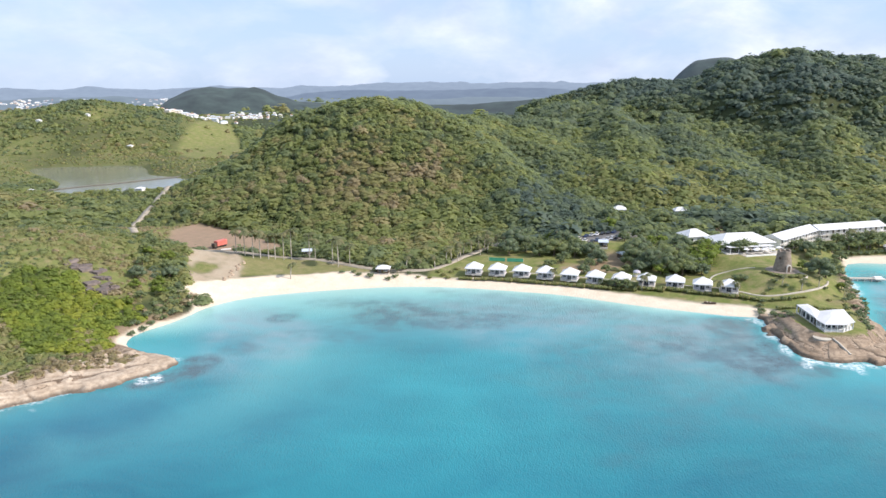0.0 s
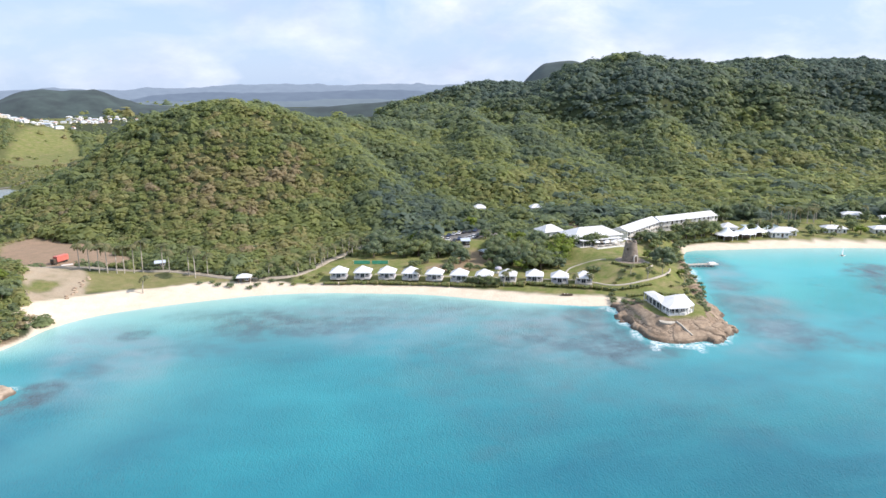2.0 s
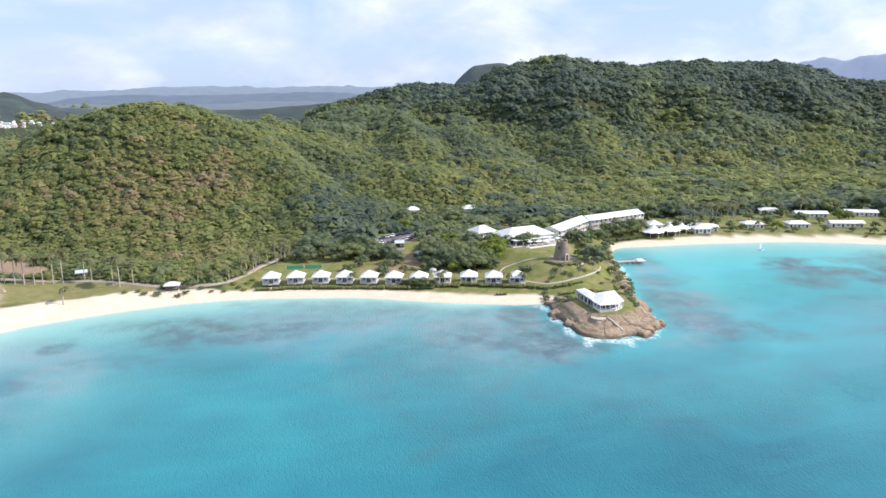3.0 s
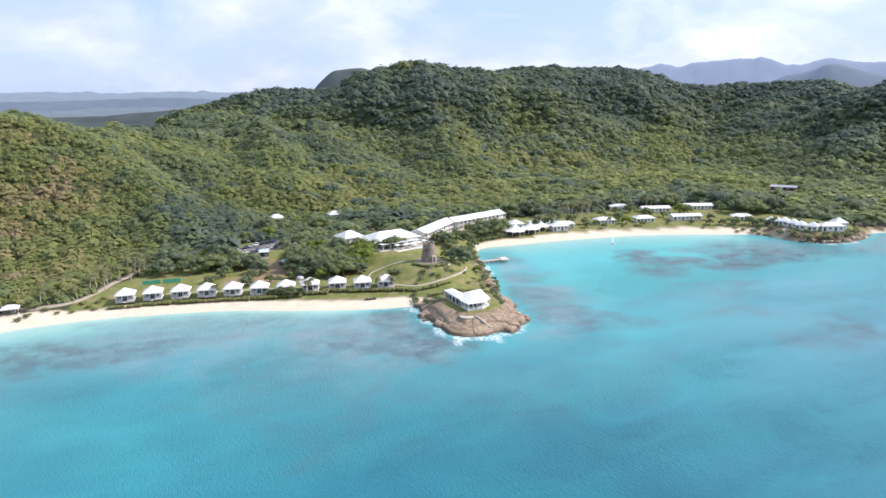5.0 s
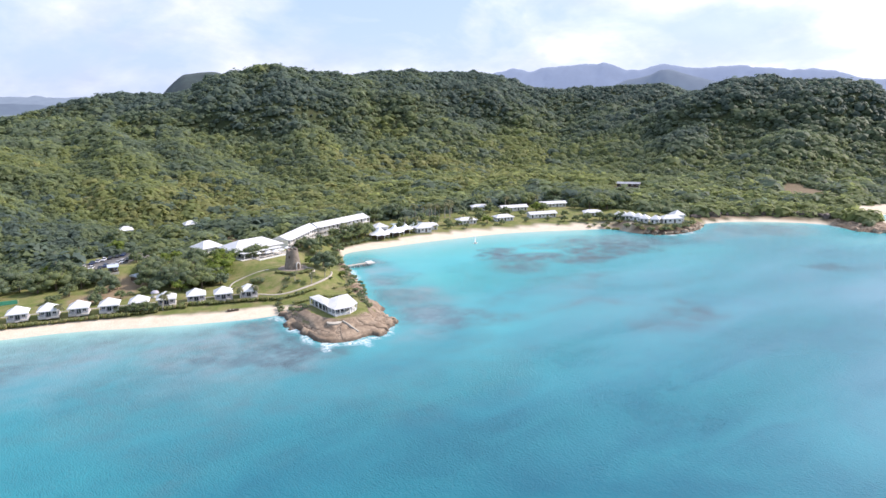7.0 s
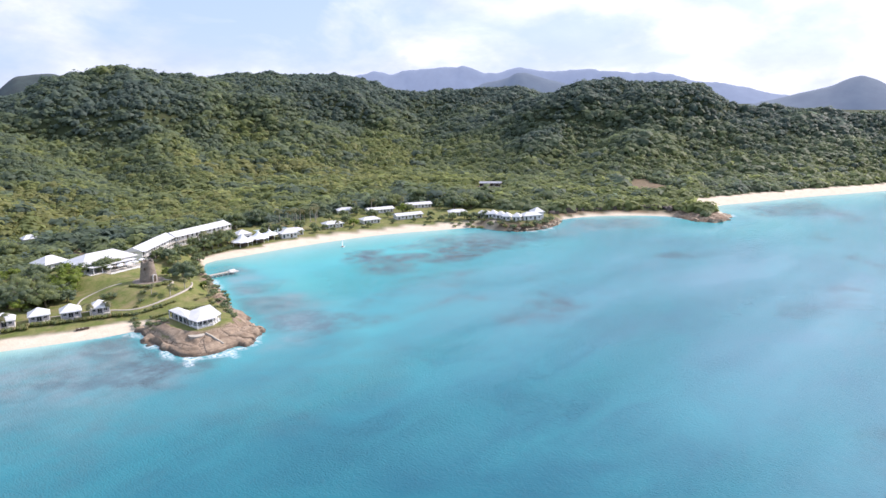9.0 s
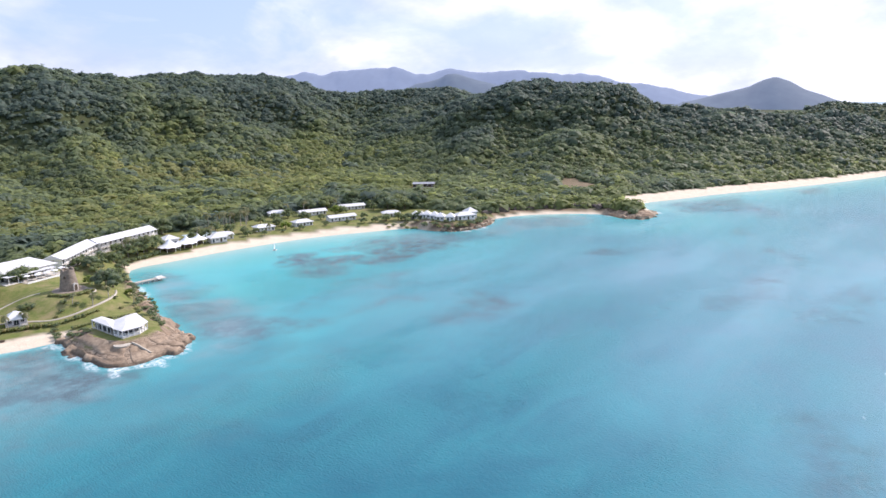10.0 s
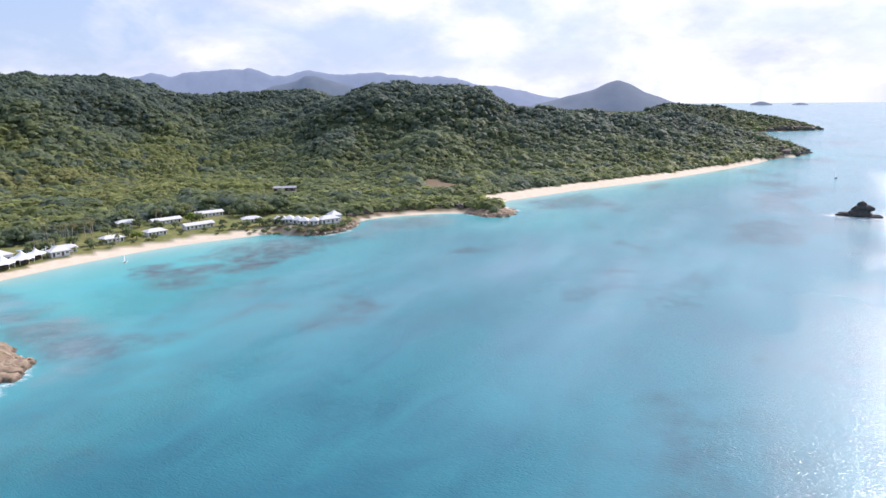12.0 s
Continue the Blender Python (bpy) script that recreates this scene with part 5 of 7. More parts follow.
# ---------------------------------------------------------------- general buildings
def make_house(name, w, d, high, label, category, storeys=1, roof="gable", roof_h=2.4, over=0.7, ridge=None, windows=4, balcony=False, group="", mat=WHITE, roof_mat=ROOF, sides=True):
    t = thing(name, 0, 0, -200, 0, label, category, group)
    part("plinth", box(w + 0.3, d + 0.3, 2.2, 0, 0, -2.0, bevel=0.03), CONCRETE, t)
    part("wall", box(w, d, high * storeys, 0, 0, 0.2, bevel=0.02), mat, t)
    top = high * storeys + 0.2
    if roof == "gable":
        part("roof", gable(w + 2 * over, d + 2 * over, roof_h, top - 0.08), roof_mat, t, "bright white sheet roof")
    else:
        part("roof", hip(w + 2 * over, d + 2 * over, roof_h, top - 0.08, max(0.0, w - d) if ridge is None else ridge), roof_mat, t, "bright white hipped roof")
    for k in range(storeys):
        z0 = 0.2 + k * high
        for i in range(windows):
            x = (i + 0.5) / windows * w - w / 2
            if i % 2 == 0:
                door = part("door", box(1.1, 0.08, 2.05, x, -d / 2 - 0.03, z0 + 0.02), GLASS if i % 4 == 0 else SHADE, t, "dark door")
            else:
                window(t, x, -d / 2, z0 + 1.5, 1.5, 1.25)
        if sides:
            for sx_, turn in ((w / 2, 90), (-w / 2, -90)):
                window(t, sx_, 0, z0 + 1.5, 1.3, 1.2, turn)
        if balcony:
            part("gallery", box(w + 0.4, 1.8, 0.18, 0, -d / 2 - 0.95, z0 - 0.16), CONCRETE, t)
            rail = bmesh.new()
            for zz in (0.35, 0.65, 0.95):
                box(w + 0.4, 0.07, 0.08, 0, -d / 2 - 1.8, z0 + zz, rail)
            part("railing", rail, WHITE, t)
    if balcony:
        post = part("gallery_post", box(0.2, 0.2, top + 0.1, -w / 2, -d / 2 - 1.75, 0), WHITE, t)
        n = max(3, int(w / 4))
        for i in range(1, n + 1):
            again(post, "gallery_post", t, Matrix.Translation((i * w / n, 0, 0)))
        part("gallery_roof", box(w + 1.2, 2.3, 0.15, 0, -d / 2 - 1.0, top - 0.02), ROOF, t)
    return t


def put(src, x, y, turn, z=None, size=None):
    c = copy_thing(src, pose(x, y, ground_at(x, y) if z is None else z, 0, 0, turn))
    return c


def place(ob, x, y, turn, z=None):
    """Moves a thing just built to its spot."""
    ob.matrix_basis = pose(x, y, ground_at(x, y) if z is None else z, 0, 0, turn)
    return ob


# main house of the resort, with its wing and terrace
main = make_house("resort_main_house", 24.5, 14, 3.0, "large white resort house with a broad white hipped roof", "building", 1, "hip", 3.4, 1.5, 13, 7)
place(main, 139.3, 330, 8, 8.6)
terrace = part("terrace", box(24, 7, 0.5, -2, -11.2, -0.3, bevel=0.05), CONCRETE, main)
for k in range(6):
    part("terrace_post", box(0.22, 0.22, 2.9, -12 + k * 4.0, -14, 0.2), WHITE, main)
part("terrace_awning", box(22, 3.4, 0.16, -2, -12.8, 3.0), ROOF, main, "white awning over the terrace")
wing = make_house("resort_wing", 10, 9, 3.0, "smaller white house with a hipped roof beside the main house", "building", 1, "hip", 2.8, 1.0, 3, 3)
place(wing, 121.5, 341, 14, 8.9)

lodge = make_house("guest_lodge", 37, 8, 2.6, "long two-storey white guest lodge with galleries", "building", 2, "gable", 1.9, 0.9, None, 12, True)
place(lodge, 172.5, 348, 39, 5.6)
lodge = make_house("guest_lodge", 40, 8, 2.6, "long two-storey white guest lodge with galleries", "building", 2, "gable", 1.9, 0.9, None, 12, True)
place(lodge, 208.5, 364, 15, 5.6)

for x, y, turn in ((109.5, 439, -10), (145.5, 434, -4)):
    place(make_house("hillside_house", 7.0, 6.0, 2.7, "white-roofed house half hidden in the trees", "house", 1, "hip", 2.0, 0.7, 2.5, 3), x, y, turn, ground_at(x, y) + 0.4)

# bungalows along the second bay
bungalow = make_house("beach_bungalow", 12.5, 7.5, 2.7, "low white beach bungalow on the lawn", "bungalow", 1, "hip", 1.9, 0.9, 7, 5, False, "bungalows by the second bay")
long_bungalow = make_house("beach_bungalow", 20, 7.5, 2.7, "long low white bungalow with dark doors", "bungalow", 1, "gable", 1.6, 0.9, None, 7, False, "bungalows by the second bay")
for x, y, turn in ((289.5, 344.5, -19), (314, 336.5, -19), (326.5, 374, -30), (259.5, 345.5, -28), (369.5, 309.5, -42)):
    put(bungalow, x, y, turn).scale = (0.9, 0.9, 0.82)
for x, y, turn in ((342, 356.5, -22), (376, 352, -27), (340, 327.5, -22)):
    put(long_bungalow, x, y, turn).scale = (0.9, 0.9, 0.82)
discard(bungalow)
discard(long_bungalow)

# villas on the second point
villa_unit = make_house("villa_unit", 5.0, 6.0, 2.6, "white villa with a steep pyramid roof among shrubs", "villa", 1, "hip", 2.3, 0.6, 0.0, 2, False, "villas on the second point")
for x, y in ((373, 291), (371.5, 285.5), (369.5, 279), (369, 272.5), (367.5, 266.5), (370, 260.5)):
    put(villa_unit, x, y, -62)
discard(villa_unit)
place(make_house("villa", 12, 6.0, 2.7, "long white villa with a hipped roof on the second point", "villa", 1, "hip", 2.0, 0.7, 6, 4), 379, 256, -30)
place(make_house("villa", 6.5, 6.5, 3.6, "tall white villa with a pyramid roof on the second point", "villa", 1, "hip", 2.8, 0.7, 0.0, 2), 389.5, 258.5, -30)


# villa on the first point: two roofs that meet in a valley
def outline(poly, z0, z1, grow=1.0, bm=None):
    """A block over an outline."""
    bm = bm or bmesh.new()
    cx, cy = sum(p[0] for p in poly) / len(poly), sum(p[1] for p in poly) / len(poly)
    low, up = ([bm.verts.new((cx + (x - cx) * grow, cy + (y - cy) * grow, z)) for x, y in poly] for z in (z0, z1))
    bm.faces.new(up)
    bm.faces.new(low[::-1])
    for i in range(len(poly)):
        j = (i + 1) % len(poly)
        bm.faces.new((low[i], low[j], up[j], up[i]))
    return bm


def fan_roof(poly, z, rise, apex, lip=0.25):
    """A low roof whose slopes run up from every eave to a short ridge."""
    bm = bmesh.new()
    low = [bm.verts.new((x, y, z)) for x, y in poly]
    up = [bm.verts.new((x, y, z + lip)) for x, y in poly]
    mid = [bm.verts.new((apex[0] + (x - apex[0]) * 0.22, apex[1] + (y - apex[1]) * 0.22, z + rise)) for x, y in poly]
    bm.faces.new(low[::-1])
    bm.faces.new(mid)
    for i in range(len(poly)):
        j = (i + 1) % len(poly)
        bm.faces.new((low[i], low[j], up[j], up[i]))
        bm.faces.new((up[i], up[j], mid[j], mid[i]))
    return bm


villa = thing("point_villa", 130, 231, 4.55, 0, "white villa with two broad low winged roofs on the rocky point", "villa")
MAIN_EAVE = [(-6.0, -3.6), (-5.8, -9.0), (0.4, -9.6), (5.4, -6.6), (8.8, 6.6), (5.0, 6.6), (-1.2, 4.8)]
WING_EAVE = [(-5.2, 11.6), (-0.8, 12.4), (-0.6, 4.4), (-5.8, -3.2)]
part("main_plinth", outline(MAIN_EAVE, -1.8, 0.25, 0.95), CONCRETE, villa)
part("wing_plinth", outline(WING_EAVE, -1.8, 0.22, 0.92), CONCRETE, villa)
part("main_wall", outline(MAIN_EAVE, 0.2, 3.05, 0.64), WHITE, villa)
part("wing_wall", outline(WING_EAVE, 0.2, 3.2, 0.74), WHITE, villa)
part("main_roof", fan_roof(MAIN_EAVE, 3.0, 1.7, (1.2, -1.6)), ROOF, villa, "broad white roof with low slopes")
part("wing_roof", fan_roof(WING_EAVE, 3.25, 0.9, (-2.8, 6.5), 0.22), ROOF, villa, "long white wing roof")


def villa_side(poly, share, a, b, n, tall=2.2):
    """Dark openings and posts along one side."""
    cx, cy = sum(p[0] for p in poly) / len(poly), sum(p[1] for p in poly) / len(poly)
    (ax, ay), (bx, by) = poly[a], poly[b]
    turn = math.degrees(math.atan2(by - ay, bx - ax))
    span = math.hypot(bx - ax, by - ay) * share / n
    for k in range(n):
        s = (k + 0.5) / n
        x, y = ax + (bx - ax) * s, ay + (by - ay) * s
        o = box(span * 0.8, 0.12, tall, 0, 0, 0.3)
        bmesh.ops.transform(o, matrix=pose(cx + (x - cx) * share, cy + (y - cy) * share, 0, 0, 0, turn), verts=o.verts)
        part("veranda_opening", o, GLASS, villa, "dark veranda opening")
        x, y = ax + (bx - ax) * k / n, ay + (by - ay) * k / n
        o = box(0.28, 0.28, 3.0, 0, 0, 0.1)
        bmesh.ops.transform(o, matrix=pose(cx + (x - cx) * 0.93, cy + (y - cy) * 0.93, 0, 0, 0, turn), verts=o.verts)
        part("veranda_post", o, WHITE, villa)


villa_side(MAIN_EAVE, 0.64, 0, 1, 2)
villa_side(MAIN_EAVE, 0.64, 1, 2, 3)
villa_side(MAIN_EAVE, 0.64, 2, 3, 3)
villa_side(MAIN_EAVE, 0.64, 3, 4, 3)
villa_side(WING_EAVE, 0.74, 0, 3, 4)
villa.scale = (1, 1, 0.86)
part("veranda_rail", outline(MAIN_EAVE, 0.2, 0.85, 0.90), WHITE, villa, "low white veranda wall")

# ---------------------------------------------------------------- sugar mill
mill = thing("sugar_mill", 140.5, 287.5, 8.1, 0, "ruined round stone sugar mill tower with a dark doorway", "windmill")
bm = bmesh.new()
rings, seg = 13, 32
vs = []
for k in range(rings):
    s = k / (rings - 1)
    r = 3.85 - 1.4 * s - 0.25 * s * (1 - s)
    row = []
    for j in range(seg):
        a = 2 * math.pi * j / seg
        rr = r * (1 + 0.018 * math.sin(j * 5.1 + k * 2.7) + 0.012 * math.sin(j * 11.3 - k * 4.1))
        top = 8.9 * s + (0.35 * math.sin(j * 0.9) + 0.2 * math.sin(j * 2.3) if k == rings - 1 else 0)
        row.append(bm.verts.new((rr * math.cos(a), rr * math.sin(a), top - 0.3)))
    vs.append(row)
inner = [bm.verts.new((v.co.x * 0.72, v.co.y * 0.72, v.co.z)) for v in vs[-1]]
floor_ = [bm.verts.new((v.co.x, v.co.y, 5.0)) for v in inner]
for a, b in zip(vs + [inner], vs[1:] + [inner, floor_]):
    if a is inner and b is inner:
        continue
    for j in range(seg):
        bm.faces.new((a[j], a[(j + 1) % seg], b[(j + 1) % seg], b[j]))
bm.faces.new(floor_)
part("tower", bm, STONE, mill)


def on_tower(a, z, w, h, depth=0.5, arch=True):
    b = bmesh.new()
    pts = [(-w / 2, 0), (w / 2, 0), (w / 2, h * 0.7)] + [(w / 2 * math.cos(q), h * 0.7 + h * 0.3 * math.sin(q)) for q in (0.5, 1.05, 1.57, 2.1, 2.64)] + [(-w / 2, h * 0.7)]
    f = [b.verts.new((x, 0, zz)) for x, zz in pts]
    g = [b.verts.new((x, depth, zz)) for x, zz in pts]
    b.faces.new(f)
    b.faces.new(g[::-1])
    for i in range(len(pts)):
        b.faces.new((f[i], f[(i + 1) % len(pts)], g[(i + 1) % len(pts)], g[i]))
    r = 3.85 - 1.4 * z / 8.9
    bmesh.ops.transform(b, matrix=pose(0, 0, z, 0, 0, a) @ Matrix.Translation((0, -r - 0.12, 0)), verts=b.verts)
    return b


part("door_surround", on_tower(12, 0.1, 2.0, 3.2), CONCRETE, mill, "pale cut-stone door surround")
part("doorway", shifted(on_tower(12, 0.1, 1.3, 2.7), -0.01, -0.05), SHADE, mill, "dark arched doorway")
part("window_opening", on_tower(-50, 5.2, 0.8, 1.1), SHADE, mill)
part("terrace_wall", rod(6.6, 6.5, 0.7, 32, 0, 0, -0.55), STONE, mill)

# ---------------------------------------------------------------- beach bar with tented roofs
def tent(x, y, r, high, z0=2.6):
    t = thing("beach_bar_tent", x, y, None, 0, "white peaked tent roof of the beach bar", "pavilion", "tents of the beach bar")
    b = bmesh.new()
    n, rows = 20, []
    for s, q in ((1.0, 0.0), (0.72, 0.16), (0.45, 0.38), (0.2, 0.70), (0.06, 1.0)):
        rows.append([b.verts.new((r * s * math.cos(2 * math.pi * j / n), r * s * math.sin(2 * math.pi * j / n), z0 + high * q + (0.15 * math.cos(j * math.pi) if s == 1.0 else 0))) for j in range(n)])
    for a, c in zip(rows, rows[1:]):
        for j in range(n):
            b.faces.new((a[j], a[(j + 1) % n], c[(j + 1) % n], c[j]))
    b.faces.new(rows[-1])
    ob = part("canopy", b, CANVAS, t, "taut white canvas roof")
    part("finial", rod(0.12, 0.04, 0.8, 8, 0, 0, z0 + high), WHITE, t)
    for k in range(8):
        a = k * math.pi / 4
        part("post", rod(0.1, 0.1, z0 + 0.3, 8, 0.9 * r * math.cos(a), 0.9 * r * math.sin(a), 0), WHITE, t)
    part("counter", rod(r * 0.45, r * 0.45, 1.1, 16, 0, 0, 0), SHADE, t)
    return t


tent(222.5, 342.5, 6.2, 4.0)
tent(233.5, 343.0, 6.0, 3.6)
tent(243, 345.5, 5.0, 2.6)
place(make_house("bar_house", 8, 7, 3.4, "white house with a pyramid roof behind the beach bar", "house", 1, "hip", 2.2, 0.6, 0.0, 2), 231, 355, -10)
place(make_house("bar_pavilion", 9, 6, 2.6, "low white-roofed pavilion at the edge of the sand", "pavilion", 1, "hip", 1.6, 0.9, 3.0, 4), 252.5, 341, -16)

# ---------------------------------------------------------------- jetty
jetty = thing("jetty", 173.5, 300, 0.0, -5, "short weathered jetty with a white crate on its head", "jetty")
part("deck", box(12.4, 2.4, 0.35, 7.6, 0, 0.95, bevel=0.04), BARK, jetty)
part("head", box(4.2, 4.0, 0.4, 14.5, 0, 0.95, bevel=0.05), CONCRETE, jetty)
part("shelter", box(3.2, 1.5, 0.5, 14.2, 0.4, 1.35, bevel=0.1), WHITE, jetty, "white crate on the jetty head")
for k in range(5):
    for s in (-0.9, 0.9):
        part("support_post", rod(0.18, 0.18, 3.4, 8, 2.5 + k * 2.9, s, -2.4), CONCRETE, jetty)

# ---------------------------------------------------------------- paths, track, road
PAVING = surf("worn_paving", (0.37, 0.335, 0.275), (0.45, 0.41, 0.34), 0.3, 0.9, 0.01, 10, 0.15)
GRAVEL = surf("pale_gravel", (0.29, 0.25, 0.19), (0.38, 0.33, 0.26), 0.3, 0.95, 0.02, 8, 0.15)
ribbon("path", [(109.4, 284), (112, 291), (116, 295.5), (121.6, 296.5), (127, 294), (133.5, 291)], 0.95, PAVING, "pale concrete garden path", "path")
ribbon("path", [(88, 289), (100, 283.5), (110, 279), (117.5, 272), (122, 267.3), (129.2, 265.6), (136.8, 265.6), (146.8, 269.3), (153.2, 275), (156, 281)], 0.95, PAVING, "pale concrete garden path", "path")
ribbon("path", [(20, 312), (45, 304), (70, 295), (88, 289)], 1.0, PAVING, "pale concrete path behind the cottages", "path")
ribbon("path", [(144, 286), (147, 281), (145, 276), (140, 272.5)], 1.5, PAVING, "pale ramp down from the mill", "path")
ribbon("road", TRACK, 4.2, GRAVEL, "pale dirt track along the trees", "road")
ribbon("road", ROAD, 3.8, GRAVEL, "pale gravel road to the salt pond", "road")
ribbon("causeway", [(-338, 566), (-322, 587), (-305, 609), (-283, 626), (-267, 647), (-244, 670), (-226, 684)], 2.2, surf("causeway_stone", (0.13, 0.12, 0.10), (0.19, 0.175, 0.15), 0.3, 0.9, 0.02, 6, 0.2), "narrow stone causeway across the pond", "causeway", 0.25, least=1.1)

# ---------------------------------------------------------------- planting
g0 = np.random.default_rng(77)
DARK = [make_tree(6.6, 10.5, 501 + k, (0.28, 0.38, 0.50)[k], "broad dark green shade tree by the cottages", "shade trees", 17) for k in range(3)]
BRIGHT = [make_tree(5.0, 8.5, 521 + k, 0.32, "bright green leafy tree on the lawn", "leafy trees", 13, mat=LIME) for k in range(2)]
GREY = [make_tree(4.3, 7.2, 531 + k, 0.42, "grey-green garden tree near the houses", "garden trees", 10) for k in range(3)]
BUSH = [make_bush(1.5, 1.7, 541 + k, 0.40, "rounded green bush in the garden", group="garden bushes") for k in range(3)]
PALE_BUSH = [make_bush(1.3, 1.3, 551 + k, 0.72, "yellow-green shrub beside the sand", group="yellow shrubs") for k in range(2)]
TALL = [make_palm(12.5, 561 + k, "tall royal palm with a pale trunk beside the dirt track", 0.2, "row of royal palms", 15, 1.35) for k in range(3)]
SHORT = [make_palm(6.0, 571 + k, "short coconut palm beside the path", 0.9, "coconut palms", 12, 0.95) for k in range(3)]
MIDP = [make_palm(8.5, 581 + k, "coconut palm in a grove behind the lawn", 0.7, "palm grove", 12, 1.1) for k in range(2)]
MODELS = (*DARK, *BRIGHT, *GREY, *BUSH, *PALE_BUSH, *TALL, *SHORT, *MIDP)


def plants(models, spots, lo=0.9, hi=1.15):
    for i, spot in enumerate(spots):
        x, y = spot[:2]
        plant(models[i % len(models)], x, y, g0.uniform(0, 360), (spot[2] if len(spot) > 2 else 1.0) * g0.uniform(lo, hi))


plants(DARK, [(93.1, 310.4), (97.6, 303.5), (102.7, 297.5, 0.9), (108.7, 319.7, 1.1), (90.2, 324.4), (101, 313, 1.15), (112, 304, 0.8), (86, 316, 0.8), (104, 327, 0.9), (152.2, 281, 0.95), (158, 286, 0.7), (172, 325, 0.6)])
plants([DARK[0], GREY[0], DARK[1], GREY[1], BRIGHT[0], DARK[2], GREY[2]], [(32.2, 340, 0.8), (40.7, 343, 0.9), (46.4, 335.5, 0.85), (52.1, 341, 1.0), (58.4, 342, 0.9), (64.5, 338, 0.8), (62.3, 348, 0.9), (70.2, 331, 0.65), (32, 352, 0.8), (98, 350, 0.7), (76, 371, 0.9), (88, 374, 1.0)])
plants([GREY[0], DARK[0], GREY[1], DARK[1], GREY[2], DARK[2]], [(65.8, 313.2, 0.75), (71, 319.6, 0.7), (71.6, 305, 0.55), (61.9, 304.3, 0.5), (89.9, 347, 0.8), (90, 332.5, 0.7), (81.2, 306, 0.6), (86, 305.3, 0.6), (62.2, 330.1, 0.9), (64.8, 355.6, 0.9), (55.7, 322, 0.8), (53.4, 335.7, 0.9), (47.5, 315.6, 0.6), (59, 345, 0.9)])
plants([BRIGHT[0], GREY[0], BRIGHT[1], DARK[0], GREY[1]], [(-110, 268, 0.75), (-20, 311, 0.8), (-113, 276, 0.6), (-112, 285, 0.6), (-116, 293, 0.6), (-119, 303, 0.65), (-115, 262, 0.5), (-120, 270, 0.6), (-123, 280, 0.6), (-126, 292, 0.6), (-128, 305, 0.6), (-131, 318, 0.6), (-117, 255, 0.5), (36, 352), (46, 350), (56, 352), (66, 358, 0.9), (100, 340, 0.9), (112, 330, 0.9), (96, 328, 1.0), (108, 348, 0.9)])
plants(BRIGHT, [(115.5, 309, 1.35), (119, 315, 1.25), (113, 317, 1.2), (111, 304, 1.0), (94, 300, 0.7), (104.8, 334, 0.7), (299.6, 336, 0.7), (351.3, 343.1, 0.95), (161, 279, 0.5), (150, 290, 0.5)])
plants(GREY, [(137.5, 319, 1.0), (133, 318, 0.8), (172.8, 338, 0.9), (168, 334, 0.8), (198.5, 350, 0.6), (204.6, 344, 1.1), (210.6, 345, 1.2), (216.3, 347, 1.1), (199, 343, 1.1), (206, 351, 0.9), (213, 351, 0.95), (192, 340, 0.9), (187, 336, 0.8), (195, 347, 0.8), (181, 337, 0.8), (221, 352, 0.9), (209, 350, 0.8), (190, 332, 0.6), (254.1, 354), (251.8, 359.7), (246, 356, 0.8), (271.6, 338, 0.6), (281, 342, 0.6), (325.4, 362, 1.1), (348.2, 305, 0.7), (353, 300, 0.8), (341.7, 309, 0.6), (334.1, 316, 0.5), (362, 297, 0.9), (357, 303, 0.7), (182, 324, 0.55), (177.4, 322, 0.6), (178.8, 331, 0.6), (383.1, 268, 0.5), (391, 266, 0.5), (397, 262, 0.45), (362, 292, 0.7), (270, 352, 0.9), (276, 346, 0.7), (302, 345, 0.9), (306, 351, 0.8), (325, 346, 0.9), (331, 351, 0.8), (355, 340, 0.9), (360, 347, 0.8), (333, 339, 0.6), (352, 318, 0.8), (322, 323, 0.5), (304, 327, 0.5), (280, 333, 0.55), (382, 336, 0.9), (390, 345, 1.0), (300, 360, 0.9), (314, 362, 1.0), (270, 366, 0.9), (358, 286, 0.6), (377, 285, 0.6), (380, 276, 0.6), (120, 326, 0.7), (74, 320, 0.4), (50, 318, 0.4)])
plants(DARK, [(366, 292, 0.6), (370, 286, 0.55), (395, 318, 1.0), (386, 326, 1.0), (398, 340, 1.1), (402, 330, 1.2), (410, 318, 1.1), (395, 352, 1.1), (365, 365, 1.1), (350, 370, 1.2), (388, 362, 1.1), (335, 385, 1.1), (312, 388, 1.2), (245, 384, 1.1), (228, 388, 1.1), (262, 386, 1.2), (215, 380, 0.9), (200, 380, 0.9), (185, 372, 0.8), (165, 366, 0.7)])
plants(MIDP, [(283.6, 369.3), (288.7, 371.2), (290.5, 367.6), (294.9, 367.4), (281.3, 372.2), (275.8, 372.1), (298, 372), (303, 376), (286, 376), (272, 375), (342.4, 365), (363.7, 357), (330, 369), (209, 345), (200, 345), (247, 352), (255, 350)])
plants(DARK, [(94, 333, 0.9), (105, 333, 0.9), (110, 320, 0.9), (111, 298, 0.6), (106, 304, 0.9), (59, 339, 0.8), (64, 334, 0.7), (96, 408, 1.0), (126, 402, 1.0), (128, 322, 0.55), (134, 317.5, 0.6), (142, 320, 0.5), (172, 330, 0.7)])
plants(GREY, [(106, 429, 0.6), (112, 430, 0.55), (142, 425, 0.6), (149, 426, 0.55), (68, 286.8, 0.5), (71.1, 284.0, 0.62), (74.3, 282.0, 0.7), (77.6, 281.0, 0.62), (66, 288, 0.4)])
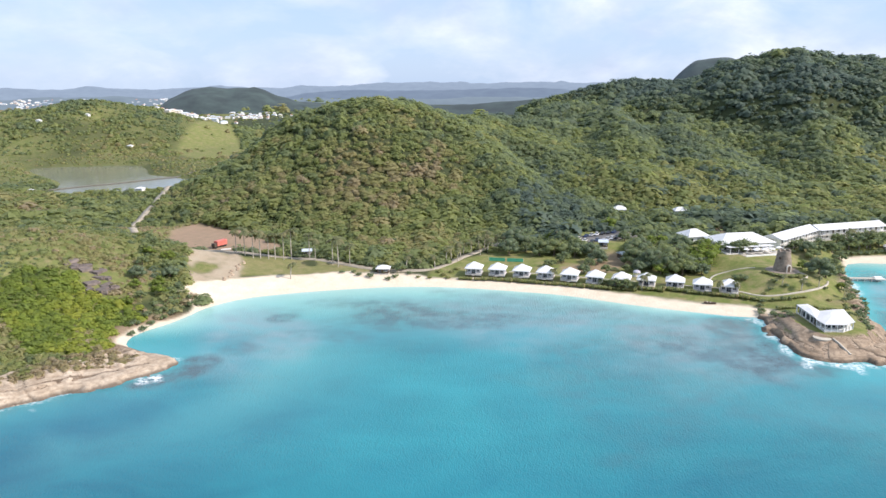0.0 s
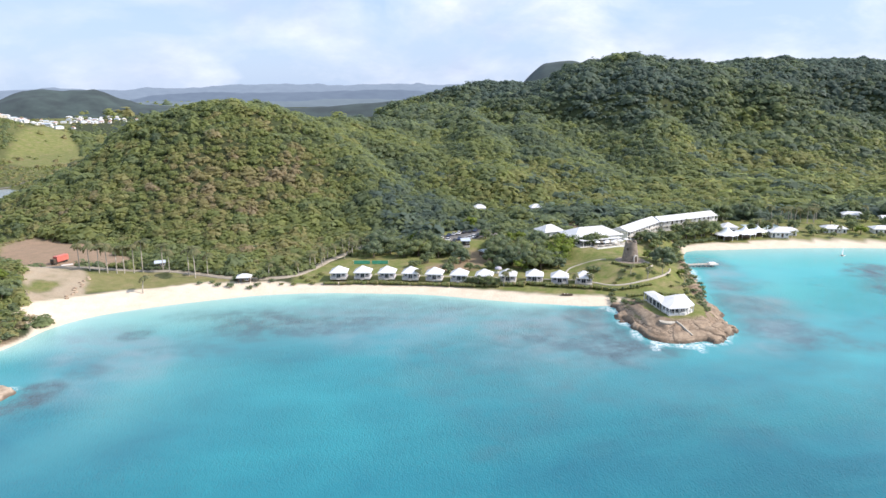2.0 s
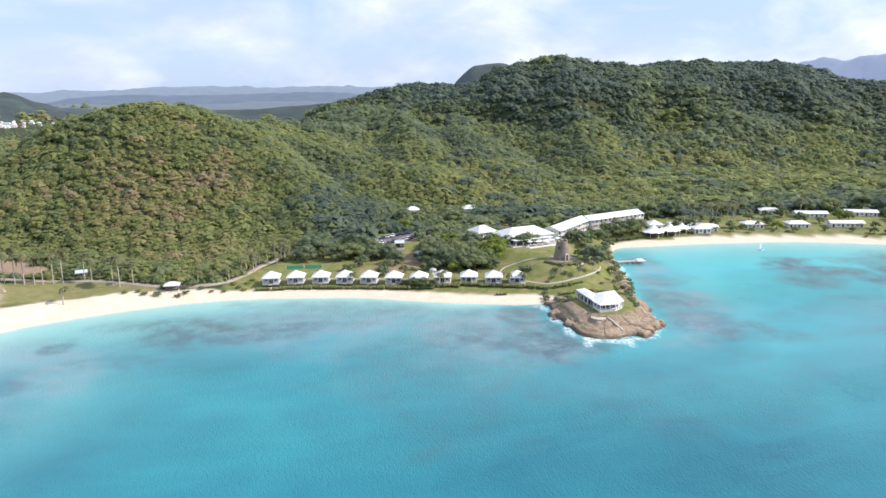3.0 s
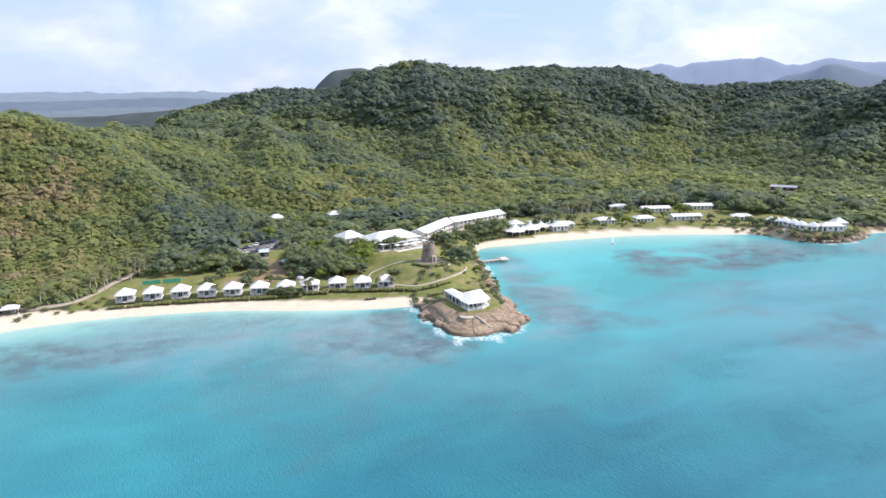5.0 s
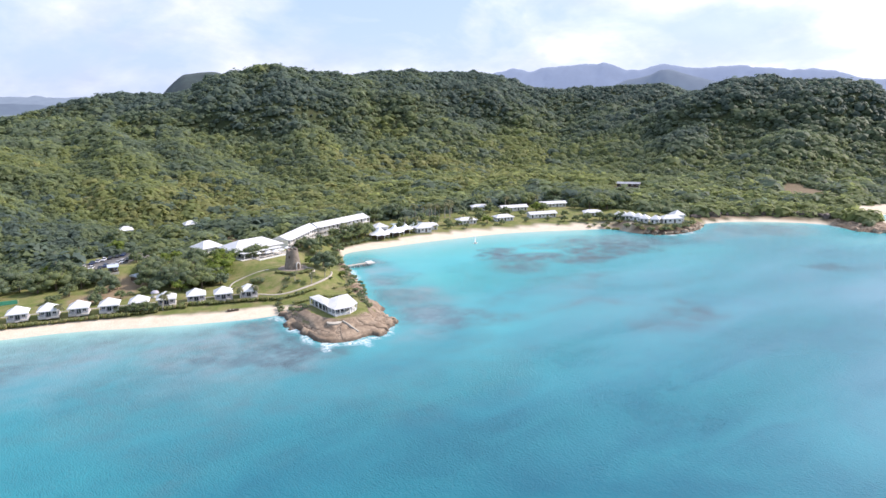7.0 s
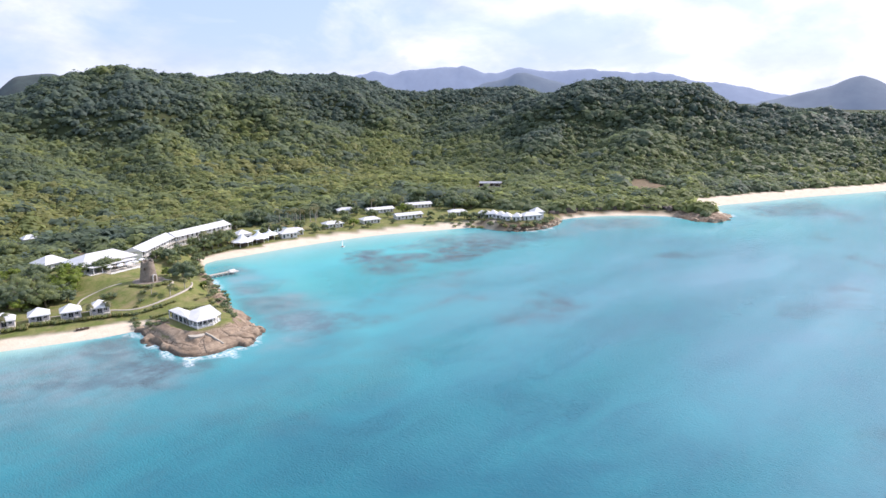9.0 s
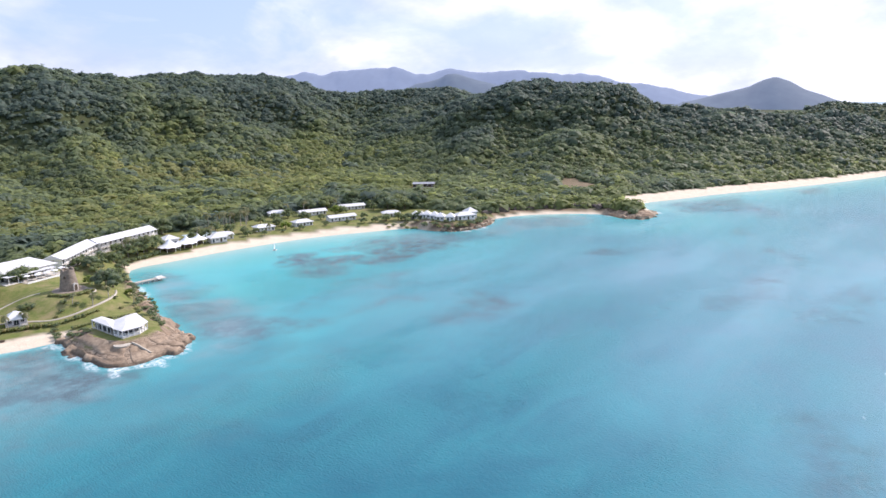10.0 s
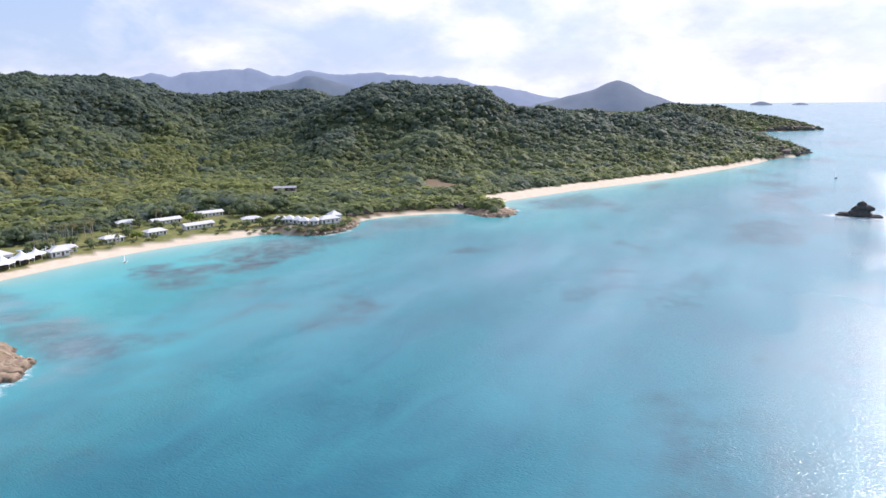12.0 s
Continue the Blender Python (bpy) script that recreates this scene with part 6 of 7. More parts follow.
plants(TALL, [(-93, 328.5), (-88.7, 326.5), (-85.5, 327.3), (-81.7, 327.2), (-78.8, 328.1), (-75, 329), (-71.9, 331.3, 1.2), (-64.2, 336, 0.9), (-60.2, 329.3, 0.9), (-51.1, 323, 0.95), (-47.9, 318.9, 1.15), (-43, 321.8, 0.8), (-97.5, 330, 0.9)], 0.9, 1.06)
plants(SHORT, [(-66, 300.5, 1.1), (46.9, 295.8, 0.8), (80.5, 279.8, 1.0), (109, 270.6, 1.0), (115.6, 270.2, 0.8), (138.7, 267, 0.8), (147.2, 270.5, 0.8), (133, 271, 0.6), (161, 275, 0.7), (156, 268, 0.6), (-3.7, 318.8, 0.9), (1.5, 327), (4, 332, 0.9), (8.4, 337), (10, 341), (14.1, 345.5), (18, 351), (21, 354, 1.1), (24.9, 349, 0.9), (27.6, 353.5), (-16.7, 317, 0.8), (-10, 316.5, 0.7), (18.1, 338.4, 0.8), (7, 327, 0.8), (22, 343), (30, 352, 1.1), (24, 362), (288, 337, 0.8), (342, 320, 0.6), (258, 337, 0.7)])
plants(BUSH, [(121.5, 281.5, 1.9), (120, 284, 1.4), (135, 276, 1.0), (131, 274, 1.1), (128, 270, 0.9), (134, 270, 0.9), (166, 272, 1.0), (163, 266, 1.1), (160, 260, 1.0), (156.5, 254.5, 1.3), (155, 258, 1.2), (152, 249.5, 1.3), (149.5, 244, 1.2), (147, 239, 1.2), (145, 234, 1.1), (143.5, 229.5, 1.1), (142, 226.5, 0.9), (153.5, 262, 1.1), (150.5, 255, 1.0), (147.5, 249, 1.1), (144.5, 247, 1.0), (158, 266, 1.2), (162, 274, 1.2), (165, 279, 1.1), (168, 281, 1.2), (166, 287, 1.2), (170, 290, 1.2), (172.5, 297, 1.3), (174, 303, 1.3), (176, 308, 1.2), (150, 271, 0.9), (129.5, 262, 1.0), (121.9, 262, 1.0), (119.5, 259, 1.1), (118.5, 255, 1.1), (117, 252.5, 1.0), (121, 250, 1.2), (119.5, 246.5, 1.1), (122.5, 245, 1.2), (119.5, 241, 1.0), (121.5, 240, 1.1), (124, 246, 1.0), (128, 244, 0.9), (133, 243, 0.8), (138, 243, 0.8), (120.4, 264.5, 0.9), (113, 307, 1.4), (106, 305, 1.5), (96, 296, 1.2), (87, 299, 1.1), (76, 308, 1.2), (64, 312, 1.0), (176, 313, 1.2), (182, 318.5, 1.2), (189, 336, 1.4), (196, 340, 1.6), (203, 340.5, 1.6), (211, 341, 1.5), (207, 340, 1.5), (214, 342, 1.4), (199, 339.5, 1.5), (193, 338.5, 1.4), (186, 331, 1.4), (184, 326, 1.3), (181, 322, 1.3), (165, 330, 1.3), (160, 325, 1.2), (155, 315, 1.2), (165, 315, 1.4), (158, 305, 1.2), (168, 305, 1.3), (293, 331, 1.0), (300, 328, 1.1), (333, 306, 1.0), (350, 291, 1.2), (366, 287, 1.2), (364.5, 282, 1.2), (363.5, 276, 1.2), (363, 270, 1.2), (362, 265, 1.1), (364, 260, 1.2), (366, 256, 1.2), (370, 252, 1.2), (375, 250, 1.2), (381, 249.5, 1.2), (387, 251, 1.2), (392, 254, 1.2), (349, 296, 1.1), (356, 271, 1.9), (357, 263, 1.8), (359, 255, 1.9), (365, 250, 1.8), (373, 247.5, 1.8), (382, 247, 1.8), (390, 249, 1.8), (397, 252.5, 1.7), (354, 278, 1.8), (352, 285, 1.6), (-106, 241, 1.3), (-105, 246, 1.2), (-103, 251, 1.3), (-101, 256, 1.4), (-100, 261, 1.2), (-98, 266, 1.3), (-108, 236, 1.2), (-103, 263, 1.5), (-105, 256, 1.5), (-108, 250, 1.5), (-110, 243, 1.5), (-96, 272, 1.0), (-100, 271, 1.4), (-104, 268, 1.6), (-27, 309, 1.3), (-32, 304.5, 1.4), (-21, 304.5, 1.3), (-37, 306, 1.2), (-15, 308, 1.2), (-24, 302, 1.1), (-30, 312, 1.5), (-18, 314, 1.6), (-76, 337, 1.1), (-71, 336.5, 1.3), (-66, 336, 1.2), (-58, 333.5, 1.3), (-53, 330.5, 1.2), (-48, 328, 1.4), (-43, 325, 1.3), (-38, 322, 1.3), (-33, 319.5, 1.4), (-27, 317, 1.5), (-40, 309.5, 1.0), (-45, 309, 0.9)])
plants(PALE_BUSH, [(-6, 303, 1.1), (2, 302.5, 1.2), (-11, 304, 1.0), (0, 306, 1.2), (-2, 310, 1.3), (4, 309, 1.1), (6, 313, 1.0), (125, 268, 0.8), (142, 276, 1.0), (147, 262, 1.0), (151, 258, 1.0), (136, 249, 0.8), (130, 248, 0.9), (352, 282, 1.5), (355, 277, 1.4), (357, 272, 1.5), (358, 266, 1.4), (357, 260, 1.4), (359, 255, 1.5), (363, 251, 1.4), (368, 248.5, 1.4), (356, 286, 1.4), (361, 281, 1.5), (345, 291, 1.4), (393, 250, 1.2), (400, 255, 1.3), (406, 258, 1.4), (397, 262, 1.2), (412, 262, 1.3), (-92, 342, 1.2), (-97, 341, 1.2), (-88, 341, 1.0), (-104, 341.5, 1.0), (-83, 339, 1.2), (-78, 338, 1.1)])


def make_hedge(length, seed):
    t = thing("hedge", 0, 0, -200, 0, "low clipped hedge between the cottages and the sand", "hedge", "hedges above the beach")
    g = np.random.default_rng(seed)
    V, F, T, base = [], [], [], 0
    for k in range(int(length * 2)):
        c = np.array([(k / (length * 2) - 0.5) * length, g.uniform(-0.35, 0.35), 0.55])
        V.append(ICO_V * g.uniform(0.6, 1.3, (12, 1)) * np.array([0.55, 0.7, 0.5]) + c)
        F.append(ICO_F + base)
        T.append(np.full(12, 0.66 + g.uniform(-0.2, 0.24)))
        base += 12
    ob = mesh_object("foliage", np.concatenate(V), np.concatenate(F), LEAF, [("tint", np.concatenate(T))])
    ob.parent = t
    return t


HEDGES = [make_hedge(7.0, 600 + k) for k in range(3)]
for i, (x, y, a) in enumerate(COTTAGES):
    s, c = math.sin(radians(a)), math.cos(radians(a))
    for side, back in ((-2.6, 5.9), (4.2, 6.2)):
        put(HEDGES[(i + (side > 0)) % 3], x + side * c + back * s, y + side * s - back * c, a).scale = (0.85 + 0.1 * ((i * 7) % 3), 1.7, 1.25 + 0.2 * (i % 3))
for x, y, a in ((118, 266, -50), (122.5, 263, -15), (129, 261.5, -5), (135, 262, 10), (141.5, 252, -10), (134.5, 253.5, -10), (127.5, 254.5, -8), (132.5, 281, -60), (136, 277.4, -25), (142, 276.8, 15)):
    put(HEDGES[0], x, y, a)
for ob in (*MODELS, *HEDGES):
    discard(ob)

# ---------------------------------------------------------------- cars, truck, boats
def car_paint(name, c):
    return surf(name, c, tuple(v * 0.9 for v in c), 0.5, 0.25, 0, 4, 0.05)


PAINTS = [("white", car_paint("white_car_paint", (0.75, 0.75, 0.76))), ("silver", car_paint("silver_car_paint", (0.45, 0.46, 0.48))), ("dark blue", car_paint("blue_car_paint", (0.03, 0.05, 0.12))), ("black", car_paint("black_car_paint", (0.02, 0.02, 0.022)))]
TYRE = surf("tyre", (0.02, 0.02, 0.02), (0.03, 0.03, 0.03), 2, 0.8, 0, 4, 0.1)


def make_car(colour, mat):
    t = thing("car", 0, 0, -200, 0, colour + " car parked under the trees", "car", "parked cars")
    b = bmesh.new()
    prof = [(-2.1, 0.3), (-2.15, 0.75), (-1.3, 0.92), (1.2, 0.95), (2.05, 0.8), (2.1, 0.3)]
    rows = [[b.verts.new((x, y, z)) for x, z in prof] for y in (-0.85, 0.85)]
    b.faces.new(rows[0])
    b.faces.new(rows[1][::-1])
    for i in range(6):
        b.faces.new((rows[0][i], rows[1][i], rows[1][(i + 1) % 6], rows[0][(i + 1) % 6]))
    part("body", b, mat, t)
    b = bmesh.new()
    prof = [(-1.1, 0.92), (-0.5, 1.42), (1.0, 1.45), (1.7, 0.92)]
    rows = [[b.verts.new((x, y * (1 if z < 1 else 0.82), z)) for x, z in prof] for y in (-0.8, 0.8)]
    b.faces.new(rows[0])
    b.faces.new(rows[1][::-1])
    for i in range(4):
        b.faces.new((rows[0][i], rows[1][i], rows[1][(i + 1) % 4], rows[0][(i + 1) % 4]))
    part("cabin_glass", b, GLASS, t, "dark glass")
    part("car_roof", box(1.45, 1.3, 0.06, 0.25, 0, 1.43), mat, t)
    for x in (-1.35, 1.35):
        for y in (-0.82, 0.82):
            w = rod(0.32, 0.32, 0.2, 12)
            bmesh.ops.transform(w, matrix=pose(x, y, 0.32, 90) @ Matrix.Translation((0, 0, -0.1)), verts=w.verts)
            part("wheel", w, TYRE, t)
    return t


CARS = [make_car(*p) for p in PAINTS]
for i, (x, y, a) in enumerate([(70.1, 346, 60), (73, 343, 62), (76.2, 346.5, 60), (78.8, 345, 60), (82, 348.5, 58), (84.6, 350.8, 60), (87.6, 353.2, 60), (90.5, 355.5, 58), (72.7, 356, 58), (75.8, 358.6, 60), (79, 360.5, 60), (82.2, 362.3, 61), (85.8, 363.7, 60), (89, 365.6, 60), (93.3, 360.7, 20), (67.5, 350, 60)]):
    put(CARS[(i * 3 + i // 4) % 4], x, y, a)
for c in CARS:
    discard(c)
ASPHALT = surf("worn_asphalt", (0.11, 0.105, 0.10), (0.16, 0.15, 0.14), 0.3, 0.95, 0.01, 10, 0.15)
ribbon("car_park", [(64, 350), (74, 351), (84, 356.5), (94, 363), (103, 366)], 17, ASPHALT, "grey asphalt car park under the trees", "car park", 0.06)

truck = thing("truck", -113, 355.5, None, 62, "red box truck parked on bare brown earth", "truck")
part("cargo_box", box(6.8, 2.5, 2.6, 0.6, 0, 1.0, bevel=0.06), RED, truck, "faded red steel box")
part("chassis", box(8.2, 1.6, 0.35, 0, 0, 0.65), SHADE, truck)
part("cab", box(1.7, 2.3, 2.0, -3.9, 0, 0.7, bevel=0.15), SHADE, truck, "dark cab")
part("windscreen", box(0.05, 1.9, 0.8, -4.77, 0, 1.75), GLASS, truck)
for x in (-3.6, 1.6, 2.8):
    for y in (-1.0, 1.0):
        w = rod(0.48, 0.48, 0.3, 14)
        bmesh.ops.transform(w, matrix=pose(x, y, 0.48, 90) @ Matrix.Translation((0, 0, -0.15)), verts=w.verts)
        part("wheel", w, TYRE, truck)
slab = thing("concrete_slab", -108.5, 350, None, 20, "pale concrete slab lying on the earth", "slab")
part("slab", box(5, 2.2, 0.3, 0, 0, 0, bevel=0.04), CONCRETE, slab)


def hull(bm, length, wide, high):
    n, rows = 9, []
    for i in range(n):
        s = i / (n - 1)
        w = wide / 2 * (math.sin(math.pi * min(1, s * 0.62 + 0.38)) ** 0.7) * (1 if s < 0.98 else 0.1)
        x = (s - 0.5) * length
        sheer = high * (1 + 0.25 * s * s)
        rows.append([bm.verts.new(v) for v in ((x, -w, sheer), (x, -w * 0.75, high * 0.3), (x, 0, 0), (x, w * 0.75, high * 0.3), (x, w, sheer))])
    for a, b in zip(rows, rows[1:]):
        for j in range(4):
            bm.faces.new((a[j], a[j + 1], b[j + 1], b[j]))
        bm.faces.new((a[4], a[0], b[0], b[4]))
    bm.faces.new(rows[0])
    bm.faces.new(rows[-1][::-1])
    return bm


rowboat = thing("rowing_boat", 102.3, 263.6, None, -20, "dark wooden rowing boat drawn up on the sand", "boat")
part("hull", hull(bmesh.new(), 4.4, 1.5, 0.7), SHADE, rowboat)
part("thwart", box(0.3, 1.2, 0.06, 0.2, 0, 0.72), BARK, rowboat)
part("thwart", box(0.3, 1.2, 0.06, -1.0, 0, 0.70), BARK, rowboat)

sailboat = thing("sailing_dinghy", 262, 303.5, -0.05, 30, "small white catamaran with a furled white sail near the beach", "boat")
for y in (-0.9, 0.9):
    part("hull", shifted(hull(bmesh.new(), 4.6, 0.5, 0.45), 0, y), WHITE, sailboat)
part("trampoline", box(2.2, 1.8, 0.08, -0.2, 0, 0.5), SHADE, sailboat)
part("mast", rod(0.06, 0.04, 6.2, 8, 0.4, 0, 0.5), WHITE, sailboat)
sail = bmesh.new()
pts = [(0.3, 0.05, 1.0), (-1.3, 0.25, 1.1), (-0.7, 0.3, 3.4), (0.35, 0.05, 6.3)]
f0_, f1_ = [sail.verts.new(p) for p in pts], [sail.verts.new((x, y + 0.03, z)) for x, y, z in pts]
sail.faces.new(f0_)
sail.faces.new(f1_[::-1])
for i in range(4):
    sail.faces.new((f0_[i], f0_[(i + 1) % 4], f1_[(i + 1) % 4], f1_[i]))
part("sail", sail, CANVAS, sailboat, "white sail")
sailboat.scale = (0.75, 0.75, 0.72)

yacht = thing("yacht", 778, -50.5, -0.2, 170, "dark-hulled sailing yacht at anchor with bare masts", "boat")
part("hull", hull(bmesh.new(), 13, 3.6, 1.5), BLACKROCK, yacht, "dark hull")
part("cabin", box(5, 2.2, 0.8, -0.5, 0, 1.6, bevel=0.2), WHITE, yacht)
part("mast", rod(0.12, 0.07, 15, 8, 1.0, 0, 1.5), WHITE, yacht)
part("boom", box(5.0, 0.16, 0.2, -1.6, 0, 3.0), WHITE, yacht)
yacht.scale = (0.62, 0.62, 0.6)

# ---------------------------------------------------------------- rocks
def boulder(name, blobs, mat, seed, subdiv=3, rough=0.25):
    """One rock out of overlapping rough lumps: x, y, z, size in x, y, z."""
    bm = bmesh.new()
    for k, (x, y, z, a, b, c) in enumerate(blobs):
        made = bmesh.ops.create_icosphere(bm, subdivisions=subdiv, radius=1.0)["verts"]
        for v in made:
            q = v.co.copy()
            n = noise.fractal(q * 1.3 + Vector((seed + k, 0, 0)), 0.7, 2.0, 4)
            q = q * (1 + rough * n)
            v.co = Vector((x + q.x * a, y + q.y * b, z + q.z * c))
    me = bpy.data.meshes.new(name)
    bm.to_mesh(me)
    bm.free()
    me.materials.append(mat)
    return new(name, me)


stack = boulder("sea_rock", [(-8.5, 0, 0.9, 8.0, 4.2, 2.3), (0.5, 0, 2.2, 9.0, 5.0, 3.6), (1.5, 0, 5.2, 6.6, 4.2, 3.8), (5.5, 0, 6.4, 5.4, 3.6, 2.5), (8.6, 0, 6.4, 3.0, 2.4, 1.6), (1.8, 0.2, 8.8, 3.4, 2.8, 3.0), (11.5, 0, 0.4, 6.5, 4.0, 2.1)], BLACKROCK, 5)
stack.matrix_basis = pose(547, -51, -0.2, 0, 0, -97) @ Matrix.Diagonal((0.8, 0.8, 0.9, 1))
welded = stack.modifiers.new("weld", "REMESH")
welded.mode, welded.voxel_size = "VOXEL", 0.4
tagged(stack, "dark jagged sea stack standing in the bay", "rock")
ROCKS = [boulder("boulder", [(0, 0, 0.3, 1.5, 1.1, 0.8)], ROCK, 11 + 3 * k, 2, 0.35) for k in range(4)]
for i in range(36):
    if i < 4:
        a = g0.uniform(0, 1)
        x, y = np.interp(a, [0, 1.0], [143, 151]), np.interp(a, [0, 1.0], [214, 236])
        x, y = x + g0.uniform(-1.5, 2), y + g0.uniform(-1.5, 2)
    elif i < 18:
        a = g0.uniform(0, 1)
        x, y = np.interp(a, [0, 1], [153, 176]) + g0.uniform(-1, 1.5), np.interp(a, [0, 1], [242, 302]) + g0.uniform(-2, 2)
    else:
        a = g0.uniform(0, 1)
        x, y = np.interp(a, [0, 0.4, 1], [351, 362, 398]) + g0.uniform(-2, 2), np.interp(a, [0, 0.4, 1], [262, 243, 244]) + g0.uniform(-1, 3)
    if ground_at(x, y) < 0.4:
        continue
    c = ROCKS[i % 4].copy()
    scene.collection.objects.link(c)
    c.matrix_basis = pose(x, y, max(ground_at(x, y), -0.3) - 0.15, 0, 0, g0.uniform(0, 360)) @ Matrix.Scale(g0.uniform(0.5, 1.3), 4)
    tagged(c, "rough brown boulder at the water's edge", "rock", "boulders on the points")
for k in range(12):
    c = ROCKS[k % 4].copy()
    scene.collection.objects.link(c)
    s = k / 11
    x, y = -91 + 2.2 * math.sin(k * 1.7) * 0.5 - 1.0 * s, 318 - 26 * s
    c.matrix_basis = pose(x, y, ground_at(x, y) - 0.1, 0, 0, k * 50) @ Matrix.Scale(0.6, 4)
    tagged(c, "grey-brown boulder in a row across the grass", "rock", "row of boulders")
for c in ROCKS:
    bpy.data.objects.remove(c)
deck = thing("stone_terrace", 122.6, 219.8, 3.5, 0, "round pale terrace on the rocks below the villa", "terrace")
part("slab", rod(2.7, 2.7, 0.9, 24, 0, 0, -0.75), PAVING, deck)
part("kerb", rod(2.8, 2.75, 0.1, 24, 0, 0, 0.14), PAVING, deck)
ribbon("path", [(124.9, 219.6), (125.6, 215.6), (126.4, 211.8), (127, 208.8)], 0.6, PAVING, "narrow pale steps down the rocks to the sea", "path", 0.5)

# angular slabs that break up the rock shelves
def make_slab(seed, mat=ROCK):
    bm = box(1, 1, 1, 0, 0, -0.5)
    bmesh.ops.subdivide_edges(bm, edges=bm.edges, cuts=3, use_grid_fill=True)
    for v in bm.verts:
        q = v.co.copy()
        k = 1 + 0.16 * noise.noise(q * 1.7 + Vector((seed * 3.1, 0, 0)))
        v.co = Vector((q.x * k + 0.10 * q.y * noise.noise(Vector((seed, q.y, 0))), q.y * k, q.z + 0.12 * noise.noise(Vector((q.x * 2.2, q.y * 2.2, seed)))))
    me = bpy.data.meshes.new("flat_rock")
    bm.to_mesh(me)
    bm.free()
    me.materials.append(mat)
    return me


DARKROCK = surf("dark_outcrop_rock", (0.10, 0.08, 0.07), (0.19, 0.155, 0.135), 0.35, 0.9, 0.15, 6, 0.3)
SLABS = [make_slab(k + 1) for k in range(5)]
DARK_SLABS = [make_slab(k + 7, DARKROCK) for k in range(5)]


def lay_slabs(n, line, spread, seed, lo=1.6, hi=4.6, tall=1.1, turn=0.0, thin=(0.35, 0.7), wild=22, mats=SLABS):
    g = np.random.default_rng(seed)
    s = np.linspace(0, 1, len(line))
    for i in range(n):
        a = g.uniform(0, 1)
        x = float(np.interp(a, s, [p[0] for p in line]) + g.normal(0, spread))
        y = float(np.interp(a, s, [p[1] for p in line]) + g.normal(0, spread))
        z = ground_at(x, y)
        if z < -0.6:
            continue
        c = new("flat_rock", mats[i % 5])
        w = g.uniform(lo, hi)
        c.matrix_basis = pose(x, y, max(z, 0.0) - 0.05, g.normal(0, 5), g.normal(0, 5), turn + g.normal(0, wild)) @ Matrix.Diagonal((w, w * g.uniform(*thin), g.uniform(0.6, 1.2) * tall, 1))
        tagged(c, "flat brown angular rock on the shore", "rock", "flat shore rocks")




def rock_shelf(name, x0, x1, y0, y1, step, label, line, spread, cracks, layers, seed, mat):
    """A bare rock shelf in fine relief: layered ledges, broken by cracks, that dips under turf and sea at its edges."""
    x, y = np.meshgrid(np.arange(x0, x1, step), np.arange(y0, y1, step))
    shape = x.shape
    x, y = x.ravel(), y.ravel()
    d = inland(x, y, COAST)
    base = height(x, y)
    near = track_gap(x, y, line)
    edge = d + np.clip(5.5 * fbm(x, y, 9, seed + 13, 4) + 0.3, -0.6, 2.8)
    ramp = np.interp(edge, [-4, -1.2, 0.0, 1.0, 3, 8, 14, 22], [-2.5, -0.9, 0.25, 1.0, 1.5, 2.4, 3.3, 4.0])
    warp = ramp + 0.35 * fbm(x, y, 14, seed, 3)
    k = np.floor(warp * layers)
    strata_shade = smooth(warp * layers - k, 0.5, 0.7) * (1 - smooth(warp * layers - k, 0.9, 1.0)) * smooth(d, 0, 1)
    z = 0.45 * warp + 0.55 * (k + smooth(warp * layers - k, 0.55, 1.0)) / layers
    z = z + 0.22 * fbm(x, y, 5, seed + 3, 5) + 0.20 * np.abs(fbm(x * 0.3 + y * 0.5, y - x, 2.2, seed + 5, 3))
    split = np.zeros(x.shape)
    for crack, wide, deep in cracks:
        split = np.maximum(split, deep * (1 - smooth(track_gap(x, y, crack) + 0.35 * fbm(x, y, 3, seed + 9, 3), 0.25 * wide, wide)))
    z = z - split
    gone = smooth(near + 1.6 * fbm(x, y, 7, seed + 7, 3), spread - 1.5, spread)
    z = np.where(d > 0, np.maximum(z, base - 0.1 - split) + 0.22, z) * (1 - gone) + (base - 0.8) * gone
    i = np.arange(x.size).reshape(shape)
    q = np.stack([i[:-1, :-1], i[:-1, 1:], i[1:, 1:], i[1:, :-1]], -1).reshape(-1, 4)
    q = q[((gone[q] < 0.99).any(1)) & (d[q].max(1) > -3.5)]
    used, q = np.unique(q, return_inverse=True)
    tide = 1 - smooth(z + 0.3 * fbm(x, y, 5, seed + 11), 0.4, 1.2)
    ob = mesh_object(name, np.stack([x, y, z], -1)[used], q.reshape(-1, 4), mat, [("tide", tide[used]), ("strata_shade", strata_shade[used]), ("split", np.clip(split, 0, 1)[used])])
    return tagged(ob, label, "rock", kind="structure")


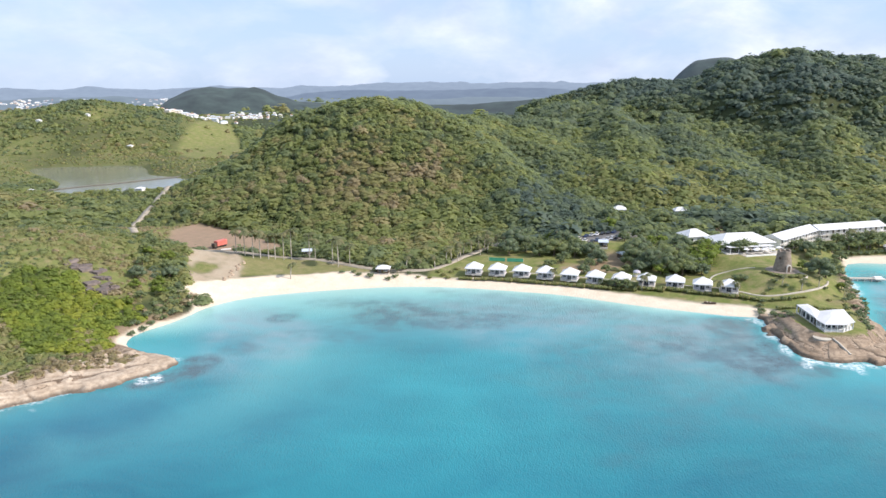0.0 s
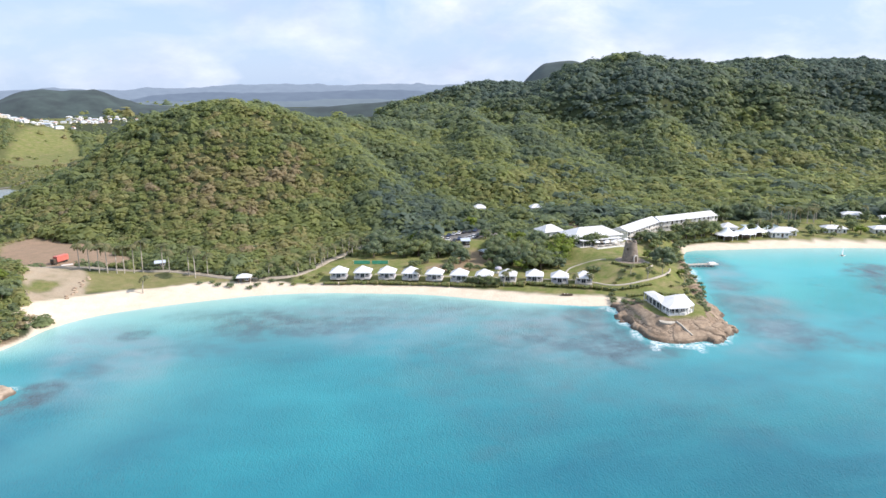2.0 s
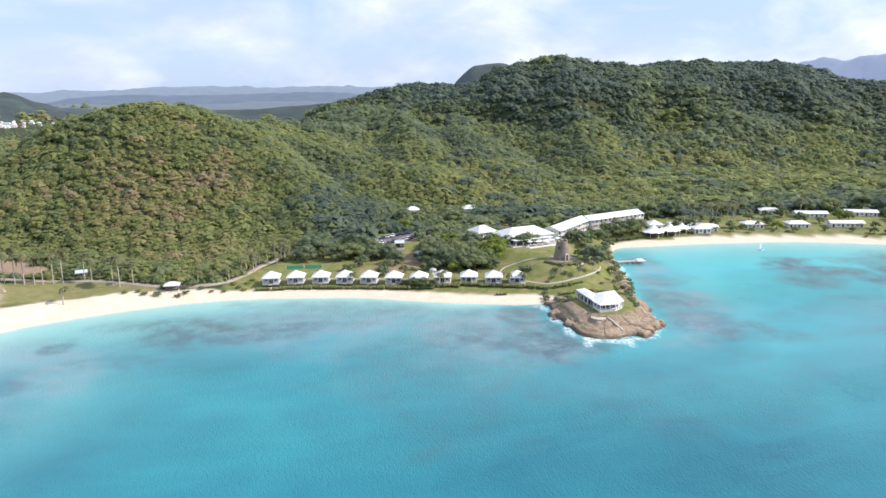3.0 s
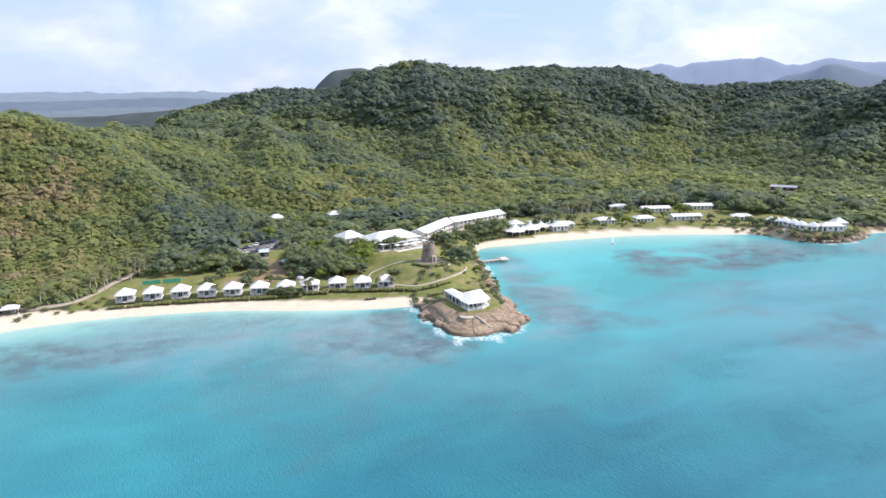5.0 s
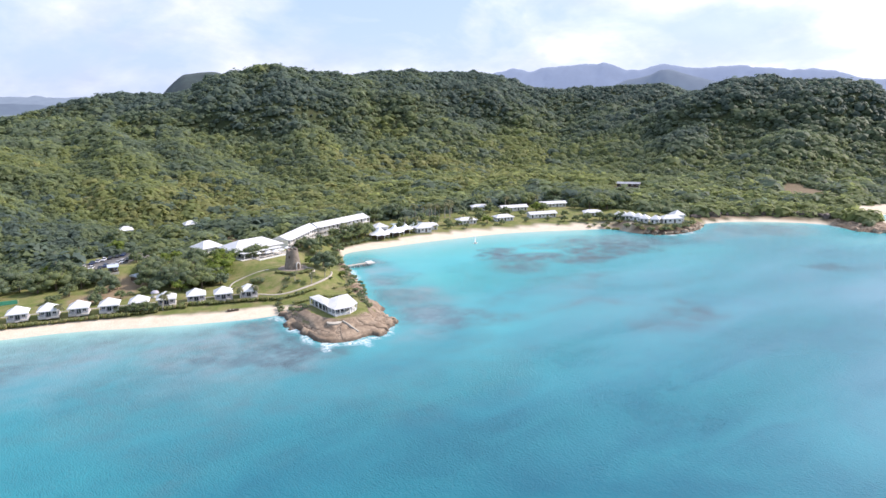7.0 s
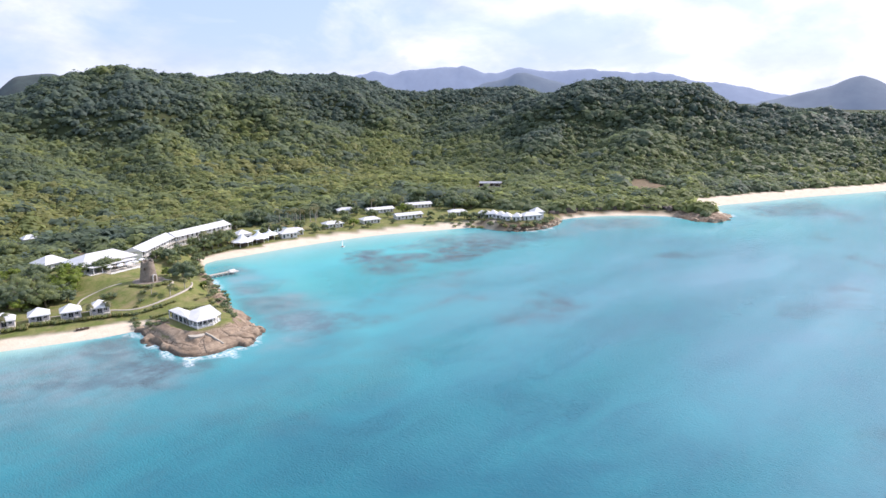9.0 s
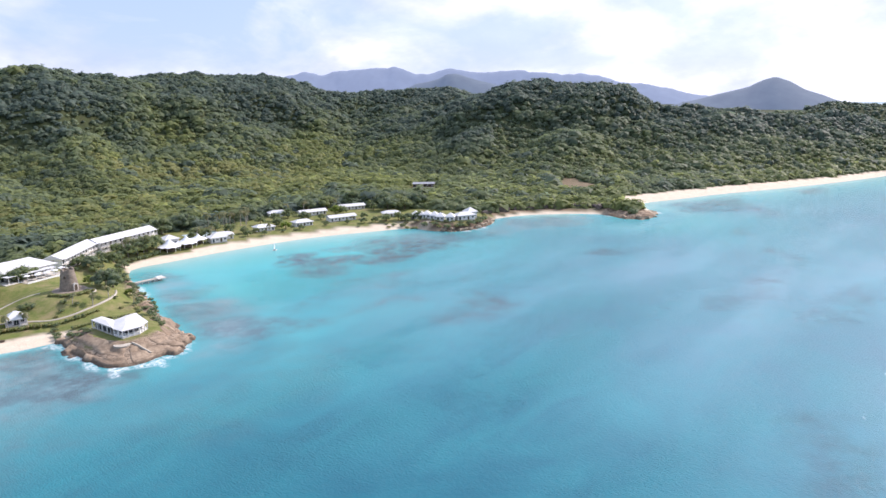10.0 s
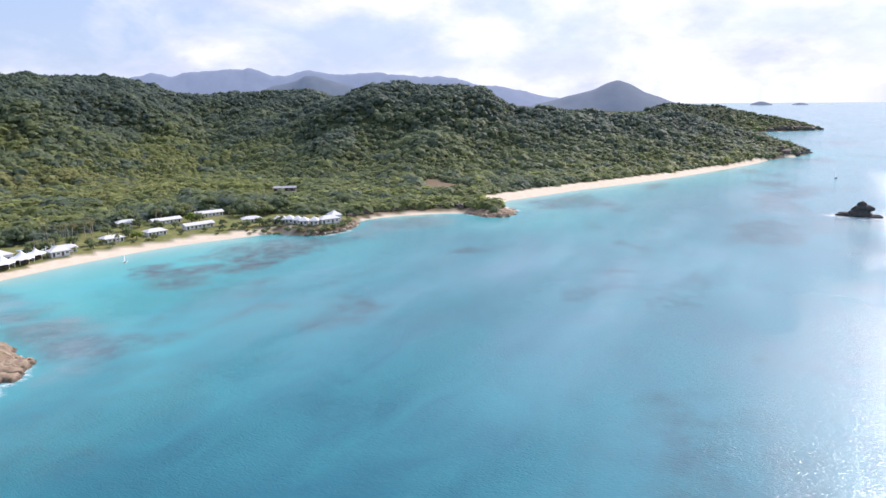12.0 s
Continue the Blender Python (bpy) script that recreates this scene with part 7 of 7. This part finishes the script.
def shelf_material(name, dark, pale, stain_shade):
    m, n, l, p = material(name)
    broad, blotch, fine = noise_node(n, l, 0.16, 6, 0.65), noise_node(n, l, 0.7, 5, 0.65), noise_node(n, l, 5.0, 4)
    col = blend(n, l, stretch(n, l, broad, 0.35, 0.65), dark, pale)
    col = blend(n, l, stretch(n, l, blotch, 0.44, 0.66, 0.0, 0.75), col, stain_shade)
    # Strata bands, with the shade of the ledge risers put into the colour
    col = blend(n, l, stretch(n, l, attr(n, "strata_shade"), 0, 1, 0.0, 0.55), col, stain_shade)
    col = blend(n, l, stretch(n, l, attr(n, "tide"), 0, 1, 0.0, 0.85), col, (0.075, 0.055, 0.040))
    col = blend(n, l, stretch(n, l, attr(n, "split"), 0.05, 0.4, 0.0, 0.85), col, (0.085, 0.060, 0.042))
    tone = n.new("ShaderNodeHueSaturation")
    l.new(stretch(n, l, fine, 0.3, 0.7, 0.82, 1.18), tone.inputs["Value"])
    l.new(col, tone.inputs["Color"])
    l.new(tone.outputs[0], p.inputs["Base Color"])
    p.inputs["Roughness"].default_value = 0.88
    b = n.new("ShaderNodeBump")
    b.inputs["Strength"].default_value, b.inputs["Distance"].default_value = 0.7, 0.12
    l.new(fine, b.inputs["Height"])
    l.new(b.outputs[0], p.inputs["Normal"])
    return m


BROWN_SHELF = shelf_material("brown_shore_rock", (0.235, 0.165, 0.105), (0.37, 0.285, 0.20), (0.165, 0.118, 0.078))
PALE_SHELF = shelf_material("pale_layered_rock", (0.36, 0.28, 0.20), (0.52, 0.43, 0.33), (0.24, 0.18, 0.125))
rock_shelf("rock_shelf_point", 106, 153, 202, 258, 0.36, "smooth brown rock shelf with dark cracks round the villa", [(118.5, 245), (114.5, 234), (115.5, 222), (122, 213), (131, 211), (140, 215), (147, 226), (150, 236)], 7.5, [
    ([(124.4, 219.7), (120.3, 213.4), (118, 207)], 0.7, 0.9), ([(126.7, 227.7), (129.7, 224.2), (130.2, 216), (132.5, 211), (137, 208)], 0.8, 0.9), ([(119.5, 250), (116, 236), (115.4, 224), (116.5, 215)], 0.9, 0.8),
    ([(121, 237), (121.5, 230), (124.5, 224), (131, 219), (140, 217), (147, 220)], 0.7, 0.7), ([(138, 222), (136.5, 215), (141, 210)], 0.6, 0.7), ([(143, 226), (142, 218), (146, 214)], 0.6, 0.7)], 0.9, 601, BROWN_SHELF)
rock_shelf("rock_shelf_headland", -178, -78, 148, 236, 0.5, "pale layered rock shelf at the foot of the headland", [(-172, 154), (-150, 165), (-125, 183), (-108, 195), (-95, 204), (-88, 210)], 11, [
    ([(-150, 160), (-125, 181), (-105, 195), (-90, 206)], 0.7, 0.5), ([(-155, 168), (-128, 188), (-108, 203), (-94, 213)], 0.6, 0.5), ([(-121, 194), (-117, 186), (-113, 183)], 0.5, 0.3), ([(-137, 184), (-132, 176), (-128, 171)], 0.5, 0.35), ([(-103, 205), (-101, 197), (-98, 194)], 0.4, 0.25)], 2.6, 621, PALE_SHELF)
lay_slabs(30, [(150, 238), (156, 250), (163, 267), (170, 285), (178, 306)], 1.0, 804, 1.0, 2.8, 0.9, 65)
lay_slabs(7, [(140, 214), (144, 219), (147, 227)], 1.0, 801, 2.0, 4.5, 0.7, -25, wild=45)
lay_slabs(26, [(358, 270), (358, 256), (365, 248), (382, 245), (400, 249)], 1.5, 807, 1.2, 3.6, 1.0, -20)
lay_slabs(18, [(-126, 263), (-132, 268), (-140, 276), (-148, 278)], 2.5, 808, 2.5, 6.5, 1.6, 10, wild=50, mats=DARK_SLABS)

lay_slabs(42, [(415, 265), (434, 262), (456, 244), (473, 227), (481, 212), (481, 202)], 0.9, 809, 4.0, 9.0, 3.6, -35, wild=20, mats=DARK_SLABS)
lay_slabs(36, [(1004, 8), (1022, -14), (1060, -28), (1100, -34), (1128, -30)], 3.0, 811, 7.0, 17.0, 3.0, -25, wild=35, mats=DARK_SLABS)
lay_slabs(24, [(1590, 40), (1640, -10), (1668, -60), (1698, -80)], 4.0, 812, 10.0, 22.0, 4.0, -40, wild=30, mats=DARK_SLABS)
lay_slabs(16, [(458, 184), (460, 170), (472, 165), (488, 170), (498, 178)], 1.2, 810, 2.0, 5.5, 1.2, 0, wild=40)

# ---------------------------------------------------------------- small structures
def make_parasol():
    t = thing("parasol", 0, 0, -200, 0, "off-white parasol open over the dining terrace", "parasol", "parasols on the terrace")
    b = bmesh.new()
    rows = [[b.verts.new((r * math.cos(k * math.pi / 4), r * math.sin(k * math.pi / 4), z)) for k in range(8)] for r, z in ((1.45, 2.15), (1.5, 2.3), (0.75, 2.62), (0.06, 2.85))]
    for low, up in zip(rows, rows[1:]):
        for k in range(8):
            b.faces.new((low[k], low[(k + 1) % 8], up[(k + 1) % 8], up[k]))
    b.faces.new(rows[-1])
    part("canopy", b, CANVAS, t)
    part("pole", rod(0.04, 0.03, 2.9, 8), SHADE, t)
    part("base", rod(0.3, 0.26, 0.12, 12), CONCRETE, t)
    return t


parasol = make_parasol()
for x, y in ((136.4, 314.6), (140.4, 313.6), (144.5, 314.0), (148.4, 315.0), (142.2, 316.8), (146.6, 317.6), (152.6, 317.6)):
    put(parasol, x, y, x * 40 % 360, ground_at(x, y) + 0.05)
discard(parasol)
patio = thing("patio", 144.5, 315.6, ground_at(144.5, 315.6) - 0.35, 12, "pale paved patio with a low white wall before the main house", "patio")
part("paving", box(22, 7.5, 0.45, 0, 0, 0, bevel=0.03), PAVING, patio)
part("low_wall", box(22, 0.3, 0.95, 0, -3.75, 0, bevel=0.03), WHITE, patio, "low white wall")
net = thing("green_screen", 29.5, 326, None, -12, "bright green netting screen round the tennis court", "fence")
for k in range(2):
    part("netting", box(7.4, 0.1, 1.6, -4.2 + k * 8.4, 0, 0.2), GREEN, net)
for k in range(5):
    part("post", rod(0.07, 0.07, 2.1, 8, -8.2 + k * 4.1, 0.12, -0.2), CONCRETE, net)
gaz = thing("gazebo", 83.3, 298.5, None, 0, "small round garden gazebo with a grey domed roof", "gazebo")
b = bmesh.new()
bmesh.ops.create_uvsphere(b, u_segments=16, v_segments=8, radius=1.0, matrix=Matrix.Translation((0, 0, 2.1)) @ Matrix.Diagonal((2.1, 2.1, 1.3, 1)))
bmesh.ops.delete(b, geom=[v for v in b.verts if v.co.z < 2.05], context="VERTS")
part("dome", b, LILAC, gaz, "grey domed roof")
for k in range(6):
    part("post", rod(0.09, 0.09, 2.2, 8, 1.8 * math.cos(k * 1.047), 1.8 * math.sin(k * 1.047), 0), WHITE, gaz)
part("floor_slab", rod(2.1, 2.1, 0.2, 20, 0, 0, -0.05), CONCRETE, gaz)
gaz.scale = (0.8, 0.8, 0.8)
BLUE = surf("pale_blue_sheet", (0.42, 0.48, 0.55), (0.50, 0.55, 0.60), 0.6, 0.5, 0.01, 6, 0.1)
for x, y, w, a in ((84.6, 327.3, 4, 20), (94, 338, 5, 10), (77, 336.5, 4, -10)):
    place(make_house("shed", w, 4, 2.3, "small shed with a pale blue-grey sheet roof among the trees", "shed", 1, "gable", 0.9, 0.4, None, 2, False, "sheds", SHADE, BLUE, False), x, y, a)
shack = make_house("beach_shack", 5.0, 4.0, 2.2, "small wooden beach shack with a white roof", "shack", 1, "hip", 1.2, 0.7, 1.5, 2, False, "", SHADE, ROOF)
place(shack, -26.5, 309.5, -5)
shack = make_house("beach_shack", 4.0, 3.0, 2.2, "small dark shack under the palms", "shack", 1, "gable", 0.9, 0.5, None, 2, False, "", SHADE, BLUE)
place(shack, -66, 340, 10)
court = ribbon("tennis_court", [(246, 366), (254, 365), (263, 363.5), (272, 362)], 13, surf("pale_court", (0.40, 0.52, 0.52), (0.46, 0.56, 0.55), 0.2, 0.8, 0, 8, 0.06), "pale blue-green tennis court among the trees", "tennis court", 0.1)
SLATE = surf("grey_sheet_roof", (0.26, 0.27, 0.29), (0.42, 0.43, 0.45), 0.5, 0.5, 0.01, 6, 0.15)
for x, y, a in ((496, 372, -60), (489, 378, -60)):
    place(make_house("valley_house", 9, 7, 2.7, "low grey house in a clearing in the forest", "house", 1, "gable", 1.2, 0.5, None, 4, False, "", SHADE, SLATE, False), x, y, a, ground_at(x, y) + 0.8)

# ---------------------------------------------------------------- the town beyond the pond
def make_cabin(w, d, roof, mat, label):
    t = thing("town_house", 0, 0, -200, 0, label, "house", "houses of the town")
    part("wall", box(w, d, 5.5, 0, 0, -2.0), mat, t)
    part("roof", hip(w + 1.2, d + 1.2, 2.2, 3.5, max(0.5, w - d)), roof, t)
    part("door", box(1.2, 0.1, 2.2, 0.8, -d / 2 - 0.04, 0.1), SHADE, t)
    window(t, -w / 4, -d / 2, 1.6, 1.6, 1.3)
    return t


PINK = surf("faded_red_roof", (0.42, 0.22, 0.16), (0.50, 0.30, 0.22), 0.3, 0.8, 0.01, 6, 0.1)
CREAM = surf("cream_wall", (0.66, 0.60, 0.48), (0.72, 0.66, 0.55), 0.3, 0.8, 0, 6, 0.1)
CABINS = [make_cabin(12, 9, ROOF, WHITE, "white house with a white roof in the distant town"), make_cabin(16, 10, ROOF, CREAM, "cream house with a pale roof in the distant town"), make_cabin(11, 9, PINK, WHITE, "white house with a faded red roof in the distant town"), make_cabin(22, 11, BLUE, WHITE, "long pale house with a grey roof in the distant town")]


def homes(n, bearing, dist, spread_b, spread_d, seed, size=0.52):
    g = np.random.default_rng(seed)
    for i in range(n):
        b, d = radians(bearing + g.normal(0, spread_b)), dist + spread_d * float(np.clip(g.normal(0, 1), -1.2, 1.8))
        x, y = d * math.sin(b), d * math.cos(b)
        c = put(CABINS[int(g.integers(0, 4))], x, y, g.uniform(-40, 40) - math.degrees(b), ground_at(x, y) + 2.6)
        c.scale = (size, size, size * 1.1)


homes(80, -18.3, 1420, 0.9, 220, 701)
homes(50, -14.8, 1760, 1.2, 100, 702)
homes(8, -20.0, 1200, 0.5, 60, 703)
gp_ = np.random.default_rng(705)
for i in range(150):
    b, d = radians(gp_.uniform(-33, -19)), gp_.uniform(2420, 2660)
    z = 38 * (1 - ((2700 - d) / 300) ** 1.4)
    c = put(CABINS[int(gp_.integers(0, 4))], d * math.sin(b), d * math.cos(b), gp_.uniform(0, 360), z + 1.0)
    c.scale = (0.7, 0.7, 0.6)
homes(10, -12.8, 1120, 0.8, 60, 706)
for x, y in ((-198, 634), (-231, 546), (-322, 558), (-374, 868), (-434, 1115), (-463, 954), (-500, 905)):
    put(CABINS[3 if x > -200 else 0], x, y, -15, ground_at(x, y) + 0.9).scale = (0.5, 0.5, 0.5)
for c in CABINS:
    discard(c)
